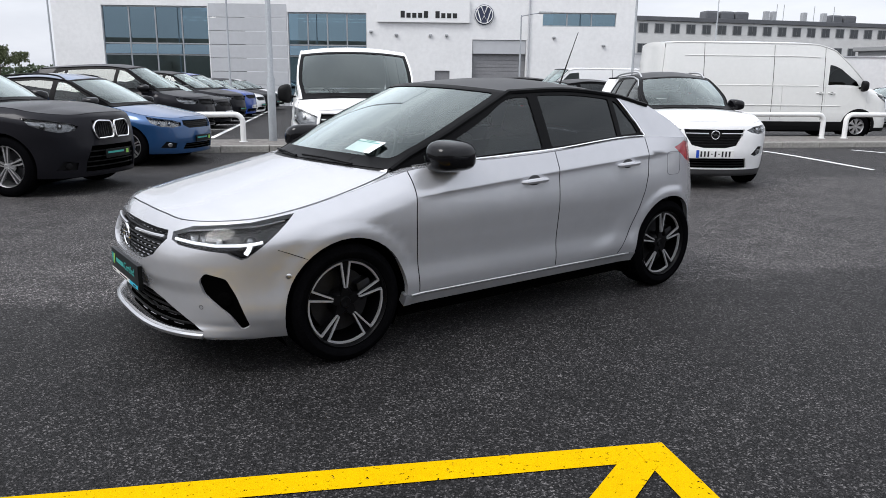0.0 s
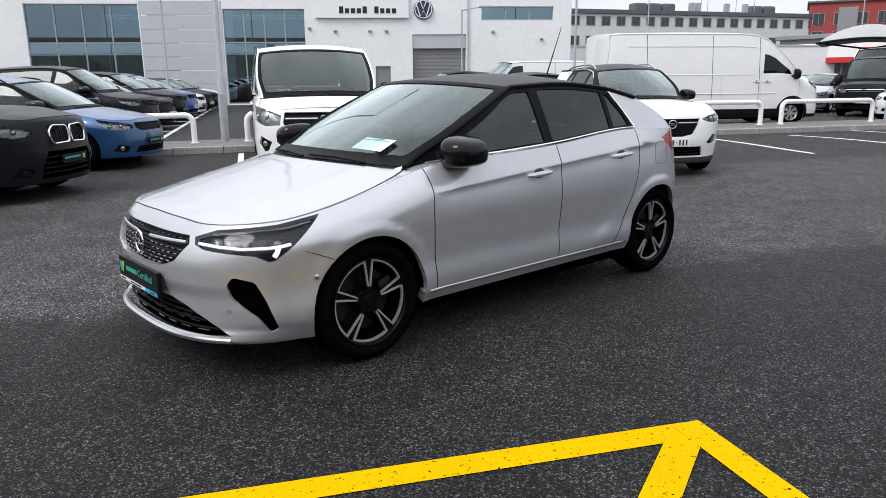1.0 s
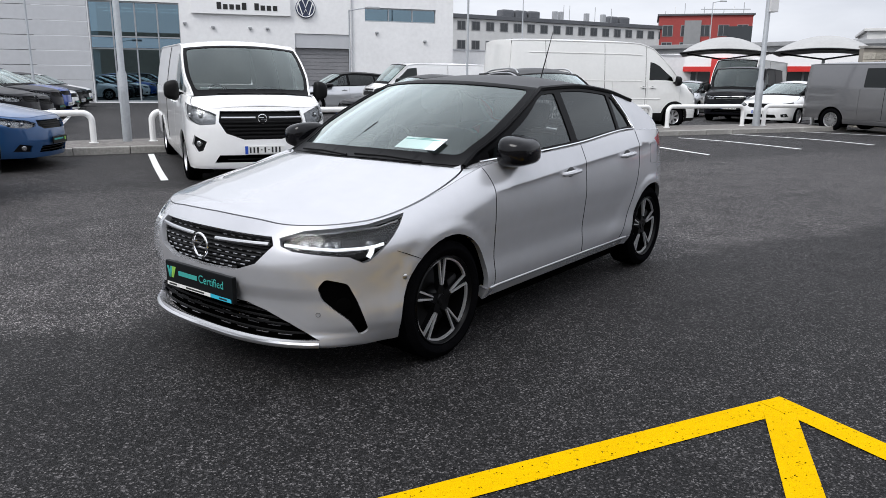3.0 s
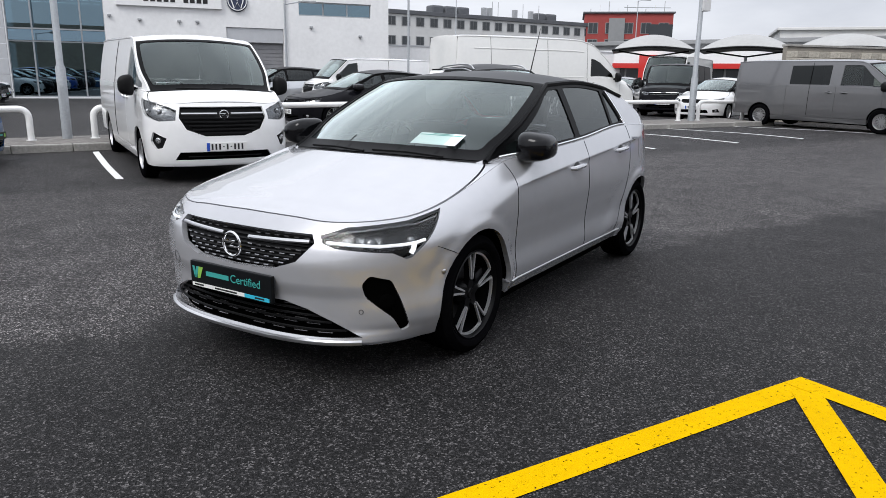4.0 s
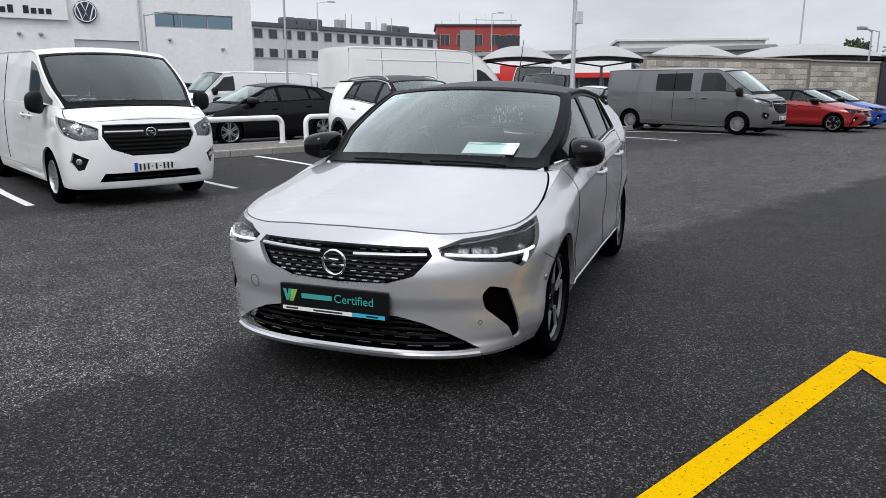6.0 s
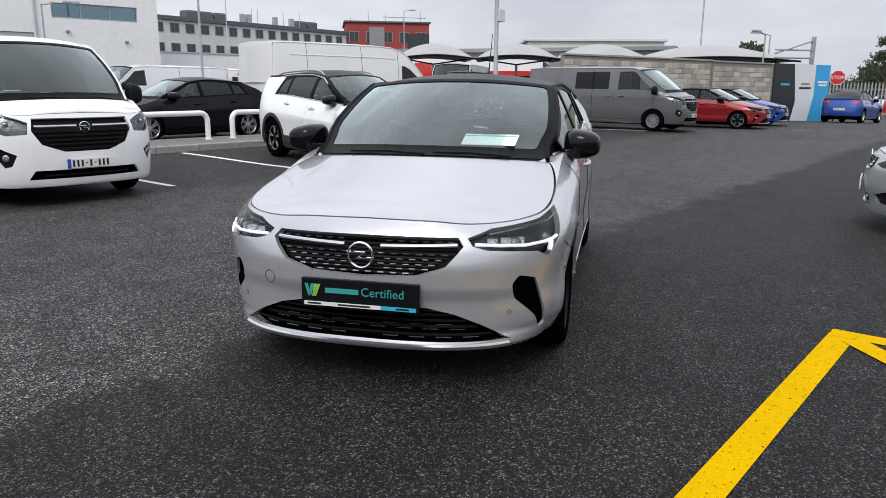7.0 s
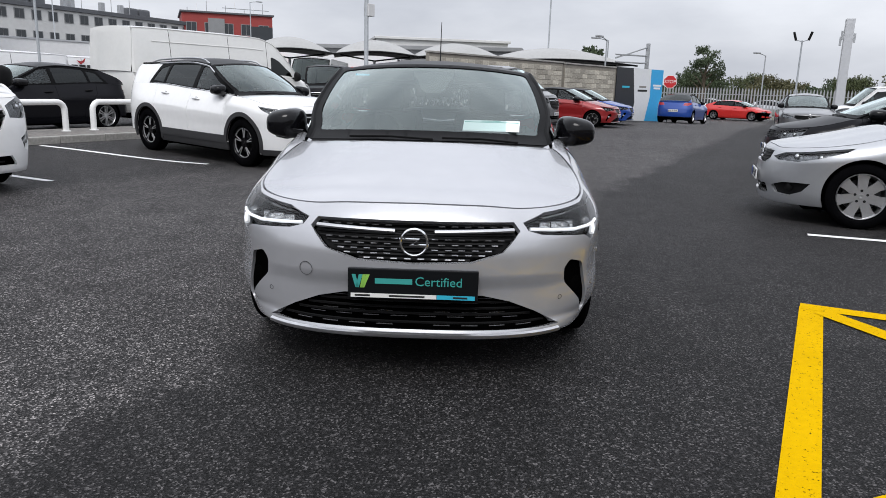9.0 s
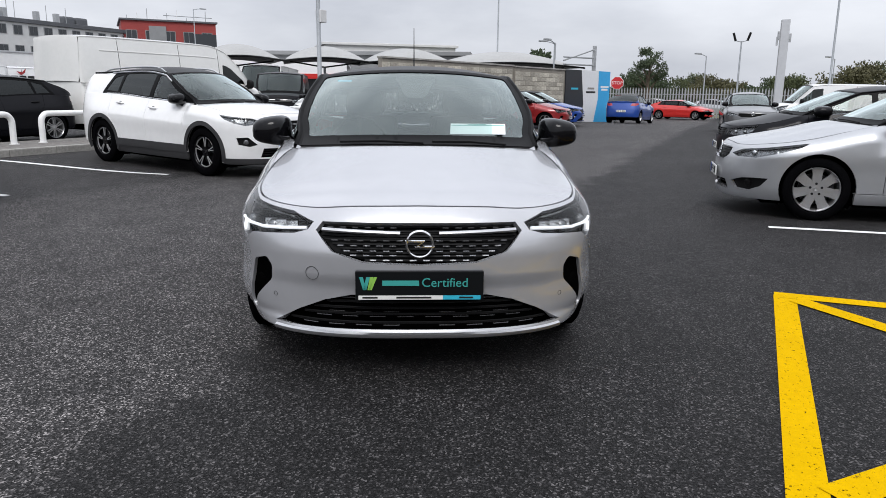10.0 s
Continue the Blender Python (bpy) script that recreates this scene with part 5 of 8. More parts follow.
for x0, x1, z0, z1 in OPEN["window"]:
    w = part("window", bmesh.new(), MULLION, show)
    w.data.materials.clear()
    bm = bmesh.new()
    tall = z1 - z0 > 2
    n = 4 if tall else 3
    for i in range(n + 1):
        x = x0 + (x1 - x0) * i / n
        box(bm, x - 0.035, x + 0.035, 0.10, 0.22, z0, z1)
    for z in ([z0 + 0.04, 2.75, 3.35, z1 - 0.04] if tall else [z0 + 0.03, z1 - 0.03]):
        for i in range(n):
            box(bm, x0 + (x1 - x0) * i / n + 0.035, x0 + (x1 - x0) * (i + 1) / n - 0.035, 0.11, 0.21, z - 0.035, z + 0.035)
    part("window_frame", bm, MULLION, w, "grey aluminium frame")
    zz = [z0 + 0.075, 2.715, 2.785, 3.315, 3.385, z1 - 0.075] if tall else [z0 + 0.06, z1 - 0.06]
    for i in range(n):
        for a, b in zip(zz[::2], zz[1::2]):
            tilt = 9.0 if tall and 2.7 < a < 3.0 else 0.0
            part("pane", boxed(x0 + (x1 - x0) * i / n + 0.036, x0 + (x1 - x0) * (i + 1) / n - 0.036, -0.005, 0.005, a - b, 0.0, m=pose(0, 0.16, b, -tilt, 0, 0)), SHOPGLASS, w)
    if tall:       # the floor edge and back wall seen dimly through the glass
        part("room", boxed(x0 - 0.5, x1 + 0.5, 6.0, 6.2, -0.2, 5.6), ROOM, show)
        part("floor_slab", boxed(x0 - 0.5, x1 + 0.5, 0.5, 6.0, 2.8, 3.2), ROOM, show)
        bm = bmesh.new()
        for i in range(7):
            for q in range(2):
                box(bm, x0 + 0.4 + i * (x1 - x0 - 0.8) / 6 - 0.25, x0 + 0.4 + i * (x1 - x0 - 0.8) / 6 + 0.25, 2 + q * 2, 2.1 + q * 2, 4.9, 4.95)
        part("strip_light", bm, mat("strip_lamp", (1, 0.97, 0.9), 0.5, emit=2.0), show)
for x0, x1, z0, z1 in OPEN["shutter"]:
    sh = part("roller_door", boxed(x0, x1, 0.30, 0.34, z0 - 0.1, z1), SHUTTER, show, "grey slatted roller door")
    for i in range(14):
        z = 0.05 + i * 0.2
        part("slat", boxed(x0 + 0.05, x1 - 0.05, 0.268, 0.298, z + 0.008, z + 0.19, 0.006), SHUTTER, sh)
    part("shutter_box", boxed(x0 + 0.02, x1 - 0.02, 0.06, 0.3, z1 - 0.75, z1 - 0.02), METALPANEL, sh)
for x0, x1, z0, z1 in OPEN["door"]:
    d = part("door", boxed(x0 + 0.01, x1 - 0.01, 0.12, 0.18, z0 - 0.1, z1 - 0.01, 0.004), SHUTTER, show, "grey steel side door")
    part("door_handle", tube(bmesh.new(), [(x1 - 0.12, 0.115, 1.0), (x1 - 0.12, 0.06, 1.0), (x1 - 0.22, 0.06, 1.0)], 0.012, 6), GALV, d)
sg = part("sign_board", boxed(-4.45, 0.66, -0.16, -0.002, 4.62, 5.9, 0.01), SIGNWHITE, show, "long white sign board with dark lettering bars")
bm = bmesh.new()
for k in range(10):
    if k != 5:
        x = -3.15 + k * 0.32
        box(bm, x, x + 0.23, -0.175, -0.165, 4.86, 5.12 + (0.1 if k in (0, 4, 6) else 0))
part("lettering_bars", bm, INK, sg)
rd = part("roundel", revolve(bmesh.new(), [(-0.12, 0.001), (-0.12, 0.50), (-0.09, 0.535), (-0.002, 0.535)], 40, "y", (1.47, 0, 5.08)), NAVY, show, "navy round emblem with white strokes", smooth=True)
bm = bmesh.new()
tube(bm, [(1.47 + 0.47 * math.cos(a), -0.13, 5.08 + 0.47 * math.sin(a)) for a in np.linspace(0, 2 * math.pi, 41)], 0.025, 6, False)
for pts in (((-0.17, 0.42), (0, 0.02), (0.17, 0.42)), ((-0.38, 0.26), (-0.17, -0.38), (0, -0.06), (0.17, -0.38), (0.38, 0.26))):
    tube(bm, [(1.47 + x, -0.13, 5.08 + z) for x, z in pts], 0.032, 6)
part("emblem_strokes", bm, SIGNWHITE, rd)
for x, z in ((-3.4, 3.95), (-1.5, 3.95), (-0.6, 3.95), (5.4, 3.9), (8.2, 3.5), (-4.8, 4.1)):
    bm = boxed(x - 0.09, x + 0.09, -0.12, -0.002, z - 0.05, z + 0.06, 0.02)
    box(bm, x - 0.02, x + 0.02, -0.05, -0.002, z - 0.14, z - 0.05)
    part("wall_light", bm, GALV, show)
part("downpipe", tube(bmesh.new(), [(3.98, -0.06, 0), (3.98, -0.06, 9.9)], 0.05, 8), METALPANEL, show)
part("plinth", wall_with(bmesh.new(), -5.0, 9.9, -0.3, 0.3, -0.025, -0.002, [(0.85, 3.87, -0.3, 0.3), (-1.25, -0.4, -0.3, 0.3), (8.05, 8.8, -0.3, 0.3)]), METALPANEL, show)
wing = thing("low_wing", pose(0, 44.3, 0.05, 0, 0, 2.0), "low white flat-roofed workshop wing beside the showroom", "building", kind="structure")
part("wall", wall_with(bmesh.new(), 9.95, 30.0, -0.3, 3.2, 0.0, 0.3, [(11.6, 13.6, 0, 2.3), (20, 22.6, 0, 2.5)]), FACADE, wing)
part("roof", boxed(9.95, 30.0, 0.3, 12, 2.8, 3.0), FACADE, wing)
part("coping", boxed(9.9, 30.1, -0.05, 0.35, 3.2, 3.28), METALPANEL, wing)
for x0, x1 in ((11.6, 13.6), (20, 22.6)):
    part("roller_door", boxed(x0, x1, 0.15, 0.22, -0.2, 2.3 if x0 < 15 else 2.5), SHUTTER, wing)
for x, y, h in ((-9.2, 30.0, 7.5), (2.9, 34.5, 4.4), (6.2, 26.5, 9.0), (-18.0, 33.0, 8.5), (17.8, 52.0, 7.5)):
    lamp_post(x, y, h, 0.06, "slim grey lamp post in the yard", base=False, arm=0.9)


# unseen plain walls added behind the camera: they darken low reflections in the cars
CLOSE = mat("far_yard_wall", (0.26, 0.235, 0.19), 0.9, var=0.2, scale=0.3)
for nm, a, b, h in (("wall_south", (-45, -17.0), (40, -20.0), 7.0), ("wall_west", (-34, -17.0), (-30, 30), 4.0), ("wall_east", (40, -19.0), (62, -1.0), 4.0)):
    d = Vector((b[0] - a[0], b[1] - a[1], 0))
    w = tagged(part(nm, boxed(0, d.length, 0, 0.4, -0.5, h, 0.02), CLOSE, None), "unseen plain tan wall added to close the yard", "wall", kind="structure")
    w.matrix_world = pose(a[0], a[1], 0, 0, 0, math.degrees(math.atan2(d.y, d.x)))


# ---- the silver hatchback ----
HERO = Body(4.06, 0.8825, 0.308, 0.84, 3.378,
            front=[(0.14, 0.13), (0.18, 0.05), (0.205, 0.0), (0.235, 0.012), (0.27, 0.035), (0.40, 0.030), (0.48, 0.010), (0.55, 0.008), (0.62, 0.026), (0.70, 0.075), (0.77, 0.135)],
            side=[(0.14, 0.10), (0.20, 0.068), (0.25, 0.040), (0.30, 0.018), (0.36, 0.012), (0.46, 0.020), (0.58, 0.010), (0.70, 0.0), (0.85, 0.008), (1.0, 0.022), (1.1, 0.04)],
            rear=[(0.14, 0.15), (0.25, 0.03), (0.45, 0.0), (0.62, 0.02), (0.75, 0.07), (0.95, 0.15), (1.1, 0.30)],
            nose_line=[(0, 0.762), (0.3, 0.758), (0.5, 0.748)], shoulder=[(0.36, 0.766), (0.58, 0.797), (0.9, 0.862), (1.15, 0.925), (1.3, 0.953), (2.29, 1.005), (3.1, 1.06), (3.5, 1.05), (4.06, 0.96)],
            a0=(1.20, 0.945), a1=(2.06, 1.352), d1=(3.26, 1.268), d0=(3.63, 1.03), rail=((2.5, 1.368), (2.95, 1.335)), bulge=(0.22, 0.22), crown=(0.042, 0.04), crease=(0.735, 0.066, 1.15, 3.5), scoop=[(2.2, 0.30), (2.30, 0.324), (2.55, 0.381), (2.735, 0.445), (2.81, 0.519), (3.01, 0.659), (3.05, 0.69)], flare=0.012, tumble=(0.42, 0.15), bonnet_end=1.22, fn=2.7, corner=0.60, ra=0.72, rn=2.6, gap=0.036, chin=0.0, roll=0.10, pinch=0.06)
HERO_KIT = dict(doors=([(1.25, 0.95), (1.24, 0.7), (1.27, 0.30)], 2.29, [(3.14, 1.06), (3.13, 0.82), (3.10, 0.71), (3.05, 0.60), (2.95, 0.42), (2.86, 0.30)]),
               windows=(([(1.40, 0.10), (2.21, 0.06), (2.20, 0.90), (1.97, 0.90), (1.40, 0.58)], SIDEGLASS), ([(2.285, 0.06), (2.89, 0.06), (2.895, 0.88), (2.28, 0.91)], DARKGLASS), ([(2.93, 0.07), (3.10, 0.10), (3.07, 0.35), (2.97, 0.80), (2.935, 0.86)], DARKGLASS)),
               glass_end=[(3.15, -0.03), (3.145, 0.10), (3.10, 0.40), (2.99, 0.90), (2.96, 1.0)], roof_mat=ROOFBLACK,
               hl=[("y", 0.482, 0.692), ("y", 0.60, 0.728), ("x", 0.36, 0.751), ("x", 0.585, 0.785), ("x", 0.49, 0.715), ("x", 0.40, 0.645), ("x", 0.34, 0.598), ("y", 0.80, 0.592), ("y", 0.765, 0.622), ("y", 0.56, 0.642), ("y", 0.50, 0.660)],
               grille=[(-0.440, 0.695), (0.440, 0.695), (0.462, 0.66), (0.38, 0.575), (0.25, 0.530), (0.0, 0.520), (-0.25, 0.530), (-0.38, 0.575), (-0.462, 0.66)],
               low=[(-0.665, 0.232), (0.665, 0.232), (0.54, 0.305), (0.42, 0.355), (0.30, 0.382), (-0.30, 0.382), (-0.42, 0.355), (-0.54, 0.305)],
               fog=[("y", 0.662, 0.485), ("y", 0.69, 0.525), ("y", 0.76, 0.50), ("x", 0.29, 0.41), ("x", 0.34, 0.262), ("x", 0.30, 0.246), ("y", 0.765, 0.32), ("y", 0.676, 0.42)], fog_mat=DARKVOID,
               handles=((2.08, 0.845), (2.92, 0.895)), trim=(1.32, 3.13), badge=0.612, rows=2, low_slats=((0.262, -0.6, 0.6, 0.006), (0.29, -0.53, 0.53, 0.006), (0.318, -0.48, 0.48, 0.006), (0.346, -0.42, 0.42, 0.006)),
               tail=[("x", 3.41, 0.985), ("x", 3.54, 1.025), ("x", 3.80, 0.985), ("x", 3.93, 0.89), ("x", 3.72, 0.85), ("x", 3.56, 0.895)], lamp_in=LAMPIN, lip=(0.66, 0.208, 0.013, SATIN))
hero = vehicle("hatchback_car", pose(-1.731, 3.860, 0, 0, 0, 37.63), "silver five-door hatchback with black roof and dark alloy wheels", "car", HERO, SILVER, grid=0.035, wheels=(0.228, 0.205, "split", 5), rim_mat=RIMBLACK, face_mat=CUTFACE, plate_z=None, fog_lamp=DARKVOID, **HERO_KIT)


# ---- other vehicles ----
def saloon(L=4.26, W=0.90, H=1.46, wb=2.63, xf=0.86, wr=0.32, hood=0.80, belt=0.95, rise=0.08, ax=1.25, rx=None, tail_x=None, tz=None, zoff=0.0, **k):
    """A body in ordinary car proportions."""
    rx, tail_x = rx or L - 0.75, tail_x or L - 0.18
    top = H - 0.075
    z = lambda *q: [(a + zoff * min(1, a / 0.5), v) for a, v in q]
    base = dict(front=z((0.14, 0.12), (0.20, 0.03), (0.30, 0.02), (0.45, 0.0), (0.60, 0.015), (hood - 0.06 - zoff, 0.06), (hood + 0.02 - zoff, 0.13)),
                side=z((0.14, 0.08), (0.22, 0.045), (0.32, 0.022), (0.50, 0.012), (0.66, 0.0), (0.80, 0.008), (1.0, 0.04), (1.2, 0.09)),
                rear=z((0.14, 0.15), (0.25, 0.03), (0.45, 0.0), (0.65, 0.02), (0.80, 0.06), (1.0, 0.13), (1.2, 0.2)),
                nose_line=[(0, hood), (0.3, hood - 0.003), (0.55, hood - 0.02)],
                shoulder=[(0.5, hood + 0.015), (0.8, hood + 0.06), (ax, belt), (ax + 1.1, belt + rise * 0.5), (L - 1.0, belt + rise), (L, tz or belt + rise - 0.06)],
                a0=(ax, belt), a1=(ax + 0.85, top - 0.045), d1=(rx, top - 0.06), d0=(tail_x, belt + rise + 0.02), rail=((ax + 1.35, top),), bulge=(0.24, 0.2), crown=(0.045, 0.05), fa=0.8, fn=2.5, crease=(0.62 + zoff, 0.04, ax - 0.1, L - 0.4), z0=0.19 + zoff * 0.4, zs=0.30 + zoff * 0.5, bonnet_end=ax + 0.02)
    base.update(k)
    return Body(L, W, wr, xf, xf + wb, **base)


def car_kit(b, hood, wide=0.5, **k):
    """Lamps, grilles, doors and windows in the usual places."""
    ax, L = b.a0[0], b.L
    d0, d2 = ax + 0.06, b.xr - 0.28
    d1 = ax + 1.05
    kit = dict(doors=(d0, d1, [(d2 + 0.12, 1.0), (d2 + 0.05, 0.8), (d2 - 0.28, 0.5), (d2 - 0.30, b.zs)]),
               windows=(([(ax + 0.22, 0.12), (d1 - 0.04, 0.07), (d1 - 0.06, 0.90), (ax + 0.75, 0.9), (ax + 0.22, 0.6)], SIDEGLASS), ([(d1 + 0.05, 0.07), (d2 - 0.05, 0.07), (d2 - 0.1, 0.86), (d1 + 0.03, 0.9)], DARKGLASS), ([(d2, 0.08), (d2 + 0.35, 0.15), (d2 + 0.2, 0.72), (d2 - 0.03, 0.84)], DARKGLASS)),
               glass_end=[(d2 + 0.44, -0.03), (d2 + 0.42, 0.12), (d2 + 0.24, 0.86), (d2 + 0.2, 1.0)],
               hl=[("y", wide, hood - 0.10), ("y", wide + 0.14, hood - 0.055), ("x", 0.40, hood - 0.02), ("x", 0.55, hood + 0.005), ("x", 0.46, hood - 0.10), ("x", 0.32, hood - 0.16), ("y", wide + 0.14, hood - 0.175), ("y", wide + 0.02, hood - 0.15)],
               grille=[(-wide + 0.03, hood - 0.06), (wide - 0.03, hood - 0.06), (wide - 0.03, hood - 0.14), (wide - 0.14, hood - 0.19), (-wide + 0.14, hood - 0.19), (-wide + 0.03, hood - 0.14)],
               low=[(-0.50, b.z0 + 0.07), (0.50, b.z0 + 0.07), (0.44, b.z0 + 0.17), (-0.44, b.z0 + 0.17)],
               fog=[("y", 0.60, b.z0 + 0.18), ("y", 0.74, b.z0 + 0.21), ("y", 0.80, b.z0 + 0.10), ("y", 0.62, b.z0 + 0.09)],
               slats=tuple((hood - 0.085 - 0.035 * i, -wide + 0.06 + 0.03 * i, wide - 0.06 - 0.03 * i, 0.007) for i in range(3)), low_slats=((b.z0 + 0.10, -0.48, 0.48, 0.006), (b.z0 + 0.14, -0.45, 0.45, 0.006)),
               handles=((d1 - 0.2, b.a0[1] - 0.12), (d2 - 0.14, b.a0[1] - 0.08)), plate_z=b.z0 + 0.24, badge=None,
               tail=[("x", L - 0.32, b.a0[1] - 0.04), ("x", L - 0.30, b.a0[1] + 0.03), ("x", L - 0.05, b.a0[1] + 0.02), ("x", L - 0.03, b.a0[1] - 0.1), ("x", L - 0.12, b.a0[1] - 0.12)])
    kit.update(k)
    return kit


def at(nose, heading, length=4.3):
    """The pose of a vehicle with its nose at a place, heading in degrees from +x; it stands on the ground under its wheels."""
    c, s_ = math.cos(radians(heading)), math.sin(radians(heading))
    z0, z1 = [float(gz(nose[0] - c * k, nose[1] - s_ * k)) for k in (0.9, length - 0.9)]
    k = (z1 - z0) / (length - 1.8)
    return pose(nose[0], nose[1], z0 - 0.9 * k, 0, -math.degrees(math.atan(k)), heading + 180)


def van_body(L, W, H, wb, xf, wr, hood=1.05, belt=1.18, ax=0.62, a1=None, tall=0.0, **k):
    base = dict(front=[(0.18, 0.10), (0.26, 0.02), (0.45, 0.0), (0.65, 0.01), (0.85, 0.04), (hood, 0.13)], side=[(0.18, 0.06), (0.28, 0.03), (0.42, 0.012), (0.65, 0.0), (0.95, 0.004), (1.3, 0.02)],
                rear=[(0.18, 0.05), (0.4, 0.0), (1.0, 0.01), (1.4, 0.03)], nose_line=[(0, hood), (0.35, hood - 0.005), (0.62, hood - 0.02)],
                shoulder=[(0.36, hood + 0.01), (ax, belt - 0.01), (ax + 0.5, belt + 0.01), (ax + 1.2, belt + 0.03), (L, belt + 0.03)],
                a0=(ax, belt - 0.01), a1=a1 or (ax + 0.72, H - 0.12), d1=(L - 0.10, H - 0.10), d0=(L - 0.04, belt + 0.03), rail=((ax + 1.1, H - 0.075), (L - 0.6, H - 0.075)), fa=0.5, fn=2.7, ra=0.16, rn=3.5, bulge=(0.20, 0.17), crown=(0.05, 0.045),
                tumble=(0.06, 0.07), pinch=0.05, roll=0.07, z0=0.24, zs=0.36, bonnet_crown=0.03, bonnet_end=ax + 0.02, corner=0.62, gap=0.05)
    base.update(k)
    return Body(L, W, wr, xf, xf + wb, **base)


def van_kit(b, hood, **k):
    ax, L = b.a0[0], b.L
    kit = dict(doors=(ax + 0.12, ax + 1.22, ax + 2.35), bulkhead=ax + 1.30, frame_mat=None,
               windows=(([(ax + 0.22, 0.12), (ax + 1.10, 0.05), (ax + 1.08, 0.80), (ax + 0.70, 0.80), (ax + 0.22, 0.5)], SIDEGLASS),), glass_end=ax + 1.22,
               hl=[("y", 0.60, hood - 0.10), ("y", 0.70, hood - 0.06), ("x", 0.22, hood - 0.012), ("x", 0.48, hood + 0.02), ("x", 0.57, hood + 0.04), ("x", 0.50, hood - 0.06), ("x", 0.34, hood - 0.17), ("x", 0.22, hood - 0.215), ("y", 0.80, hood - 0.24), ("y", 0.61, hood - 0.225)],
               grille=[(-0.555, hood - 0.055), (0.555, hood - 0.055), (0.57, hood - 0.19), (0.48, hood - 0.34), (0.25, hood - 0.425), (-0.25, hood - 0.425), (-0.48, hood - 0.34), (-0.57, hood - 0.19)], brights=((hood - 0.14, -0.54, -0.09, 0.016), (hood - 0.14, 0.09, 0.54, 0.016)),
               slats=tuple((hood - 0.20 - 0.048 * i, -0.55 + 0.05 * i, 0.55 - 0.05 * i, 0.014) for i in range(5)), low=[(-0.64, 0.32), (0.64, 0.32), (0.57, 0.425), (-0.57, 0.425)], low_slats=((0.365, -0.48, 0.48, 0.008),),
               fog=[("y", 0.72, 0.60), ("y", 0.80, 0.64), ("x", 0.22, 0.68), ("x", 0.26, 0.56), ("y", 0.84, 0.46), ("y", 0.77, 0.48)], plate_z=0.49, rows=1, mirror_mat=TRIMBLACK,
               cargo_lines=((ax + 2.35, 0.4, 0.95),), handles=((ax + 1.05, belt_of(b) - 0.12), (ax + 1.35, belt_of(b) - 0.12)))
    kit.update(k)
    return kit


def belt_of(b):
    return b.a0[1]


# white panel van by the kerb
VIV = van_body(5.0, 0.94, 1.94, 3.098, 0.93, 0.325, tumble=(0.12, 0.10), a1=(1.46, 1.80))
vehicle("panel_van", at((-1.34, 10.30), -79.0), "white panel van with black grille and black door mirrors", "van", VIV, WHITE, grid=0.06, **van_kit(VIV, 1.05, frame_mat=WHITE, badge=0.895, wheels=(0.205, 0.2, "slim", 8)))
for k, (t, w, h, q) in enumerate(((0.10, 0.02, 0.05, 20), (0.10, -0.16, 0.10, -35), (0.06, -0.02, 0.03, 5), (0.12, -0.62, 0.14, 10), (0.12, -0.74, 0.14, -8))):       # papers left on the van's dashboard
    p = VIV.windscreen(np.array([t]), np.array([-w]))[0]
    sheet_ = thing("paper", at((-1.34, 10.30), -79.0) @ pose(p[0] + 0.10, p[1], p[2] - 0.03, 0, 35, q), "loose white paper on a van dashboard", "paper", "papers on the dashboard")
    part("leaf", boxed(-h / 2, h / 2, -0.09, 0.09, -0.002, 0.002), PAPER, sheet_)
# grey crew van
GV = van_body(5.4, 0.978, 1.97, 3.498, 0.93, 0.325, tumble=(0.10, 0.09), a1=(1.50, 1.83))
vehicle("panel_van", at((16.75, 13.95), -75.0), "metallic grey crew van with side windows and steel wheel covers", "van", GV, GREY, grid=0.08, **van_kit(GV, 1.05, frame_mat=GREY, badge=0.90, wheels=(0.205, 0.2, "slim", 10),
        windows=(([(1.06, 0.10), (2.12, 0.04), (2.10, 0.84), (1.58, 0.86), (1.06, 0.40)], SIDEGLASS), ([(2.42, 0.06), (3.58, 0.06), (3.58, 0.82), (2.42, 0.84)], DARKGLASS)), glass_end=3.64, doors=(0.96, 2.22, 3.66), handles=((1.98, 1.05), (2.40, 1.05))))
# large white van behind the rail
CR = van_body(6.2, 1.02, 2.46, 3.64, 0.98, 0.34, hood=1.12, belt=1.30, ax=0.70, tumble=(0.05, 0.05), a1=(1.72, 2.22), rail=((2.15, 2.36), (2.8, 2.385), (5.6, 2.385)))
cr_van = vehicle("panel_van", at((11.2, 20.2), 4.0), "long high-roofed white panel van with black lower trim", "van", CR, VANWHITE, grid=0.1, **van_kit(CR, 1.15, frame_mat=VANWHITE, clad=TRIMBLACK, cargo_lines=((3.3, 0.5, 0.95), (1.98, 0.5, 0.95), (5.1, 0.5, 0.98)), windows=(([(1.02, 0.14), (1.86, 0.04), (1.84, 0.58), (1.52, 0.60), (1.10, 0.42)], DARKGLASS),), wheels=(0.2, 0.2, "wide", 7)))
for z, x0, x1, h in ((0, 2.1, 5.6, 0.70), (0, 2.1, 5.8, 0.02), (0.86, 1.5, 5.6, 0)):      # pressed ribs along the long van's side
    xs = np.linspace(x0, x1, 16)
    P = CR.S(CR.sx(xs), np.full(16, z)) if z else CR.G(xs, np.full(16, h))
    for sd in (-1, 1):
        part("panel_rib", tube(bmesh.new(), [(p[0], sd * (p[1] + 0.002), p[2]) for p in P], 0.012, 6), VANWHITE, cr_van, smooth=True)
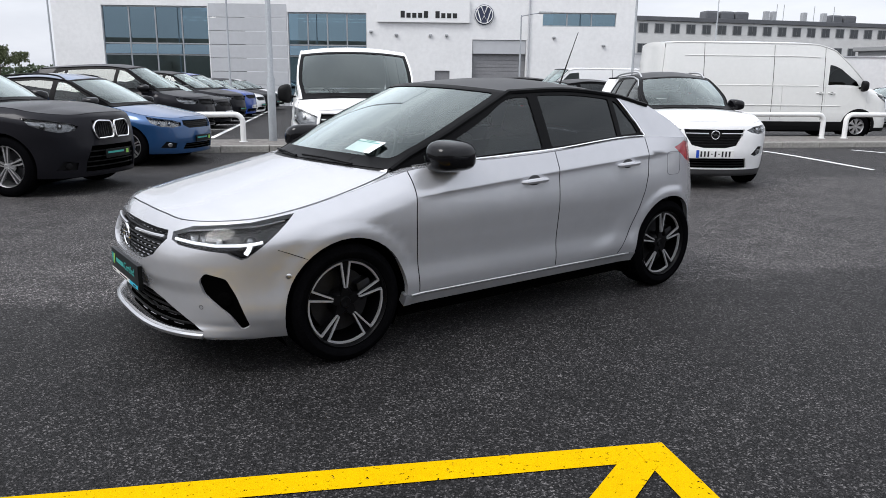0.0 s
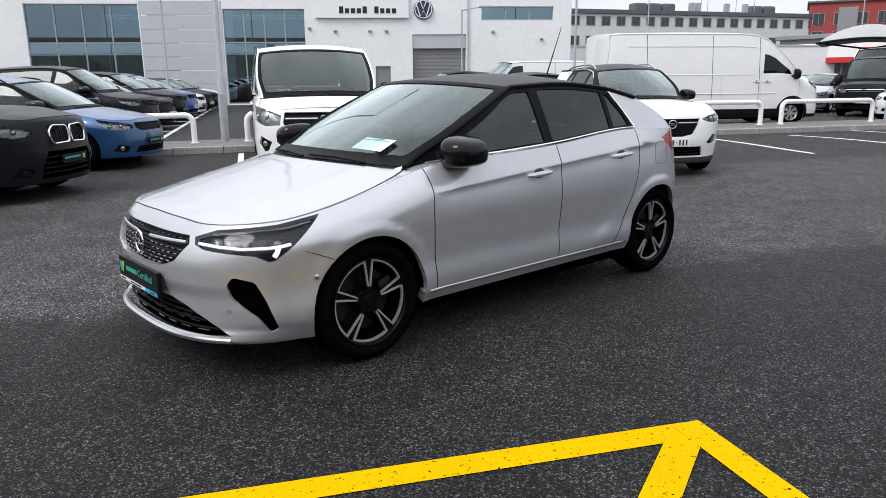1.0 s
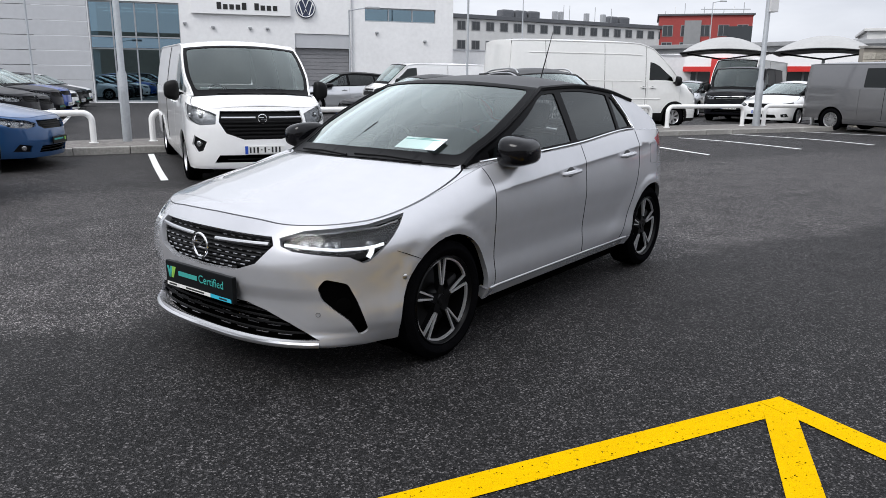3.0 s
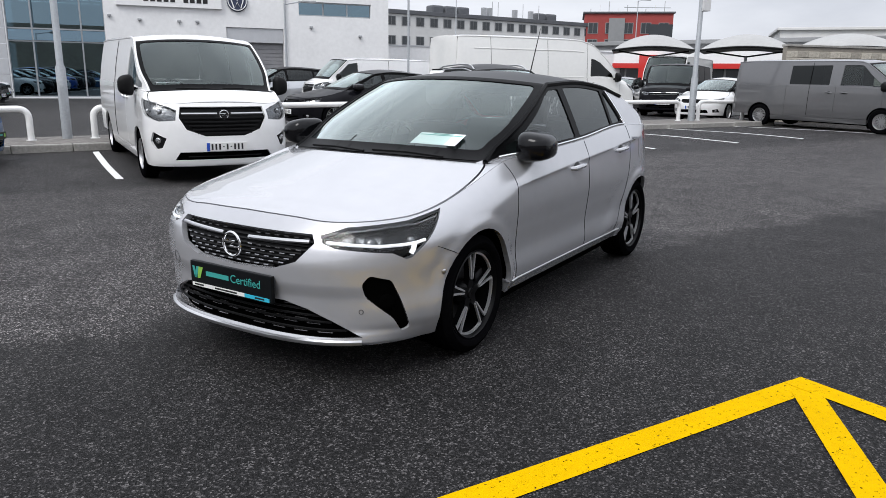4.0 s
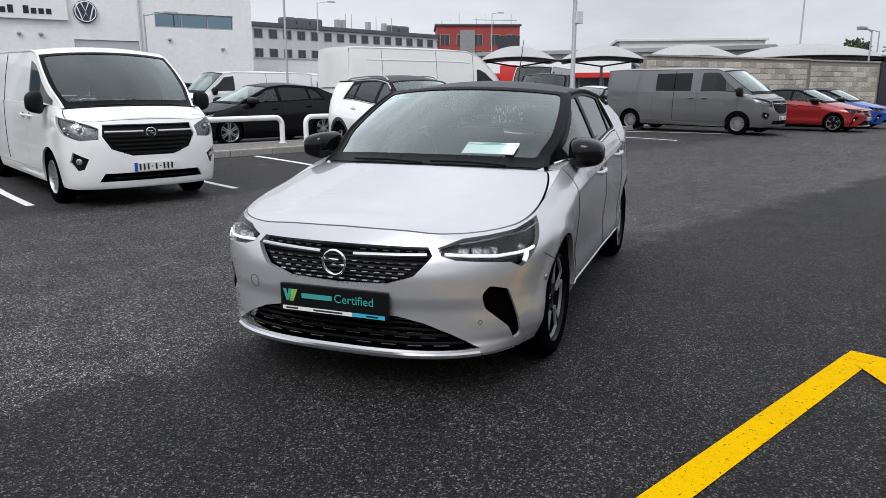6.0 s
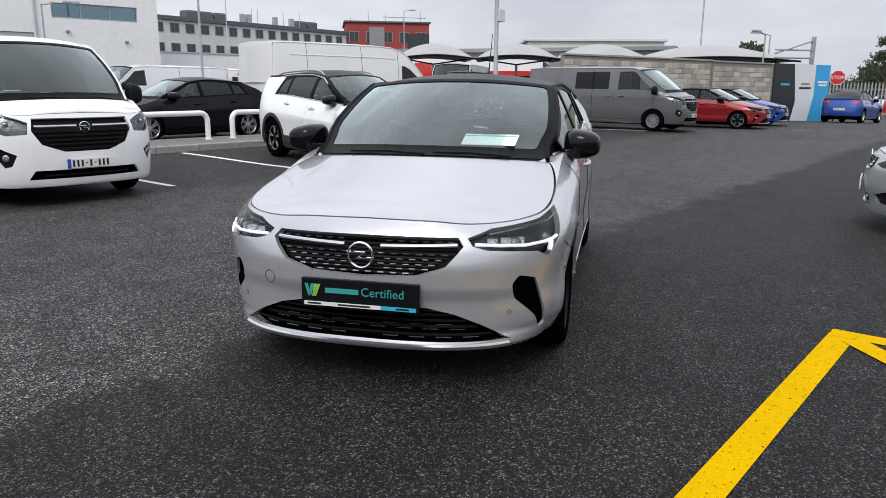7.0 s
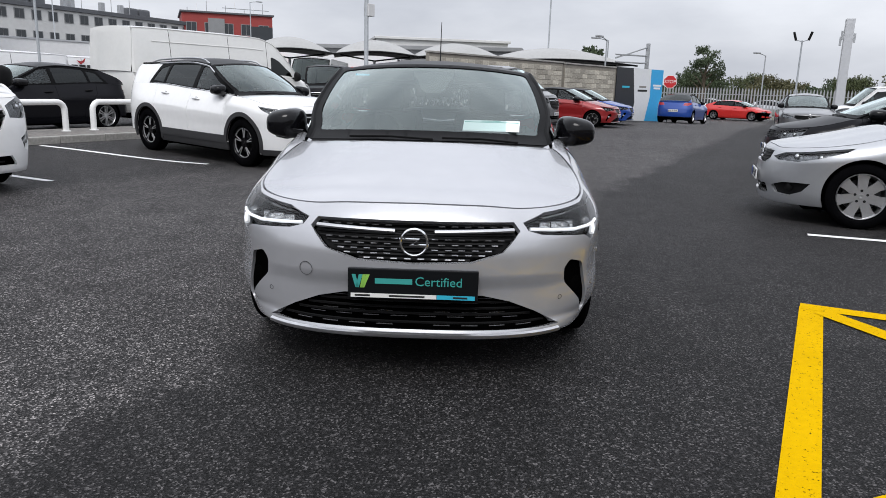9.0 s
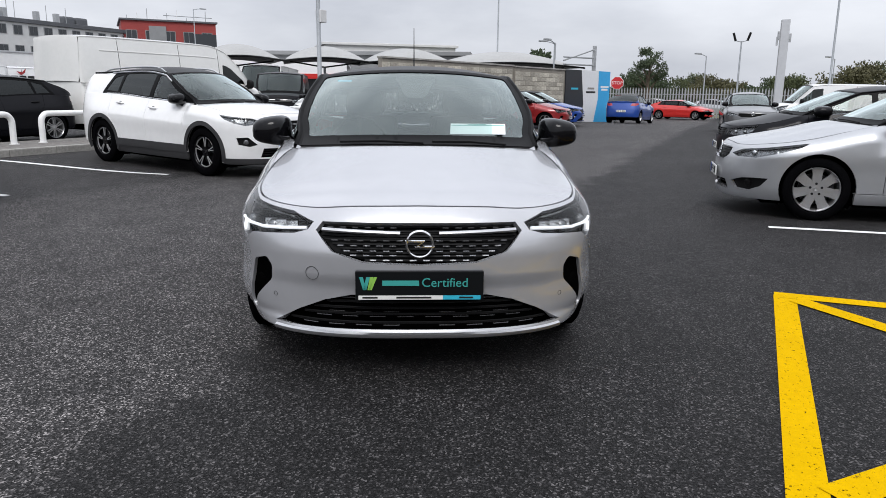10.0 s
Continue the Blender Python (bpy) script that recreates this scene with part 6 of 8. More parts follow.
# white crossover with a black roof
GL = saloon(4.48, 0.905, 1.61, 2.675, 0.92, 0.36, hood=0.95, belt=1.05, rise=0.10, ax=1.32, zoff=0.08, tail_x=4.34, rx=4.02)
gl_car = vehicle("crossover_car", at((3.55, 10.25), -90.0), "white crossover car with black roof and grey lower cladding", "car", GL, WHITE, grid=0.05, **car_kit(GL, 0.95, roof_mat=ROOFBLACK, clad=GREYTRIM, roof_rails=SATIN, trim=(1.4, 3.6), rim_mat=GLOSSBLACK, face_mat=CUTFACE, wheels=(0.235, 0.22, "split", 5), badge=0.77, plate_z=0.515, handles=((2.18, 0.95), (3.1, 1.0)), grille=[(-0.43, 0.845), (0.43, 0.845), (0.40, 0.77), (0.31, 0.63), (0.15, 0.595), (-0.15, 0.595), (-0.31, 0.63), (-0.40, 0.77)], slats=((0.745, -0.37, 0.37, 0.008), (0.71, -0.35, 0.35, 0.008), (0.675, -0.32, 0.32, 0.008), (0.64, -0.29, 0.29, 0.008)), brights=((0.79, -0.40, -0.09, 0.010), (0.79, 0.09, 0.40, 0.010)),
        low=[(-0.50, 0.315), (0.50, 0.315), (0.46, 0.45), (-0.46, 0.45)], low_slats=((0.35, -0.48, 0.48, 0.008), (0.385, -0.47, 0.47, 0.008), (0.42, -0.46, 0.46, 0.008)), fog=[("y", 0.54, 0.50), ("y", 0.66, 0.61), ("y", 0.78, 0.60), ("y", 0.76, 0.50), ("y", 0.64, 0.47)], fog_lamp=LAMPMID,
        hl=[("y", 0.46, 0.835), ("y", 0.60, 0.88), ("x", 0.40, 0.905), ("x", 0.58, 0.925), ("x", 0.46, 0.86), ("x", 0.30, 0.80), ("y", 0.68, 0.775), ("y", 0.54, 0.80)]))
for sd in (-1, 1):        # bright strip over the side windows
    xs = np.linspace(1.95, 3.62, 18)
    pts = GL.G(xs, np.full(18, 0.95))
    part("window_trim", tube(bmesh.new(), [(p[0], sd * (p[1] + 0.006), p[2]) for p in pts], 0.014, 6), SATIN, gl_car, smooth=True)
# dark crossover and blue hatchback beside the aisle
X3 = saloon(4.71, 0.945, 1.67, 2.865, 0.88, 0.365, hood=1.0, belt=1.10, rise=0.06, ax=1.45, zoff=0.08)
x3 = vehicle("crossover_car", at((-4.42, 9.55), -8.0), "dark grey crossover car with twin chrome-ringed grilles", "car", X3, DARKGREY, grid=0.05, **car_kit(X3, 1.0, wheels=(0.25, 0.24, "slim", 5), rim_mat=ALLOY, roof_rails=TRIMBLACK, plate_dark=True, grille=[(-0.36, 0.905), (0.36, 0.905), (0.38, 0.80), (0.33, 0.68), (-0.33, 0.68), (-0.38, 0.80)], slats=(), plate_z=0.49, low=[(-0.52, 0.28), (0.52, 0.28), (0.50, 0.42), (0.42, 0.60), (-0.42, 0.60), (-0.50, 0.42)], low_slats=((0.34, -0.5, 0.5, 0.008), (0.40, -0.48, 0.48, 0.008), (0.46, -0.46, 0.46, 0.008), (0.53, -0.44, 0.44, 0.008)), fog_lamp=TRIMBLACK,
        hl=[("y", 0.56, 0.84), ("y", 0.66, 0.885), ("x", 0.36, 0.925), ("x", 0.62, 0.95), ("x", 0.50, 0.86), ("x", 0.34, 0.80), ("y", 0.76, 0.775), ("y", 0.62, 0.79)]))
for sd in (-1, 1):       # the twin chrome-ringed grilles
    loop = rounded([(0.025, 0.69), (0.03, 0.89), (0.30, 0.905), (0.385, 0.82), (0.33, 0.68)], 0.05, 4)
    pts = [X3.S(np.array([sd * X3.sy(y)]), np.array([z]))[0] + np.array((-0.012, 0, 0)) for y, z in loop + loop[:1]]
    ring = part("grille_ring", tube(bmesh.new(), pts, 0.013, 6, False), CHROME, x3, "chrome grille ring", smooth=True)
    for k in range(7):
        y = 0.06 + k * 0.043
        pts = [X3.S(np.array([sd * X3.sy(y)]), np.array([z]))[0] + np.array((0.006, 0, 0)) for z in (0.715, 0.80, 0.90)]
        part("grille_bar", tube(bmesh.new(), pts, 0.006, 5), GLOSSBLACK, ring)
GO = saloon(4.27, 0.90, 1.48, 2.63, 0.86, 0.315, hood=0.80)
vehicle("estate_car", at((-4.45, 12.85), -8.0), "mid blue estate car with roof rails and a dark dealer plate", "car", GO, BLUE, grid=0.05, **car_kit(GO, 0.80, roof_rails=TRIMBLACK, plate_dark=True))
# silver saloon
IN = saloon(4.84, 0.93, 1.50, 2.737, 0.90, 0.325, hood=0.77, belt=0.98, ax=1.45, rise=0.10)
vehicle("saloon_car", at((4.62, 4.27), 110.0), "silver saloon car with seven-spoke alloy wheels", "car", IN, PALEGREY, grid=0.05, **car_kit(IN, 0.77, wheels=(0.225, 0.22, "broad", 7), badge=0.70, lamp_in=LAMPMID, fog_lamp=TRIMBLACK, hl=[("y", 0.52, 0.655), ("y", 0.66, 0.705), ("x", 0.40, 0.735), ("x", 0.80, 0.790), ("x", 0.72, 0.745), ("x", 0.46, 0.665), ("x", 0.30, 0.625), ("y", 0.62, 0.625)], fog=[("y", 0.56, 0.36), ("y", 0.70, 0.405), ("x", 0.30, 0.415), ("x", 0.43, 0.415), ("x", 0.36, 0.33), ("x", 0.24, 0.275), ("y", 0.62, 0.285)], brights=((0.72, -0.40, -0.06, 0.009), (0.72, 0.06, 0.40, 0.009))))

# black hatchback and pale crossover behind the rail
BH = saloon(4.28, 0.90, 1.46, 2.63, 0.86, 0.318, hood=0.78)
vehicle("hatchback_car", at((0.62, 18.45), 193.0), "black five-door hatchback with silver alloy wheels behind the rail", "car", BH, BLACKPAINT, grid=0.08, **car_kit(BH, 0.78, wheels=(0.225, 0.21, "slim", 6)))
ID = saloon(4.58, 0.925, 1.62, 2.77, 0.88, 0.36, hood=0.92, belt=1.02, ax=1.2, zoff=0.06)
vehicle("crossover_car", at((-0.2, 29.4), 189.0), "pale grey electric crossover with black roof in the yard", "car", ID, PALEGREY, grid=0.1, **car_kit(ID, 0.92, roof_mat=ROOFBLACK, wheels=(0.25, 0.22, "wide", 5)))
# row of parked cars along the aisle
ROWCARS = [("people_carrier", "dark grey people carrier parked in a row", DARKGREY, dict(L=4.8, H=1.70, wb=2.87, hood=0.92, belt=1.05, ax=1.05, wr=0.335, zoff=0.06)), ("saloon_car", "dark saloon car parked in a row", BLACKPAINT, dict(L=4.5, H=1.45)),
           ("crossover_car", "dark grey crossover parked in a row", DARKGREY, dict(L=4.5, H=1.62, hood=0.92, belt=1.03, wr=0.35, zoff=0.06)), ("crossover_car", "bright blue small crossover with round headlights", BRIGHTBLUE, dict(L=4.27, H=1.60, hood=0.92, belt=1.03, wr=0.34, zoff=0.06)),
           ("hatchback_car", "white hatchback parked in a row", WHITE, dict(L=4.0, H=1.46)), ("hatchback_car", "black hatchback parked in a row", BLACKPAINT, dict(L=4.1, H=1.46)), ("hatchback_car", "dark grey hatchback parked in a row", DARKGREY, dict(L=4.1, H=1.46)), ("saloon_car", "white saloon parked in a row", WHITE, dict(L=4.5, H=1.45))]
for k, (nm, lab, pt, dims) in enumerate(ROWCARS):
    y = 18.6 + k * 2.5
    bd = saloon(**dims)
    vehicle(nm, at((-6.0 - (y - 17.0) * 0.13, y), -4.0), lab, "car", bd, pt, group="row of parked cars", grid=0.1, **car_kit(bd, dims.get("hood", 0.80), plate_dark=k % 2 == 0))
# vans in the yard
V2 = van_body(5.0, 0.978, 1.97, 3.098, 0.93, 0.325)
w1 = vehicle("panel_van", at((2.6, 27.7), 190.0), "white liveried van seen over a dark hatchback", "van", V2, WHITE, grid=0.12, **van_kit(V2, 1.05, frame_mat=WHITE))
w2 = vehicle("panel_van", at((5.9, 30.2), 186.0), "white delivery van with dark bars and a red leaf mark", "van", V2, WHITE, grid=0.12, **van_kit(V2, 1.05, frame_mat=WHITE))
for i, (x, r) in enumerate(((2.75, 0.10), (3.0, 0.14), (3.2, 0.09), (3.5, 0.12))):
    bm = prism(bmesh.new(), [(x + r * math.cos(a), 1.62 + r * math.sin(a)) for a in np.linspace(0, 2 * math.pi, 13)[:-1]], 0.955, 0.965)
    part("livery_dot", bm, (CYANINK, LIMEINK, TAILRED, CYANINK)[i], w1)
for i in range(3):
    part("livery_bar", boxed(2.55 + i * 0.30, 2.78 + i * 0.30, -0.968, -0.955, 1.38, 1.62), INK, w2)
part("leaf_mark", prism(bmesh.new(), [(2.9, 1.64), (2.75, 1.78), (2.95, 1.74), (3.1, 1.88), (3.05, 1.72)], -0.966, -0.956), TAILRED, w2)
T5 = van_body(4.9, 0.95, 1.95, 3.0, 0.9, 0.33, hood=1.0, belt=1.12, ax=0.75)
vehicle("panel_van", at((14.6, 22.6), 222.0), "black panel van with a chrome-edged grille", "van", T5, BLACKPAINT, grid=0.1, **van_kit(T5, 1.0, frame_mat=BLACKPAINT, grille=[(-0.5, 0.90), (0.5, 0.90), (0.5, 0.76), (-0.5, 0.76)], slats=((0.87, -0.48, 0.48, 0.01), (0.80, -0.48, 0.48, 0.01)), slat_mat=SATIN, hl=[("y", 0.55, 0.90), ("y", 0.70, 0.91), ("x", 0.30, 0.93), ("x", 0.24, 0.80), ("y", 0.66, 0.76), ("y", 0.55, 0.77)]))
WG = saloon(4.26, 0.90, 1.45, 2.63, 0.86, 0.315, hood=0.76)
vehicle("hatchback_car", at((14.1, 20.3), 208.0), "white hatchback with black grilles behind the post", "car", WG, WHITE, grid=0.08, **car_kit(WG, 0.76))
vehicle("saloon_car", at((14.4, 26.0), 222.0), "silver saloon car in the yard", "car", WG, PALEGREY, grid=0.12, **car_kit(WG, 0.76))
HV = van_body(5.9, 1.0, 2.5, 3.6, 1.0, 0.34, hood=1.15, belt=1.3, ax=0.85, tumble=(0.04, 0.05))
vehicle("panel_van", at((17.8, 27.6), 215.0), "high-roofed white van in the yard", "van", HV, VANWHITE, grid=0.14, **van_kit(HV, 1.15, frame_mat=VANWHITE))
# cars by the block wall and the gate
vehicle("hatchback_car", at((21.55, 14.0), -75.0), "red hatchback with black roof parked by a block wall", "car", HERO, RED, grid=0.1, plate_z=0.44, wheels=(0.228, 0.205, "split", 5), rim_mat=RIMBLACK, face_mat=CUTFACE, **HERO_KIT)
vehicle("hatchback_car", at((24.4, 14.75), -75.0), "bright blue hatchback with black roof by a block wall", "car", HERO, BRIGHTBLUE, grid=0.12, plate_z=0.44, wheels=(0.228, 0.205, "split", 5), rim_mat=RIMBLACK, face_mat=CUTFACE, **HERO_KIT)
MK = saloon(4.15, 0.895, 1.54, 2.56, 0.85, 0.335, hood=0.90, belt=1.0, zoff=0.04)
vehicle("crossover_car", at((36.3, 16.6), 6.0), "bright blue crossover seen from behind, by a hoarding", "car", MK, BRIGHTBLUE, grid=0.1, **car_kit(MK, 0.90, rear_plate=0.62, roof_mat=ROOFBLACK))
RS = saloon(4.6, 0.92, 1.41, 2.72, 0.93, 0.325, hood=0.76, rx=3.55, tail_x=4.30)
vehicle("saloon_car", at((49.4, 16.0), -95.0), "bright red saloon car by the fence", "car", RS, BRIGHTRED, grid=0.12, **car_kit(RS, 0.78, wheels=(0.225, 0.22, "slim", 5)))
vehicle("hatchback_car", at((22.2, 7.6), 197.0), "metallic grey hatchback facing the aisle", "car", BH, GREY, grid=0.1, **car_kit(BH, 0.78, badge=0.70))
BE = saloon(4.75, 0.92, 1.46, 2.83, 0.93, 0.335, hood=0.79, belt=0.97, rx=4.0, tail_x=4.5)
vehicle("estate_car", at((9.4, 5.5), 110.0), "black estate car with chrome window trim", "car", BE, BLACKPAINT, grid=0.06, **car_kit(BE, 0.79, trim=(1.4, 3.8)))
vehicle("panel_van", at((30.0, 8.6), 112.0), "small white van behind parked cars", "van", T5, WHITE, grid=0.14, **van_kit(T5, 1.0, frame_mat=WHITE))
vehicle("hatchback_car", at((60.5, 21.5), -97.0), "white hatchback behind the fence", "car", WG, WHITE, grid=0.14, **car_kit(WG, 0.76))
vehicle("hatchback_car", at((62.5, 17.0), -97.0), "silver hatchback behind the palisade fence", "car", WG, PALEGREY, grid=0.14, **car_kit(WG, 0.76))
vehicle("crossover_car", at((63.0, 27.8), -97.0), "grey crossover behind the palisade fence", "car", MK, GREY, grid=0.14, **car_kit(MK, 0.90))


# ---- fittings of the silver hatchback ----
def hero_fittings(car, b):
    kids = {o.name.split(".")[0]: o for o in car.children}
    gr = kids["grille"]
    # dashes of the grille mesh and the bright twin bar
    dash = mat("grille_dash", (0.32, 0.32, 0.33), 0.25, 0.9)
    for i, z in enumerate((0.683, 0.628, 0.605, 0.582, 0.560, 0.538)):
        half = {0: 0.42, 1: 0.42, 2: 0.395, 3: 0.37, 4: 0.33, 5: 0.25}[i]
        n = int(half / 0.032)
        for k in range(-n, n + 1):
            y = (k + 0.5 * (i % 2)) * 0.058
            if abs(y) < half and abs(y) > (0.085 if z > 0.545 else 0):
                p = ring_path(b, y - 0.014, y + 0.014, z, -0.022, 2) if (y - 0.014) * (y + 0.014) > 0 else None
                if p:
                    part("mesh_dash", tube(bmesh.new(), p, 0.0031, 5), dash, gr)
    bm = bmesh.new()
    for i in range(9):        # dark lattice behind the dashes
        z = 0.535 + i * 0.0195
        half = min(0.44, 0.24 + (z - 0.535) * 1.9)
        tube(bm, ring_path(b, -half, half, z, -0.032, 24), 0.006, 4)
    part("lattice", bm, TRIMBLACK, gr)
    for sd in (-1, 1):
        part("bright_bar", tube(bmesh.new(), ring_path(b, sd * 0.085, sd * 0.435, lambda y: 0.652 + 0.012 * abs(y) / 0.4, -0.004, 16), 0.0095, 8), SATIN, gr, smooth=True)
    lg = kids["lower_grille"]        # short strokes of the lower mesh
    for i, z in enumerate((0.256, 0.277, 0.298, 0.319, 0.340, 0.361)):
        half = 0.56 - 1.45 * (z - 0.25)
        for k in range(-5, 6):
            y = (k + 0.5 * (i % 2)) * 0.125
            if abs(y) + 0.04 < half and abs(y) > 0.045:
                part("mesh_dash", tube(bmesh.new(), ring_path(b, y - 0.036, y + 0.036, z, -0.024, 4), 0.0022, 5), dash, lg)
    for sd in (-1, 1):        # bright edge up behind the last side window
        pts = b.G(np.array([3.135, 3.150, 3.138, 3.095, 3.045, 2.985]), np.array([0.015, 0.05, 0.13, 0.40, 0.65, 0.91]))
        part("window_trim", tube(bmesh.new(), [(p[0], sd * (p[1] + 0.004), p[2]) for p in pts], 0.008, 6), CHROME, car, smooth=True)
    # dealer plate
    P = b.S(np.array([0.0]), np.array([0.435]))[0]
    x = P[0] - 0.022
    pl = part("dealer_plate", boxed(x - 0.010, x + 0.012, -0.275, 0.275, 0.372, 0.500, 0.004), BOARDBLACK, car, "black dealer plate with teal and white print")
    fx = x - 0.0125
    face = lambda y, z: Matrix.Translation((fx, y, z)) @ Matrix(((0, 0, -1, 0), (-1, 0, 0, 0), (0, 1, 0, 0), (0, 0, 0, 1)))
    # the first word is a maker's name: a plain bar; the second can be read
    part("name_bar", boxed(fx - 0.0006, fx + 0.0006, 0.003, 0.160, 0.437, 0.460), GREENINK, pl)
    written("Certified", 0.056, GREENINK, pl, face(-0.108, 0.449))
    bm = bmesh.new()
    for y0, y1 in ((0.252, 0.236), (0.222, 0.236)):
        prism(bm, [(-y0 - 0.006, 0.475), (-y0 + 0.010, 0.475), (-y1 + 0.008, 0.418), (-y1 - 0.006, 0.418)], 0, 0.0012, Matrix(((0, 1, 0, fx), (-1, 0, 0, 0), (0, 0, 1, 0), (0, 0, 0, 1))))
    part("mark", bm, GREENINK, pl)
    bm = bmesh.new()
    for y0, y1 in ((0.206, 0.217), (0.190, 0.213)):
        prism(bm, [(-y0 - 0.006, 0.475), (-y0 + 0.008, 0.475), (-y1 + 0.008, 0.418), (-y1 - 0.006, 0.418)], 0, 0.0012, Matrix(((0, 1, 0, fx), (-1, 0, 0, 0), (0, 0, 1, 0), (0, 0, 0, 1))))
    part("mark", bm, LIMEINK, pl)
    part("white_strip", boxed(fx - 0.0008, fx + 0.0006, -0.10, 0.262, 0.376, 0.394), PLATEWHITE, pl)
    part("cyan_strip", boxed(fx - 0.0008, fx + 0.0006, -0.262, -0.101, 0.376, 0.394), CYANINK, pl)
    for y0, y1 in ((0.18, 0.245), (-0.05, 0.10), (-0.23, -0.17)):
        part("print_bar", boxed(fx - 0.0016, fx - 0.0009, y0, y1, 0.381, 0.389), INK, pl)
    # sensors, towing cap, panel joints, fuel flap
    for y, z, r in ((0.66, 0.355, 0.010), (-0.66, 0.355, 0.010), (0.47, 0.475, 0.030)):
        s = float(np.sign(y) * b.sy(abs(y)))
        Q, N = surface(b.S, np.array([s]), np.array([z]), b.centre)
        rot = Vector((0, 0, 1)).rotation_difference(Vector(N[0])).to_matrix().to_4x4()
        bm = bmesh.new()
        tube(bm, [Matrix.Translation(Q[0] + N[0] * 0.0006) @ rot @ Vector((r * math.cos(a), r * math.sin(a), 0)) for a in np.linspace(0, 2 * math.pi, 21)], 0.0012, 4, False)
        part("sensor" if r < 0.02 else "towing_cap", bm, GREYTRIM, car)
    for sd in (-1, 1):
        s = sd * float(b.sx(0.52))
        Q, N = surface(b.S, np.array([s]), np.array([0.50]), b.centre)
        bm = revolve(bmesh.new(), [(0.003, 0.0005), (0.003, 0.009), (0.0, 0.013)], 14, "z")
        bmesh.ops.transform(bm, matrix=Matrix.Translation(Q[0]) @ Vector((0, 0, 1)).rotation_difference(Vector(N[0])).to_matrix().to_4x4(), verts=bm.verts)
        part("sensor", bm, SATIN, car, smooth=True)
        pts = [(0.475, 0.63), (0.52, 0.612), (0.585, 0.585), (0.635, 0.562)]
        Q = [b.S(np.array([sd * b.sx(px)]), np.array([pz]))[0] for px, pz in pts]
        part("panel_joint", tube(bmesh.new(), Q, 0.0016, 4), DARKVOID, car)
    loop = rounded([(3.33, 0.80), (3.47, 0.80), (3.48, 0.955), (3.33, 0.955)], 0.035, 5)
    Q = [b.S(np.array([-b.sx(px)]), np.array([pz]))[0] for px, pz in loop + loop[:1]]
    part("fuel_flap", tube(bmesh.new(), Q, 0.0014, 4, False), GREYTRIM, car, "flush fuel flap outline")
    for sd in (-1, 1):        # bright edge of the sill
        xs = np.linspace(1.21, 2.98, 20)
        Q = b.S(sd * b.sx(xs), np.full(20, 0.292))
        part("sill_edge", tube(bmesh.new(), [tuple(q) for q in Q], 0.006, 5), SATIN, car, smooth=True)
    # running lights
    lamps = [o for o in car.children if o.name.startswith("headlight")]
    for k, ob in enumerate(lamps):
        for pts, r in (([("y", 0.51, 0.664), ("y", 0.62, 0.657), ("y", 0.72, 0.651), ("x", 0.30, 0.655), ("x", 0.36, 0.660), ("x", 0.40, 0.668)], 0.0075), ([("x", 0.345, 0.655), ("x", 0.338, 0.635), ("x", 0.325, 0.615)], 0.012)):
            q = loops_s(b, pts)
            Q = np.array([b.S(np.array([v[0]]), np.array([v[1]]))[0] for v in q]) * np.array((1, 1 if k == 0 else -1, 1)) + np.array((0.012, 0, 0))
            part("running_light", tube(bmesh.new(), [tuple(p) for p in Q], r, 8), DRL, ob, smooth=True)
    for k, ob in enumerate(lamps):
        Q = [b.S(np.array([q[0]]), np.array([q[1]]))[0] * np.array((1, 1 if k == 0 else -1, 1)) + np.array((0.006, 0, 0)) for q in loops_s(b, [("y", 0.58, 0.705), ("y", 0.70, 0.718), ("x", 0.40, 0.735), ("x", 0.52, 0.755)])]
        part("upper_strip", tube(bmesh.new(), Q, 0.004, 5), LAMPMID, ob)
        bm = bmesh.new()
        for q in (0.60, 0.66, 0.72):
            Q, N = surface(b.S, np.array([b.sy(q)]), np.array([0.685]), b.centre)
            p = (Q - N * 0.03)[0] * np.array((1, 1 if k == 0 else -1, 1))
            box(bm, p[0] - 0.012, p[0] + 0.02, p[1] - 0.024, p[1] + 0.024, p[2] - 0.018, p[2] + 0.018, 0.006)
        part("reflector_cell", bm, LAMPBRIGHT, ob, smooth=True)
    # dark shut lines round the doors
    for e in HERO_KIT["doors"]:
        pts = e if isinstance(e, list) else [(e, 1.1), (e, b.zs)]
        zz = np.linspace(b.zs + 0.004, float(b.belt(pts[0][0])) - 0.012, 26)
        xx = np.interp(zz, [p[1] for p in pts][::-1], [p[0] for p in pts][::-1])
        for sd in (-1, 1):
            Q = b.S(sd * b.sx(xx), zz)
            part("shut_line", tube(bmesh.new(), [tuple(q) for q in Q], 0.0022, 5), DARKVOID, car)
    # camera pod and mirror behind the windscreen
    p = b.windscreen(np.array([0.88]), np.array([0.0]))[0]
    bm = bmesh.new()
    prism(bm, [(-0.13, 0.06), (0.13, 0.06), (0.075, -0.075), (0.045, -0.10), (-0.045, -0.10), (-0.075, -0.075)], -0.01, 0.05, Matrix.Translation((p[0] + 0.075, 0, p[2] - 0.055)) @ pose(0, 0, 0, 0, 33, 0) @ Matrix(((0, 1, 0, 0), (1, 0, 0, 0), (0, 0, 1, 0), (0, 0, 0, 1))))
    part("camera_pod", bm, GLOSSBLACK, car)
    part("rear_view_mirror", boxed(p[0] + 0.16, p[0] + 0.19, -0.12, 0.12, p[2] - 0.16, p[2] - 0.095, 0.012), TRIMBLACK, car)
    # price sheet on the dashboard, stickers at the top of the screen
    q = b.windscreen(np.array([0.20]), np.array([-0.52]))[0]
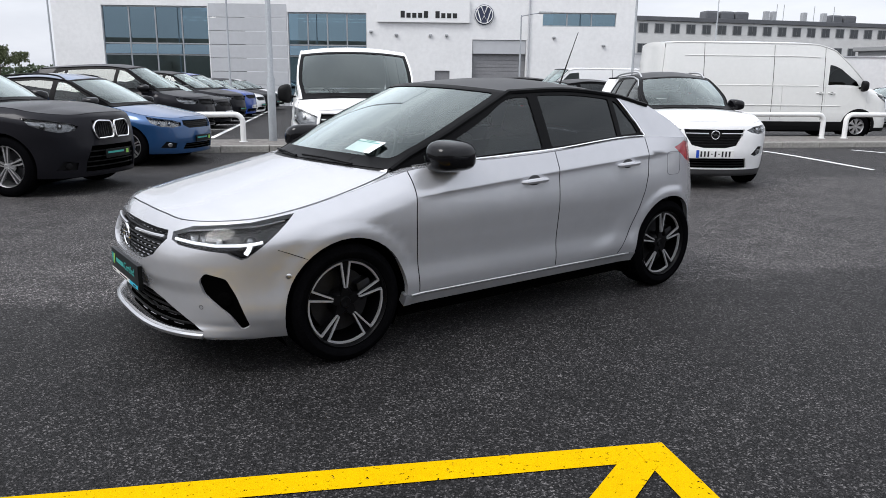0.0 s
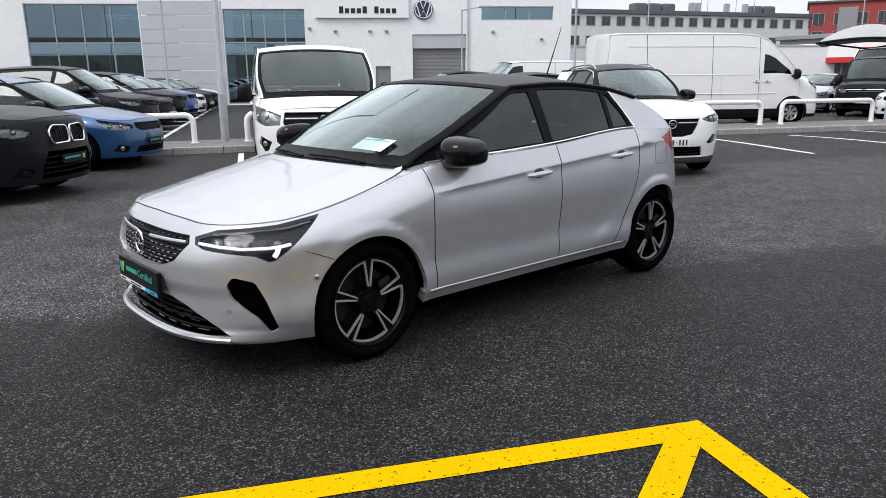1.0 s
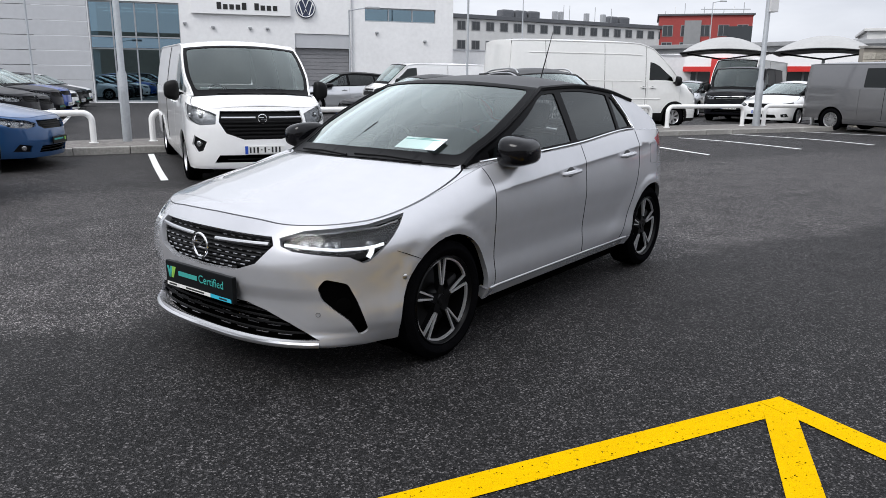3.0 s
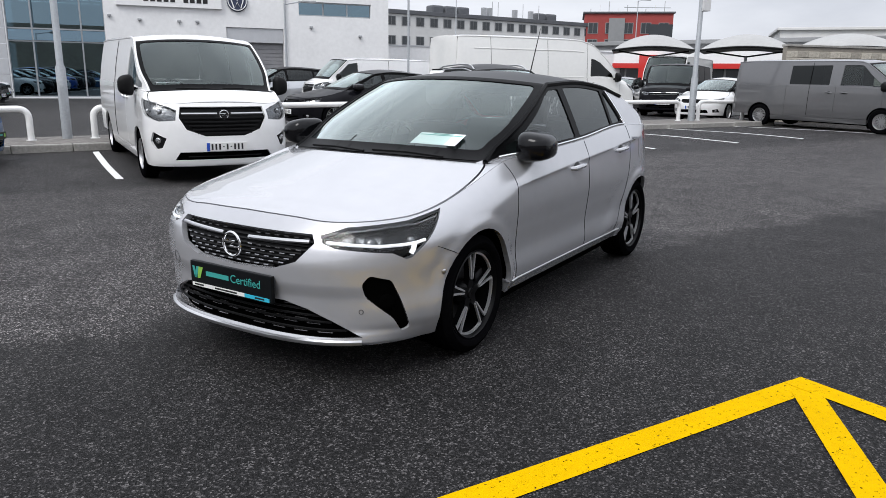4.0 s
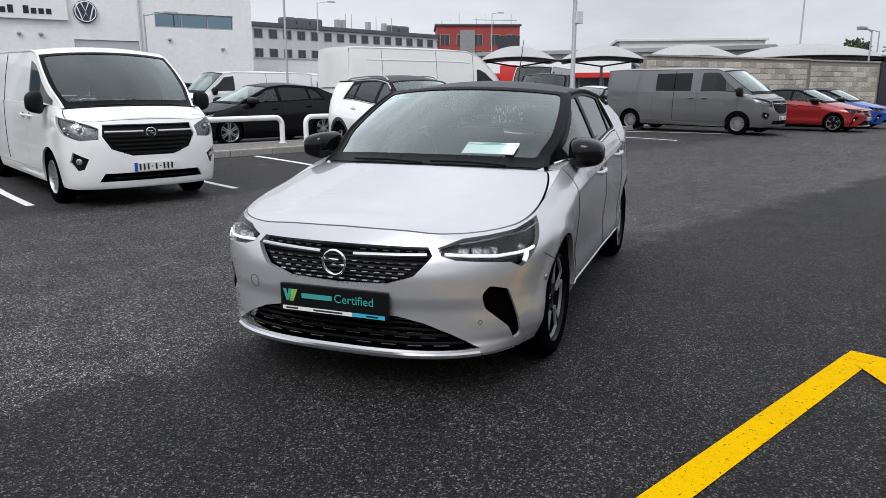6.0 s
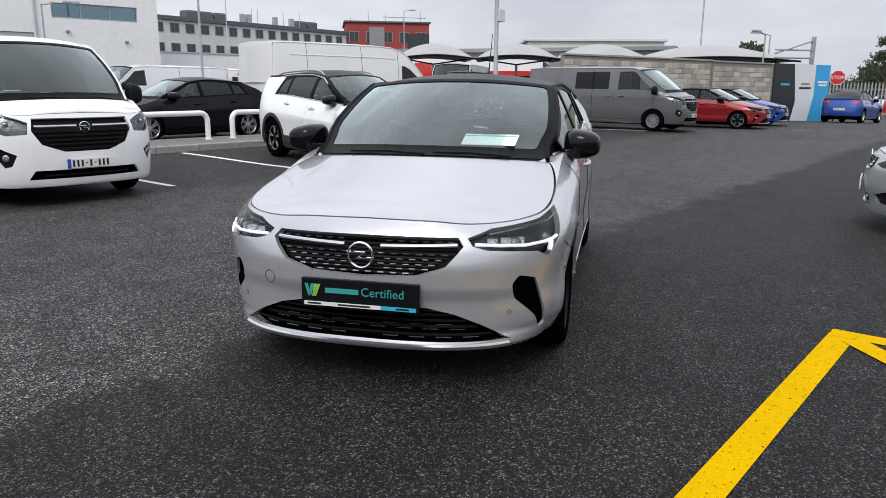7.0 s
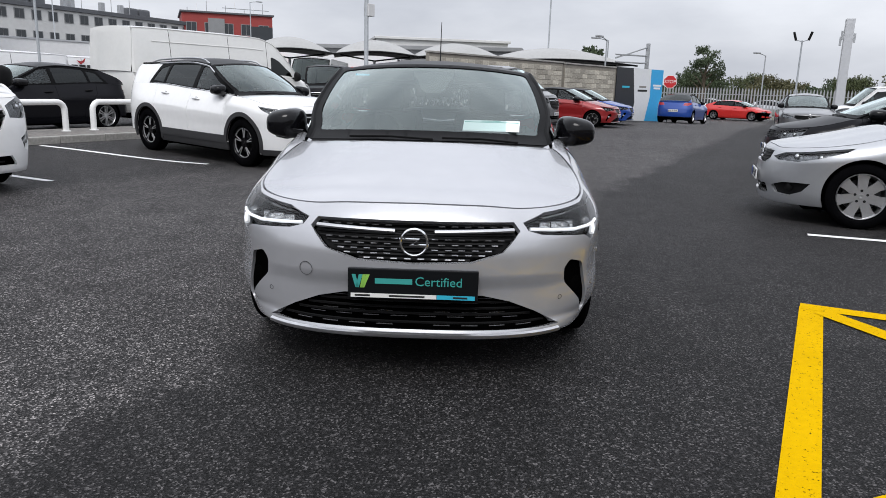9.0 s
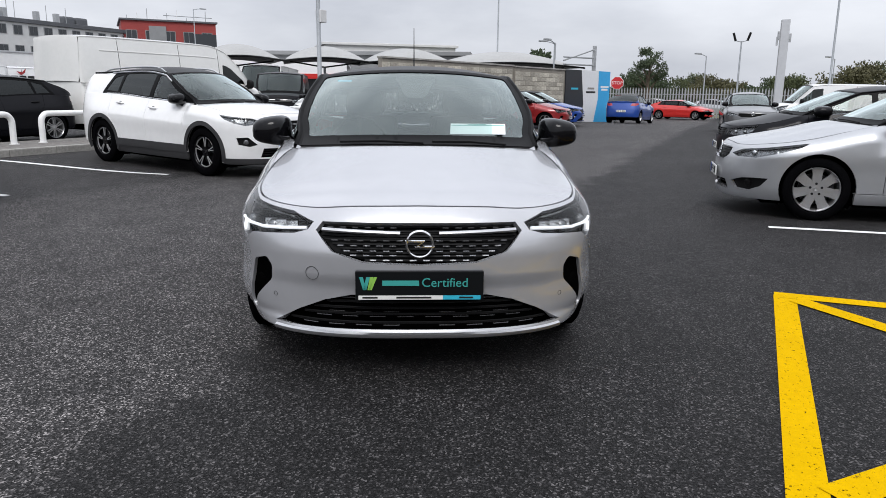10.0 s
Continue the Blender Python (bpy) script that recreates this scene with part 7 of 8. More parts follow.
    sh = thing("price_sheet", Matrix.Identity(4), "white printed price sheet behind the windscreen", "paper")
    up = (b.windscreen(np.array([0.36]), np.array([-0.52]))[0] - b.windscreen(np.array([0.13]), np.array([-0.52]))[0])
    up = Vector(up).normalized()
    right = Vector((0.10, 1, 0)).normalized()
    nrm = up.cross(right)
    m = Matrix((tuple(right) + (0,), tuple(up) + (0,), tuple(nrm) + (0,), (0, 0, 0, 1))).transposed()
    sh.matrix_world = car.matrix_world @ Matrix.Translation(Vector(q) + Vector((0.035, 0, -0.012))) @ m
    part("sheet", boxed(-0.16, 0.16, -0.06, 0.06, -0.001, 0.001), PAPER, sh)
    bm = bmesh.new()
    box(bm, -0.155, 0.155, 0.035, 0.042, 0.0012, 0.0018), box(bm, -0.155, 0.155, 0.035, 0.042, -0.0018, -0.0012)
    box(bm, -0.05, 0.06, 0.047, 0.055, -0.0018, -0.0012), box(bm, -0.05, 0.06, 0.047, 0.055, 0.0012, 0.0018)
    part("print_bars", bm, GREENINK, sh)
    for w, mm, hw in ((0.80, INK, 0.03), (0.70, CYANINK, 0.045)):
        c = b.windscreen(np.array([0.87]), np.array([w]))[0]
        st = thing("sticker", Matrix.Identity(4), "small printed sticker inside the windscreen", "sticker", "windscreen stickers")
        st.matrix_world = car.matrix_world @ Matrix.Translation(Vector(c) + Vector((0.02, 0, -0.008))) @ m
        part("film", boxed(-hw, hw, -0.012, 0.012, -0.0008, 0.0008), mm, st)
    # aerial and roof spoiler
    t = b.roof(np.array([0.86]), np.array([0.0]))[0]
    part("aerial", tube(bmesh.new(), [(t[0] - 0.01, 0, t[2] - 0.01), (t[0] + 0.02, 0, t[2] + 0.02), (t[0] + 0.20, 0, t[2] + 0.42)], [0.016, 0.006, 0.0025], 8), TRIMBLACK, car, smooth=True)
    f = lambda u, w: np.stack([b.roof(np.ones_like(u), w)[:, 0] - 0.01 + 0.07 * u * (1 - 0.9 * np.abs(w) ** 3), b.roof(np.ones_like(u), w)[:, 1] * (1 - 0.03 * u), b.roof(np.ones_like(u), w)[:, 2] + 0.004 - 0.04 * u], axis=-1)
    sheet("spoiler", patch_mesh(f, 6, 17, v0=-0.9, v1=0.9, centre=b.centre, depth=0.03), ROOFBLACK, car)


hero_fittings(hero, HERO)


# ---- block wall, hoarding and canopies ----
BLOCK = mat("concrete_block", (0.44, 0.41, 0.35), 0.95, var=0.3, scale=2.0, bump=0.7, bscale=30)
bn, bl = BLOCK.node_tree.nodes, BLOCK.node_tree.links
b_info, b_rng, b_hsv = bn.new("ShaderNodeObjectInfo"), bn.new("ShaderNodeMapRange"), bn.new("ShaderNodeHueSaturation")
b_rng.inputs["To Min"].default_value, b_rng.inputs["To Max"].default_value = 0.68, 1.25
b_from = bn["Principled BSDF"].inputs["Base Color"].links[0].from_socket
bl.new(b_info.outputs["Random"], b_rng.inputs["Value"]), bl.new(b_rng.outputs[0], b_hsv.inputs["Value"])
bl.new(b_from, b_hsv.inputs["Color"]), bl.new(b_hsv.outputs[0], bn["Principled BSDF"].inputs["Base Color"])
MORTAR = mat("mortar", (0.24, 0.22, 0.19), 0.95, var=0.15, bump=0.4, bscale=40)
CANVAS = mat("grey_canopy_fabric", (0.36, 0.36, 0.355), 0.75, var=0.08, scale=0.8, bump=0.15, bscale=6)
HOARD = {"black": mat("hoarding_black", (0.02, 0.023, 0.028), 0.5, var=0.1), "white": mat("hoarding_white", (0.72, 0.73, 0.74), 0.5, var=0.04), "blue": mat("hoarding_blue", (0.03, 0.36, 0.70), 0.5, var=0.05)}


def block_run(name, a, b, h, label):
    """A wall of concrete blocks in courses on a mortar core."""
    d = Vector((b[0] - a[0], b[1] - a[1], 0))
    ang = math.degrees(math.atan2(d.y, d.x))
    t = thing(name, pose(a[0], a[1], float(gz(*a)), 0, 0, ang), label, "wall", kind="structure")
    part("core", boxed(0, d.length, 0.012, 0.20, -0.6, h - 0.01), MORTAR, t)
    part("coping", boxed(-0.02, d.length + 0.02, -0.03, 0.24, h, h + 0.07, 0.01), KERB, t)
    me = {}
    for w in (0.44, 0.215):
        bm = boxed(0.005, w, -0.012, 0.05, 0.005, 0.205, 0.006, seg=1)
        m = bpy.data.meshes.new("block")
        bm.to_mesh(m), bm.free(), m.materials.append(BLOCK)
        me[w] = m
    rows = int(h / 0.215)
    for r in range(rows):
        x = 0.0 if r % 2 == 0 else -0.22
        while x < d.length - 0.05:
            w = 0.44
            if x < 0:
                w, x = 0.215, 0.0
            if x + w > d.length:
                w = 0.215
                if x + w > d.length + 0.02:
                    break
            o = new("block", me[w])
            o.parent, o.location = t, (x, -0.004 * random.random(), r * 0.215)
            x += w + 0.005
    return t


block_run("wall_1", (17.4, 19.9), (26.4, 19.3), 2.5, "weathered concrete block wall with a coping")
block_run("wall_2", (26.42, 19.22), (31.2, 18.95), 2.55, "pale concrete block wall with a coping")
ha, hb = Vector((31.25, 18.9, 0)), Vector((35.9, 18.35, 0))
hd = hb - ha
ho = thing("hoarding", pose(ha.x, ha.y, float(gz(ha.x, ha.y)), 0, 0, math.degrees(math.atan2(hd.y, hd.x))), "advertising hoarding in black, white and blue panels", "hoarding")
L_ = hd.length
part("frame", boxed(0, L_, 0.06, 0.16, -0.3, 2.66), MORTAR, ho)
part("black_panel", prism(bmesh.new(), [(0, -0.2), (L_ * 0.33, -0.2), (L_ * 0.40, 0.9), (L_ * 0.33, 2.7), (0, 2.7)], 0.0, 0.055), HOARD["black"], ho)
part("white_panel", prism(bmesh.new(), [(L_ * 0.332, -0.2), (L_ * 0.64, -0.2), (L_ * 0.73, 1.2), (L_ * 0.72, 2.7), (L_ * 0.332, 2.7), (L_ * 0.402, 0.9)], 0.0, 0.055), HOARD["white"], ho)
part("blue_panel", prism(bmesh.new(), [(L_ * 0.642, -0.2), (L_, -0.2), (L_, 2.7), (L_ * 0.722, 2.7), (L_ * 0.732, 1.2)], 0.0, 0.055), HOARD["blue"], ho)
for x0, x1, z, mm in ((0.12, 0.27, 1.72, CYANINK), (0.45, 0.66, 1.55, INK), (0.48, 0.63, 1.75, KERB), (0.78, 0.97, 1.85, SIGNWHITE), (0.80, 0.95, 1.70, SIGNWHITE)):
    part("lettering_bar", boxed(L_ * x0, L_ * x1, -0.006, -0.001, z - 0.05, z + 0.05), mm, ho)

POSTS = [(36.2, 20.2), (29.2, 24.4), (25.5, 27.5), (22.3, 30.5), (18.9, 32.8)]
for (x0, y0), (x1, y1) in zip(POSTS, POSTS[1:]):
    d = Vector((x1 - x0, y1 - y0, 0))
    nrm = Vector((d.y, -d.x, 0)).normalized()
    t = thing("canopy", Matrix.Translation((x0, y0, 0)), "grey domed fabric car canopy on a steel post", "canopy", "fabric canopies")
    nu, nv, V = 25, 13, []
    for i in range(nu):
        for j in range(nv):
            u, v = i / (nu - 1), j / (nv - 1)
            p = d * u + nrm * (5.0 * v - 0.2)
            V.append((p.x, p.y, 2.84 + 0.18 * math.sin(math.pi * u) + 0.70 * math.sin(math.pi * u) ** 0.6 * math.sin(math.pi * min(v * 1.1, 1)) ** 0.6))
    F = [(i * nv + j, (i + 1) * nv + j, (i + 1) * nv + j + 1, i * nv + j + 1) for i in range(nu - 1) for j in range(nv - 1)]
    mesh_ob("fabric", V, F, CANVAS, t, smooth=True)
    rim = [Vector(V[i * nv]) for i in range(nu)]
    part("edge_tube", tube(bmesh.new(), rim, 0.05, 6), TRIMBLACK, t)
    c = d * 0.5 + nrm * 2.0
    part("post", tube(bmesh.new(), [(c.x, c.y, -0.3), (c.x, c.y, 2.6)], 0.07, 10), LIGHTPOLE, t)
    bm = bmesh.new()
    for u in (0.08, 0.92):
        e = d * u + nrm * (0.2 if u in (0.06, 0.94) else 1.0)
        tube(bm, [(c.x, c.y, 2.62), (e.x, e.y, 2.86)], 0.04, 6)
    part("strut", bm, TRIMBLACK, t)
# steel bracket frame at the end of the canopies
fr = thing("steel_frame", Matrix.Translation((36.4, 19.6, 0)), "grey steel bracket frame above the wall", "frame")
part("upright", boxed(-0.09, 0.09, -0.09, 0.09, 0, 4.1, 0.01), GALV, fr)
for z0, z1 in ((3.9, 3.2), (3.0, 3.0), (3.4, 3.4)):
    part("brace", tube(bmesh.new(), [(0, 0, z0), (-2.2, 0.9, z1)], 0.045, 6), GALV, fr)

# ---- signs, fence and far lamps ----
SIGNRED = mat("sign_red", (0.55, 0.02, 0.025), 0.4, var=0.05)
st = thing("stop_sign", pose(34.1, 17.2, float(gz(34.1, 17.2)), 0, 0, 22.0), "red octagonal stop sign on a grey post", "road sign")
part("post", tube(bmesh.new(), [(0.05, 0, 0), (0.05, 0, 2.45)], 0.035, 8), GALV, st)
octo = lambda r: [(r * math.cos(math.pi / 8 + k * math.pi / 4), 2.12 + r * math.sin(math.pi / 8 + k * math.pi / 4)) for k in range(8)]
T90 = Matrix.Rotation(-math.pi / 2, 4, "Z")
board = part("board", prism(bmesh.new(), octo(0.36), 0.0, 0.012, T90), SIGNWHITE, st, "white-edged red board")
part("face", prism(bmesh.new(), octo(0.335), -0.004, -0.001, T90), SIGNRED, board)
written("STOP", 0.24, SIGNWHITE, board, Matrix.Translation((-0.008, 0, 2.12)) @ Matrix(((0, 0, -1, 0), (-1, 0, 0, 0), (0, 1, 0, 0), (0, 0, 0, 1))))

tt = thing("totem_sign", pose(37.2, 9.6, float(gz(37.2, 9.6)), 0, 0, 12), "tall slim pale grey totem sign", "sign")
part("column", boxed(-0.10, 0.10, -0.20, 0.20, 0, 5.42, 0.02), mat("totem_grey", (0.52, 0.53, 0.55), 0.5, var=0.06), tt)
part("side_strip", boxed(-0.105, 0.105, 0.202, 0.24, 0.2, 5.38, 0.004), GALV, tt)
for y, z in ((0.34, 4.35), (0.30, 4.62), (-0.26, 4.5)):
    part("antenna_panel", boxed(-0.14, -0.04, y - 0.05, y + 0.05, z - 0.22, z + 0.22, 0.02), GALV, tt)
for x, y, h, arm, tn in ((33.6, 20.8, 4.3, 0.7, 180), (34.6, 25.1, 11.0, 0, 0), (31.7, 6.6, 9.0, 0, 0), (41.2, 24.5, 5.0, 0.8, 150), (37.6, 58.1, 8.6, 0.8, 0), (52, 17.5, 4.6, 0.8, 160), (60, 10, 4.6, 0.8, 160)):
    lamp_post(x, y, h, 0.07, "slim grey lamp post beyond the yard", base=False, arm=arm, turn=tn)
dp = lamp_post(34.9, 11.15, 4.2, 0.07, "grey post with two tilted flood lamps", base=False, arm=0)
for sd in (-1, 1):
    part("flood_lamp", boxed(-0.05, 0.05, -0.05, 0.05, 0, 0.42, 0.01, pose(0.0, sd * 0.28, 4.2, sd * -18, 0, 0)), TRIMBLACK, dp)
    part("bracket", tube(bmesh.new(), [(0, 0, 4.15), (0, sd * 0.28, 4.22)], 0.02, 6), GALV, dp)

fence = thing("palisade_fence", Matrix.Identity(4), "galvanised steel palisade fence", "fence", kind="structure")
fa_, fb_ = Vector((51.0, 31.0, 0)), Vector((58.5, 0.0, 0))
fd = (fb_ - fa_)
n = int(fd.length / 0.22)
bm = prism(bmesh.new(), [(-0.05, -0.1), (0.05, -0.1), (0.05, 2.2), (0.026, 2.32), (0, 2.4), (-0.026, 2.32), (-0.05, 2.2)], -0.004, 0.004)
pm = bpy.data.meshes.new("pale")
bm.to_mesh(pm), bm.free(), pm.materials.append(GALV)
fang = math.degrees(math.atan2(fd.y, fd.x))
for i in range(n):
    p = fa_ + fd * (i / n)
    o = new("pale", pm)
    o.parent, o.matrix_local = fence, pose(p.x, p.y, -0.42 + float(gz(p.x, p.y)) + 0.35, 0, 0, fang)
u = fd.normalized()
nr = Vector((-u.y, u.x, 0))
for z in (0.25, 1.85):
    part("rail", tube(bmesh.new(), [tuple(fa_ + nr * 0.04 + Vector((0, 0, z - 0.4))), tuple(fb_ + nr * 0.04 + Vector((0, 0, z - 0.4)))], 0.025, 6), GALV, fence)
for i in range(9):
    p = fa_ + fd * (i / 8) + nr * 0.09
    part("post", boxed(p.x - 0.05, p.x + 0.05, p.y - 0.05, p.y + 0.05, -0.5, 1.85), GALV, fence)

# ---- far buildings ----
HOTELW = mat("hotel_render", (0.62, 0.62, 0.61), 0.85, var=0.08, scale=0.15)
SLATE = mat("dark_roof", (0.10, 0.105, 0.115), 0.7, var=0.15, scale=0.4)
REDWALL = mat("red_cladding", (0.30, 0.045, 0.04), 0.7, var=0.12, scale=0.3)
DARKPANE = mat("far_window", (0.03, 0.035, 0.04), 0.15, spec=0.6)
GREYWALL = mat("grey_sheet_wall", (0.24, 0.245, 0.25), 0.7, var=0.08, scale=0.2)


def block_building(name, a, b, h, depth, wall, label, rows, cols, win, roof_h=0.5, roof_mat=None, z_first=1.6, dz=2.9, base=-0.5, skip=()):
    d = Vector((b[0] - a[0], b[1] - a[1], 0))
    t = thing(name, pose(a[0], a[1], base, 0, 0, math.degrees(math.atan2(d.y, d.x))), label, "building", kind="structure")
    part("wall", boxed(0, d.length, 0, depth, 0, h), wall, t)
    part("roof", boxed(-0.3, d.length + 0.3, -0.3, depth + 0.3, h, h + roof_h, 0.05), roof_mat or SLATE, t)
    for r in range(rows):
        for c in range(cols):
            if (r, c) in skip:
                continue
            x = (c + 0.5) * d.length / cols
            z = z_first + r * dz
            w = part("window", boxed(x - win[0] / 2 - 0.08, x + win[0] / 2 + 0.08, -0.06, -0.005, z - 0.08, z + win[1] + 0.08), GREYWALL, t)
            for q in (-1, 1):
                part("pane", boxed(x + min(0, q * win[0] / 2) + 0.04, x + max(0, q * win[0] / 2) - 0.04, -0.09, -0.062, z, z + win[1]), DARKPANE, w)
    return t, d.length


hotel, HL = block_building("hotel", (25.0, 106.0), (75.6, 118.0), 11.0, 14, HOTELW, "long white four-storey hotel with dark flat roof", 4, 21, (1.3, 1.15), 0.6, z_first=1.2, dz=2.75)
part("end_block", boxed(-8, 0, 1, 13, 0, 11.2), GREYWALL, hotel)
for x in (17, 19.5, 36, 38.5, 14.5):
    part("roof_plant", boxed(x - 1.1, x + 1.1, 4, 6, 11.8, 13.1, 0.3), SLATE, hotel)
for x in (23, 24.2, 29.5, 33):
    part("vent", boxed(x - 0.35, x + 0.35, 3, 3.7, 11.8, 13.2, 0.05), GALV, hotel)
    part("mast", tube(bmesh.new(), [(x + 1.5, 3, 11.8), (x + 1.5, 3, 14.2)], 0.05, 5), GALV, hotel)
redb, RL = block_building("red_tower", (66.5, 116.0), (79.5, 108.5), 13.2, 14, REDWALL, "red clad tower block with glazed bays and roof masts", 4, 5, (1.6, 1.7), 0.3, z_first=1.5, dz=2.8)
part("glazed_bay", boxed(RL * 0.28, RL * 0.46, -0.3, -0.01, 2, 12.4), GREYWALL, redb)
part("glazed_corner", boxed(RL * 0.74, RL * 1.0, -0.25, -0.01, 2, 11.4), DARKPANE, redb)
for i in range(9):
    x = 1.0 + i * RL / 9.5
    part("mast", tube(bmesh.new(), [(x, 2, 13.1), (x, 2, 14.2 + 1.2 * ((i * 7) % 3) / 2)], 0.06, 5), SIGNWHITE if i % 2 else GALV, redb)
part("mast_rail", tube(bmesh.new(), [(RL * 0.45, 2, 14.4), (RL * 0.98, 2, 14.3)], 0.07, 5), GALV, redb)
whs, WL = block_building("warehouse", (33.0, 62.0), (48.0, 36.0), 4.9, 16, GREYWALL, "low grey sheet-clad warehouse behind the canopies", 0, 0, (1, 1), 0.35, GREYWALL)
wh2, _ = block_building("warehouse", (58.0, 62.0), (70.0, 52.0), 7.2, 12, HOTELW, "pale flat-roofed warehouse in the distance", 0, 0, (1, 1), 0.3, HOTELW)
rsh, RSL = block_building("car_dealership", (24.5, 49.0), (34.5, 37.5), 3.7, 10, GREYWALL, "low dealership with white fascia, red band and glass front", 0, 0, (1, 1), 0.2, SIGNWHITE)
part("fascia", boxed(-0.2, RSL + 0.2, -0.5, -0.01, 2.9, 3.9, 0.03), SIGNWHITE, rsh)
part("red_band", boxed(-0.2, RSL + 0.2, -0.56, -0.51, 2.72, 3.05), BRIGHTRED, rsh)
for i in range(9):
    part("pane", boxed(0.4 + i * RSL / 9.2, 0.4 + (i + 0.92) * RSL / 9.2, -0.05, -0.01, 0.3, 2.7), DARKPANE, rsh)
part("red_pillar", boxed(RSL * 0.42, RSL * 0.50, -0.8, -0.57, 0, 3.6), BRIGHTRED, rsh)

# ---- trees ----
BARK = mat("bark", (0.09, 0.07, 0.05), 0.95, var=0.3, scale=6, bump=0.6, bscale=30)
LEAF = [mat("leaf_dark", (0.045, 0.065, 0.03), 0.8, var=0.35, scale=0.6), mat("leaf_mid", (0.07, 0.085, 0.035), 0.8, var=0.35, scale=0.6), mat("leaf_olive", (0.09, 0.085, 0.04), 0.8, var=0.3, scale=0.6)]


def tree(x, y, h, spread, leaf, seed, density=900, open_=0.0, base=None):
    rng = random.Random(seed)
    t = thing("tree", pose(x, y, (base if base is not None else float(gz(x, y))), 0, 0, rng.uniform(0, 360)), "leafy tree with an uneven crown" if not open_ else "wind-bent tree with an open ragged crown", "tree", "distant trees")
    bm = bmesh.new()
    tube(bm, [(0, 0, -0.2), (rng.uniform(-.1, .1), 0, h * 0.25), (rng.uniform(-.3, .3), rng.uniform(-.3, .3), h * 0.6), (rng.uniform(-.4, .4), rng.uniform(-.4, .4), h * 0.9)], [h * 0.035, h * 0.028, h * 0.015, h * 0.004], 7)
    tips = []
    for k in range(11):
        a, z0 = rng.uniform(0, 6.28), h * rng.uniform(0.22, 0.62)
        r, z1 = spread * rng.uniform(0.45, 1.0), z0 + h * rng.uniform(0.12, 0.36)
        tip = (r * math.cos(a), r * math.sin(a), min(z1, h * 0.97))
        tube(bm, [(0, 0, z0), (tip[0] * 0.5, tip[1] * 0.5, (z0 + z1) / 2 + 0.1), tip], [h * 0.013, h * 0.008, h * 0.003], 5)
        tips.append(tip)
    tips += [(rng.uniform(-.3, .3) * spread, rng.uniform(-.3, .3) * spread, h * rng.uniform(0.7, 0.98)) for _ in range(5)]
    part("trunk", bm, BARK, t)
    V, F = [], []
    for k in range(density):
        c = rng.choice(tips)
        rr = spread * (0.30 if not open_ else 0.40) * rng.random() ** 0.5
        a, e = rng.uniform(0, 6.28), rng.uniform(-1, 1)
        p = Vector((c[0] + rr * math.cos(a), c[1] + rr * math.sin(a), c[2] + rr * e * 0.8))
        s = h * (rng.uniform(0.008, 0.020) if open_ else rng.uniform(0.018, 0.040))
        q = Euler((rng.uniform(0, 6), rng.uniform(0, 6), rng.uniform(0, 6))).to_matrix()
        i = len(V)
        V += [tuple(p + q @ Vector(v)) for v in ((-s, 0, 0), (0, -s * 0.6, 0.2 * s), (s, 0, 0), (0, s * 0.6, 0.2 * s))]
        F.append((i, i + 1, i + 2, i + 3))
    mesh_ob("crown", V, F, leaf, t)
    return t


tree(64.0, 26.0, 6.0, 1.55, LEAF[0], 3, 3600, 1.0)
tree(39.5, 24.6, 4.3, 1.5, LEAF[0], 5, 1800)
for k, (x, y, h, sp) in enumerate(((96, 38, 7.5, 5), (104, 33, 7, 5), (92, 27, 6.5, 4), (100, 22, 6, 4.5), (88, 18, 6.5, 4), (78, 9.5, 8.0, 5), (84, 5, 8.5, 5.5), (76, 2, 7, 4.5), (88, -2, 8, 5), (110, 44, 7, 6), (-60, 96, 6.5, 4), (-68, 99, 6, 4), (-76, 101, 6, 4))):
    tree(x, y, h * (0.62 if x > 0 else 0.8), sp * 0.75, LEAF[k % 3], 20 + k, 4200)


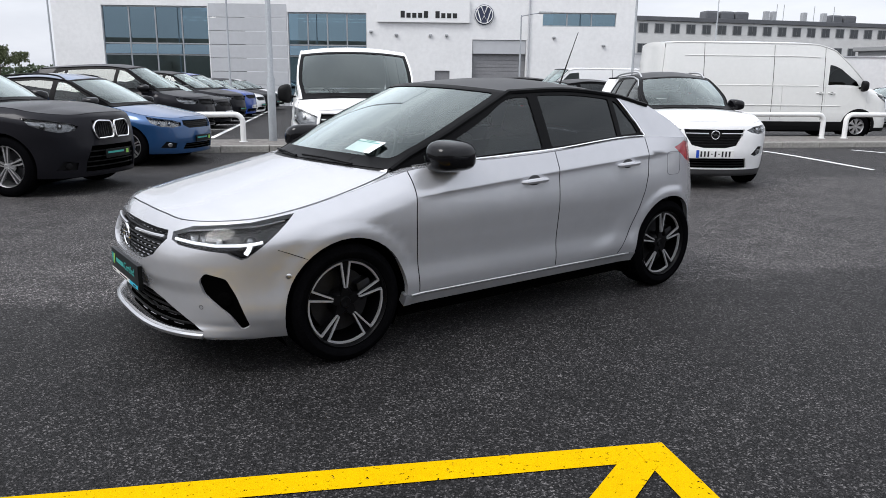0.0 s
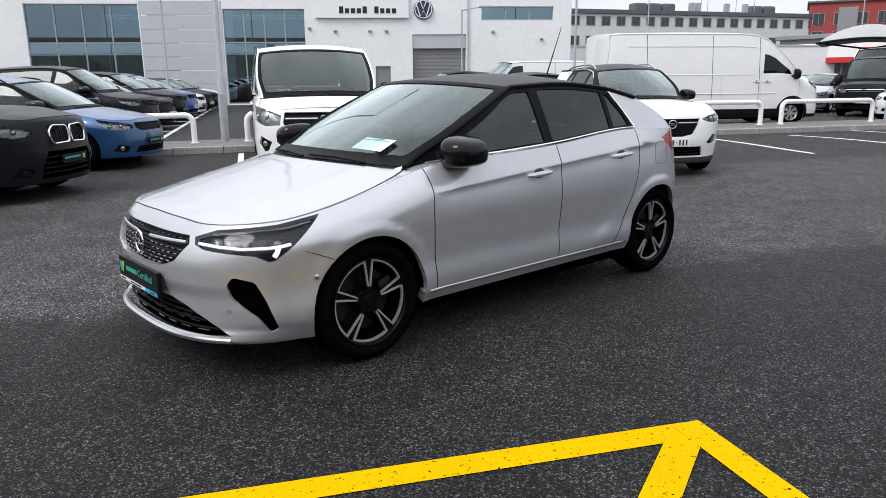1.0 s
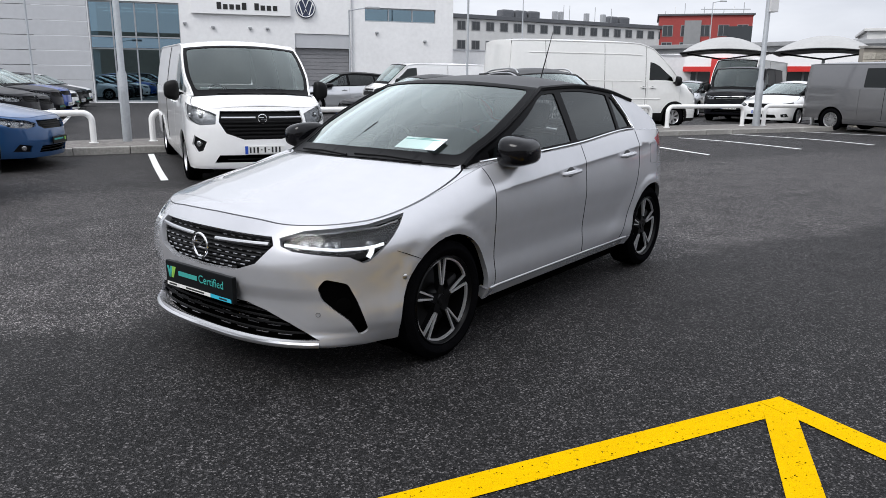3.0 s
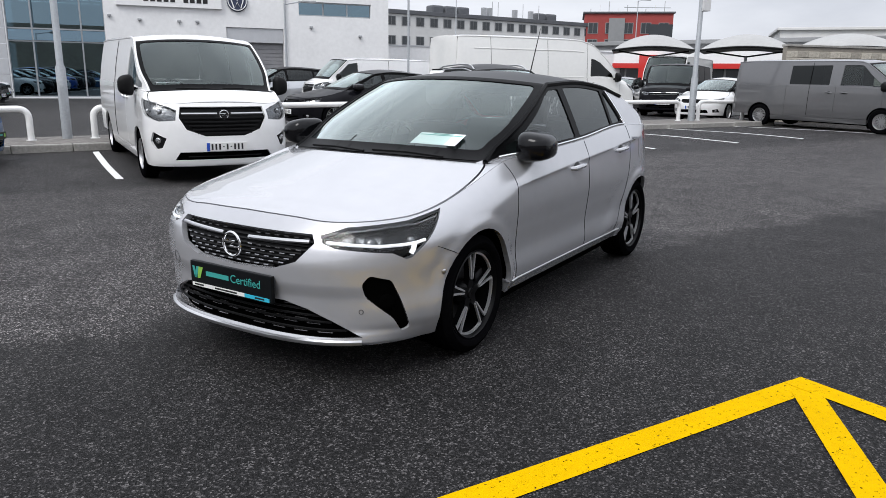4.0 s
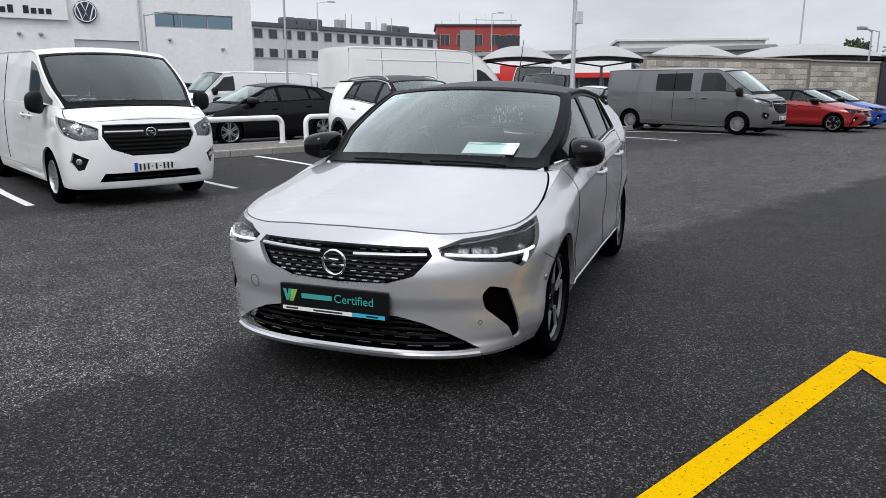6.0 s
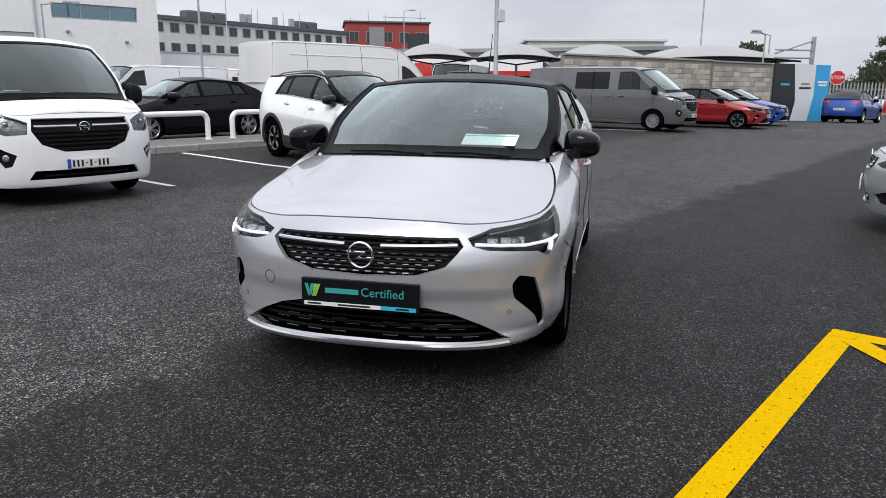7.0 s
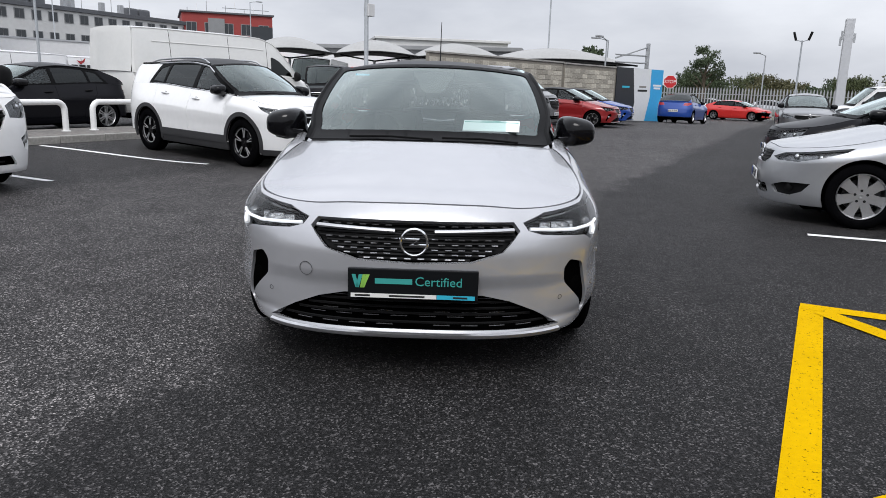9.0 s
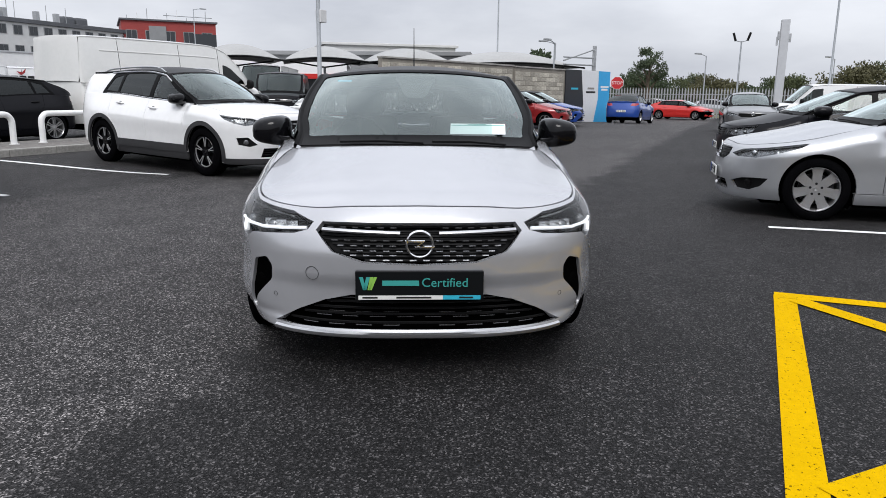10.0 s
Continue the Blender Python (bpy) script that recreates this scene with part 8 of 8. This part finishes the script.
def hedge(a, b, h, depth, count, label, seed, leaf):
    """A far band of woodland: many small leaf sheets, uneven along the top."""
    rng = random.Random(seed)
    V, F = [], []
    d = Vector((b[0] - a[0], b[1] - a[1], 0))
    n_ = Vector((-d.y, d.x, 0)).normalized()
    for k in range(count):
        u = rng.random()
        top = h * (0.72 + 0.28 * noise.noise(Vector((u * d.length * 0.09, seed, 0))) + 0.12 * noise.noise(Vector((u * d.length * 0.4, seed, 3))))
        p = Vector((a[0], a[1], -0.6)) + d * u + n_ * rng.uniform(0, depth) + Vector((0, 0, top * rng.random() ** 0.6))
        s = rng.uniform(0.14, 0.40)
        q = Euler((rng.uniform(0, 6), rng.uniform(0, 6), rng.uniform(0, 6))).to_matrix()
        i = len(V)
        V += [tuple(p + q @ Vector(v)) for v in ((-s, 0, 0), (0, -s * 0.6, 0.2 * s), (s, 0, 0), (0, s * 0.6, 0.2 * s))]
        F.append((i, i + 1, i + 2, i + 3))
    return tagged(mesh_ob("woodland", V, F, leaf), label, "trees", kind="stuff")


hedge((150, 90), (140, -60), 5.2, 12, 42000, "far dark band of trees beyond the road", 7, LEAF[0])
hedge((-110, 115), (-45, 118), 6.0, 8, 9000, "far dark band of trees beside the showroom", 9, LEAF[0])
GRASS = mat("rough_grass", (0.12, 0.12, 0.06), 0.95, var=0.35, scale=1.5, bump=0.8, bscale=20)
tagged(mesh_ob("verge", [(51.6, 31.5, -0.33), (59.2, -2, -0.33), (140, -30, -0.2), (140, 60, -0.2), (51, 44, -0.33)], [(0, 1, 2, 3, 4)], GRASS), "rough grass beyond the palisade fence", "grass", kind="structure")
# kerb stones along the island
bm = boxed(-0.455, 0.455, 0.0, 0.125, -0.15, 0.125, 0.018)
km = bpy.data.meshes.new("kerb_stone")
bm.to_mesh(km), bm.free(), km.materials.append(KERB)
x = -15.8
while x < 15.2:
    o = new("kerb_stone", km)
    o.parent, o.matrix_world = pavement, pose(x, kerb_y(x), float(gz(x, kerb_y(x))) + random.uniform(-0.004, 0.004), 0, 0, K_ANG)
    x += 0.92 * math.cos(radians(K_ANG))
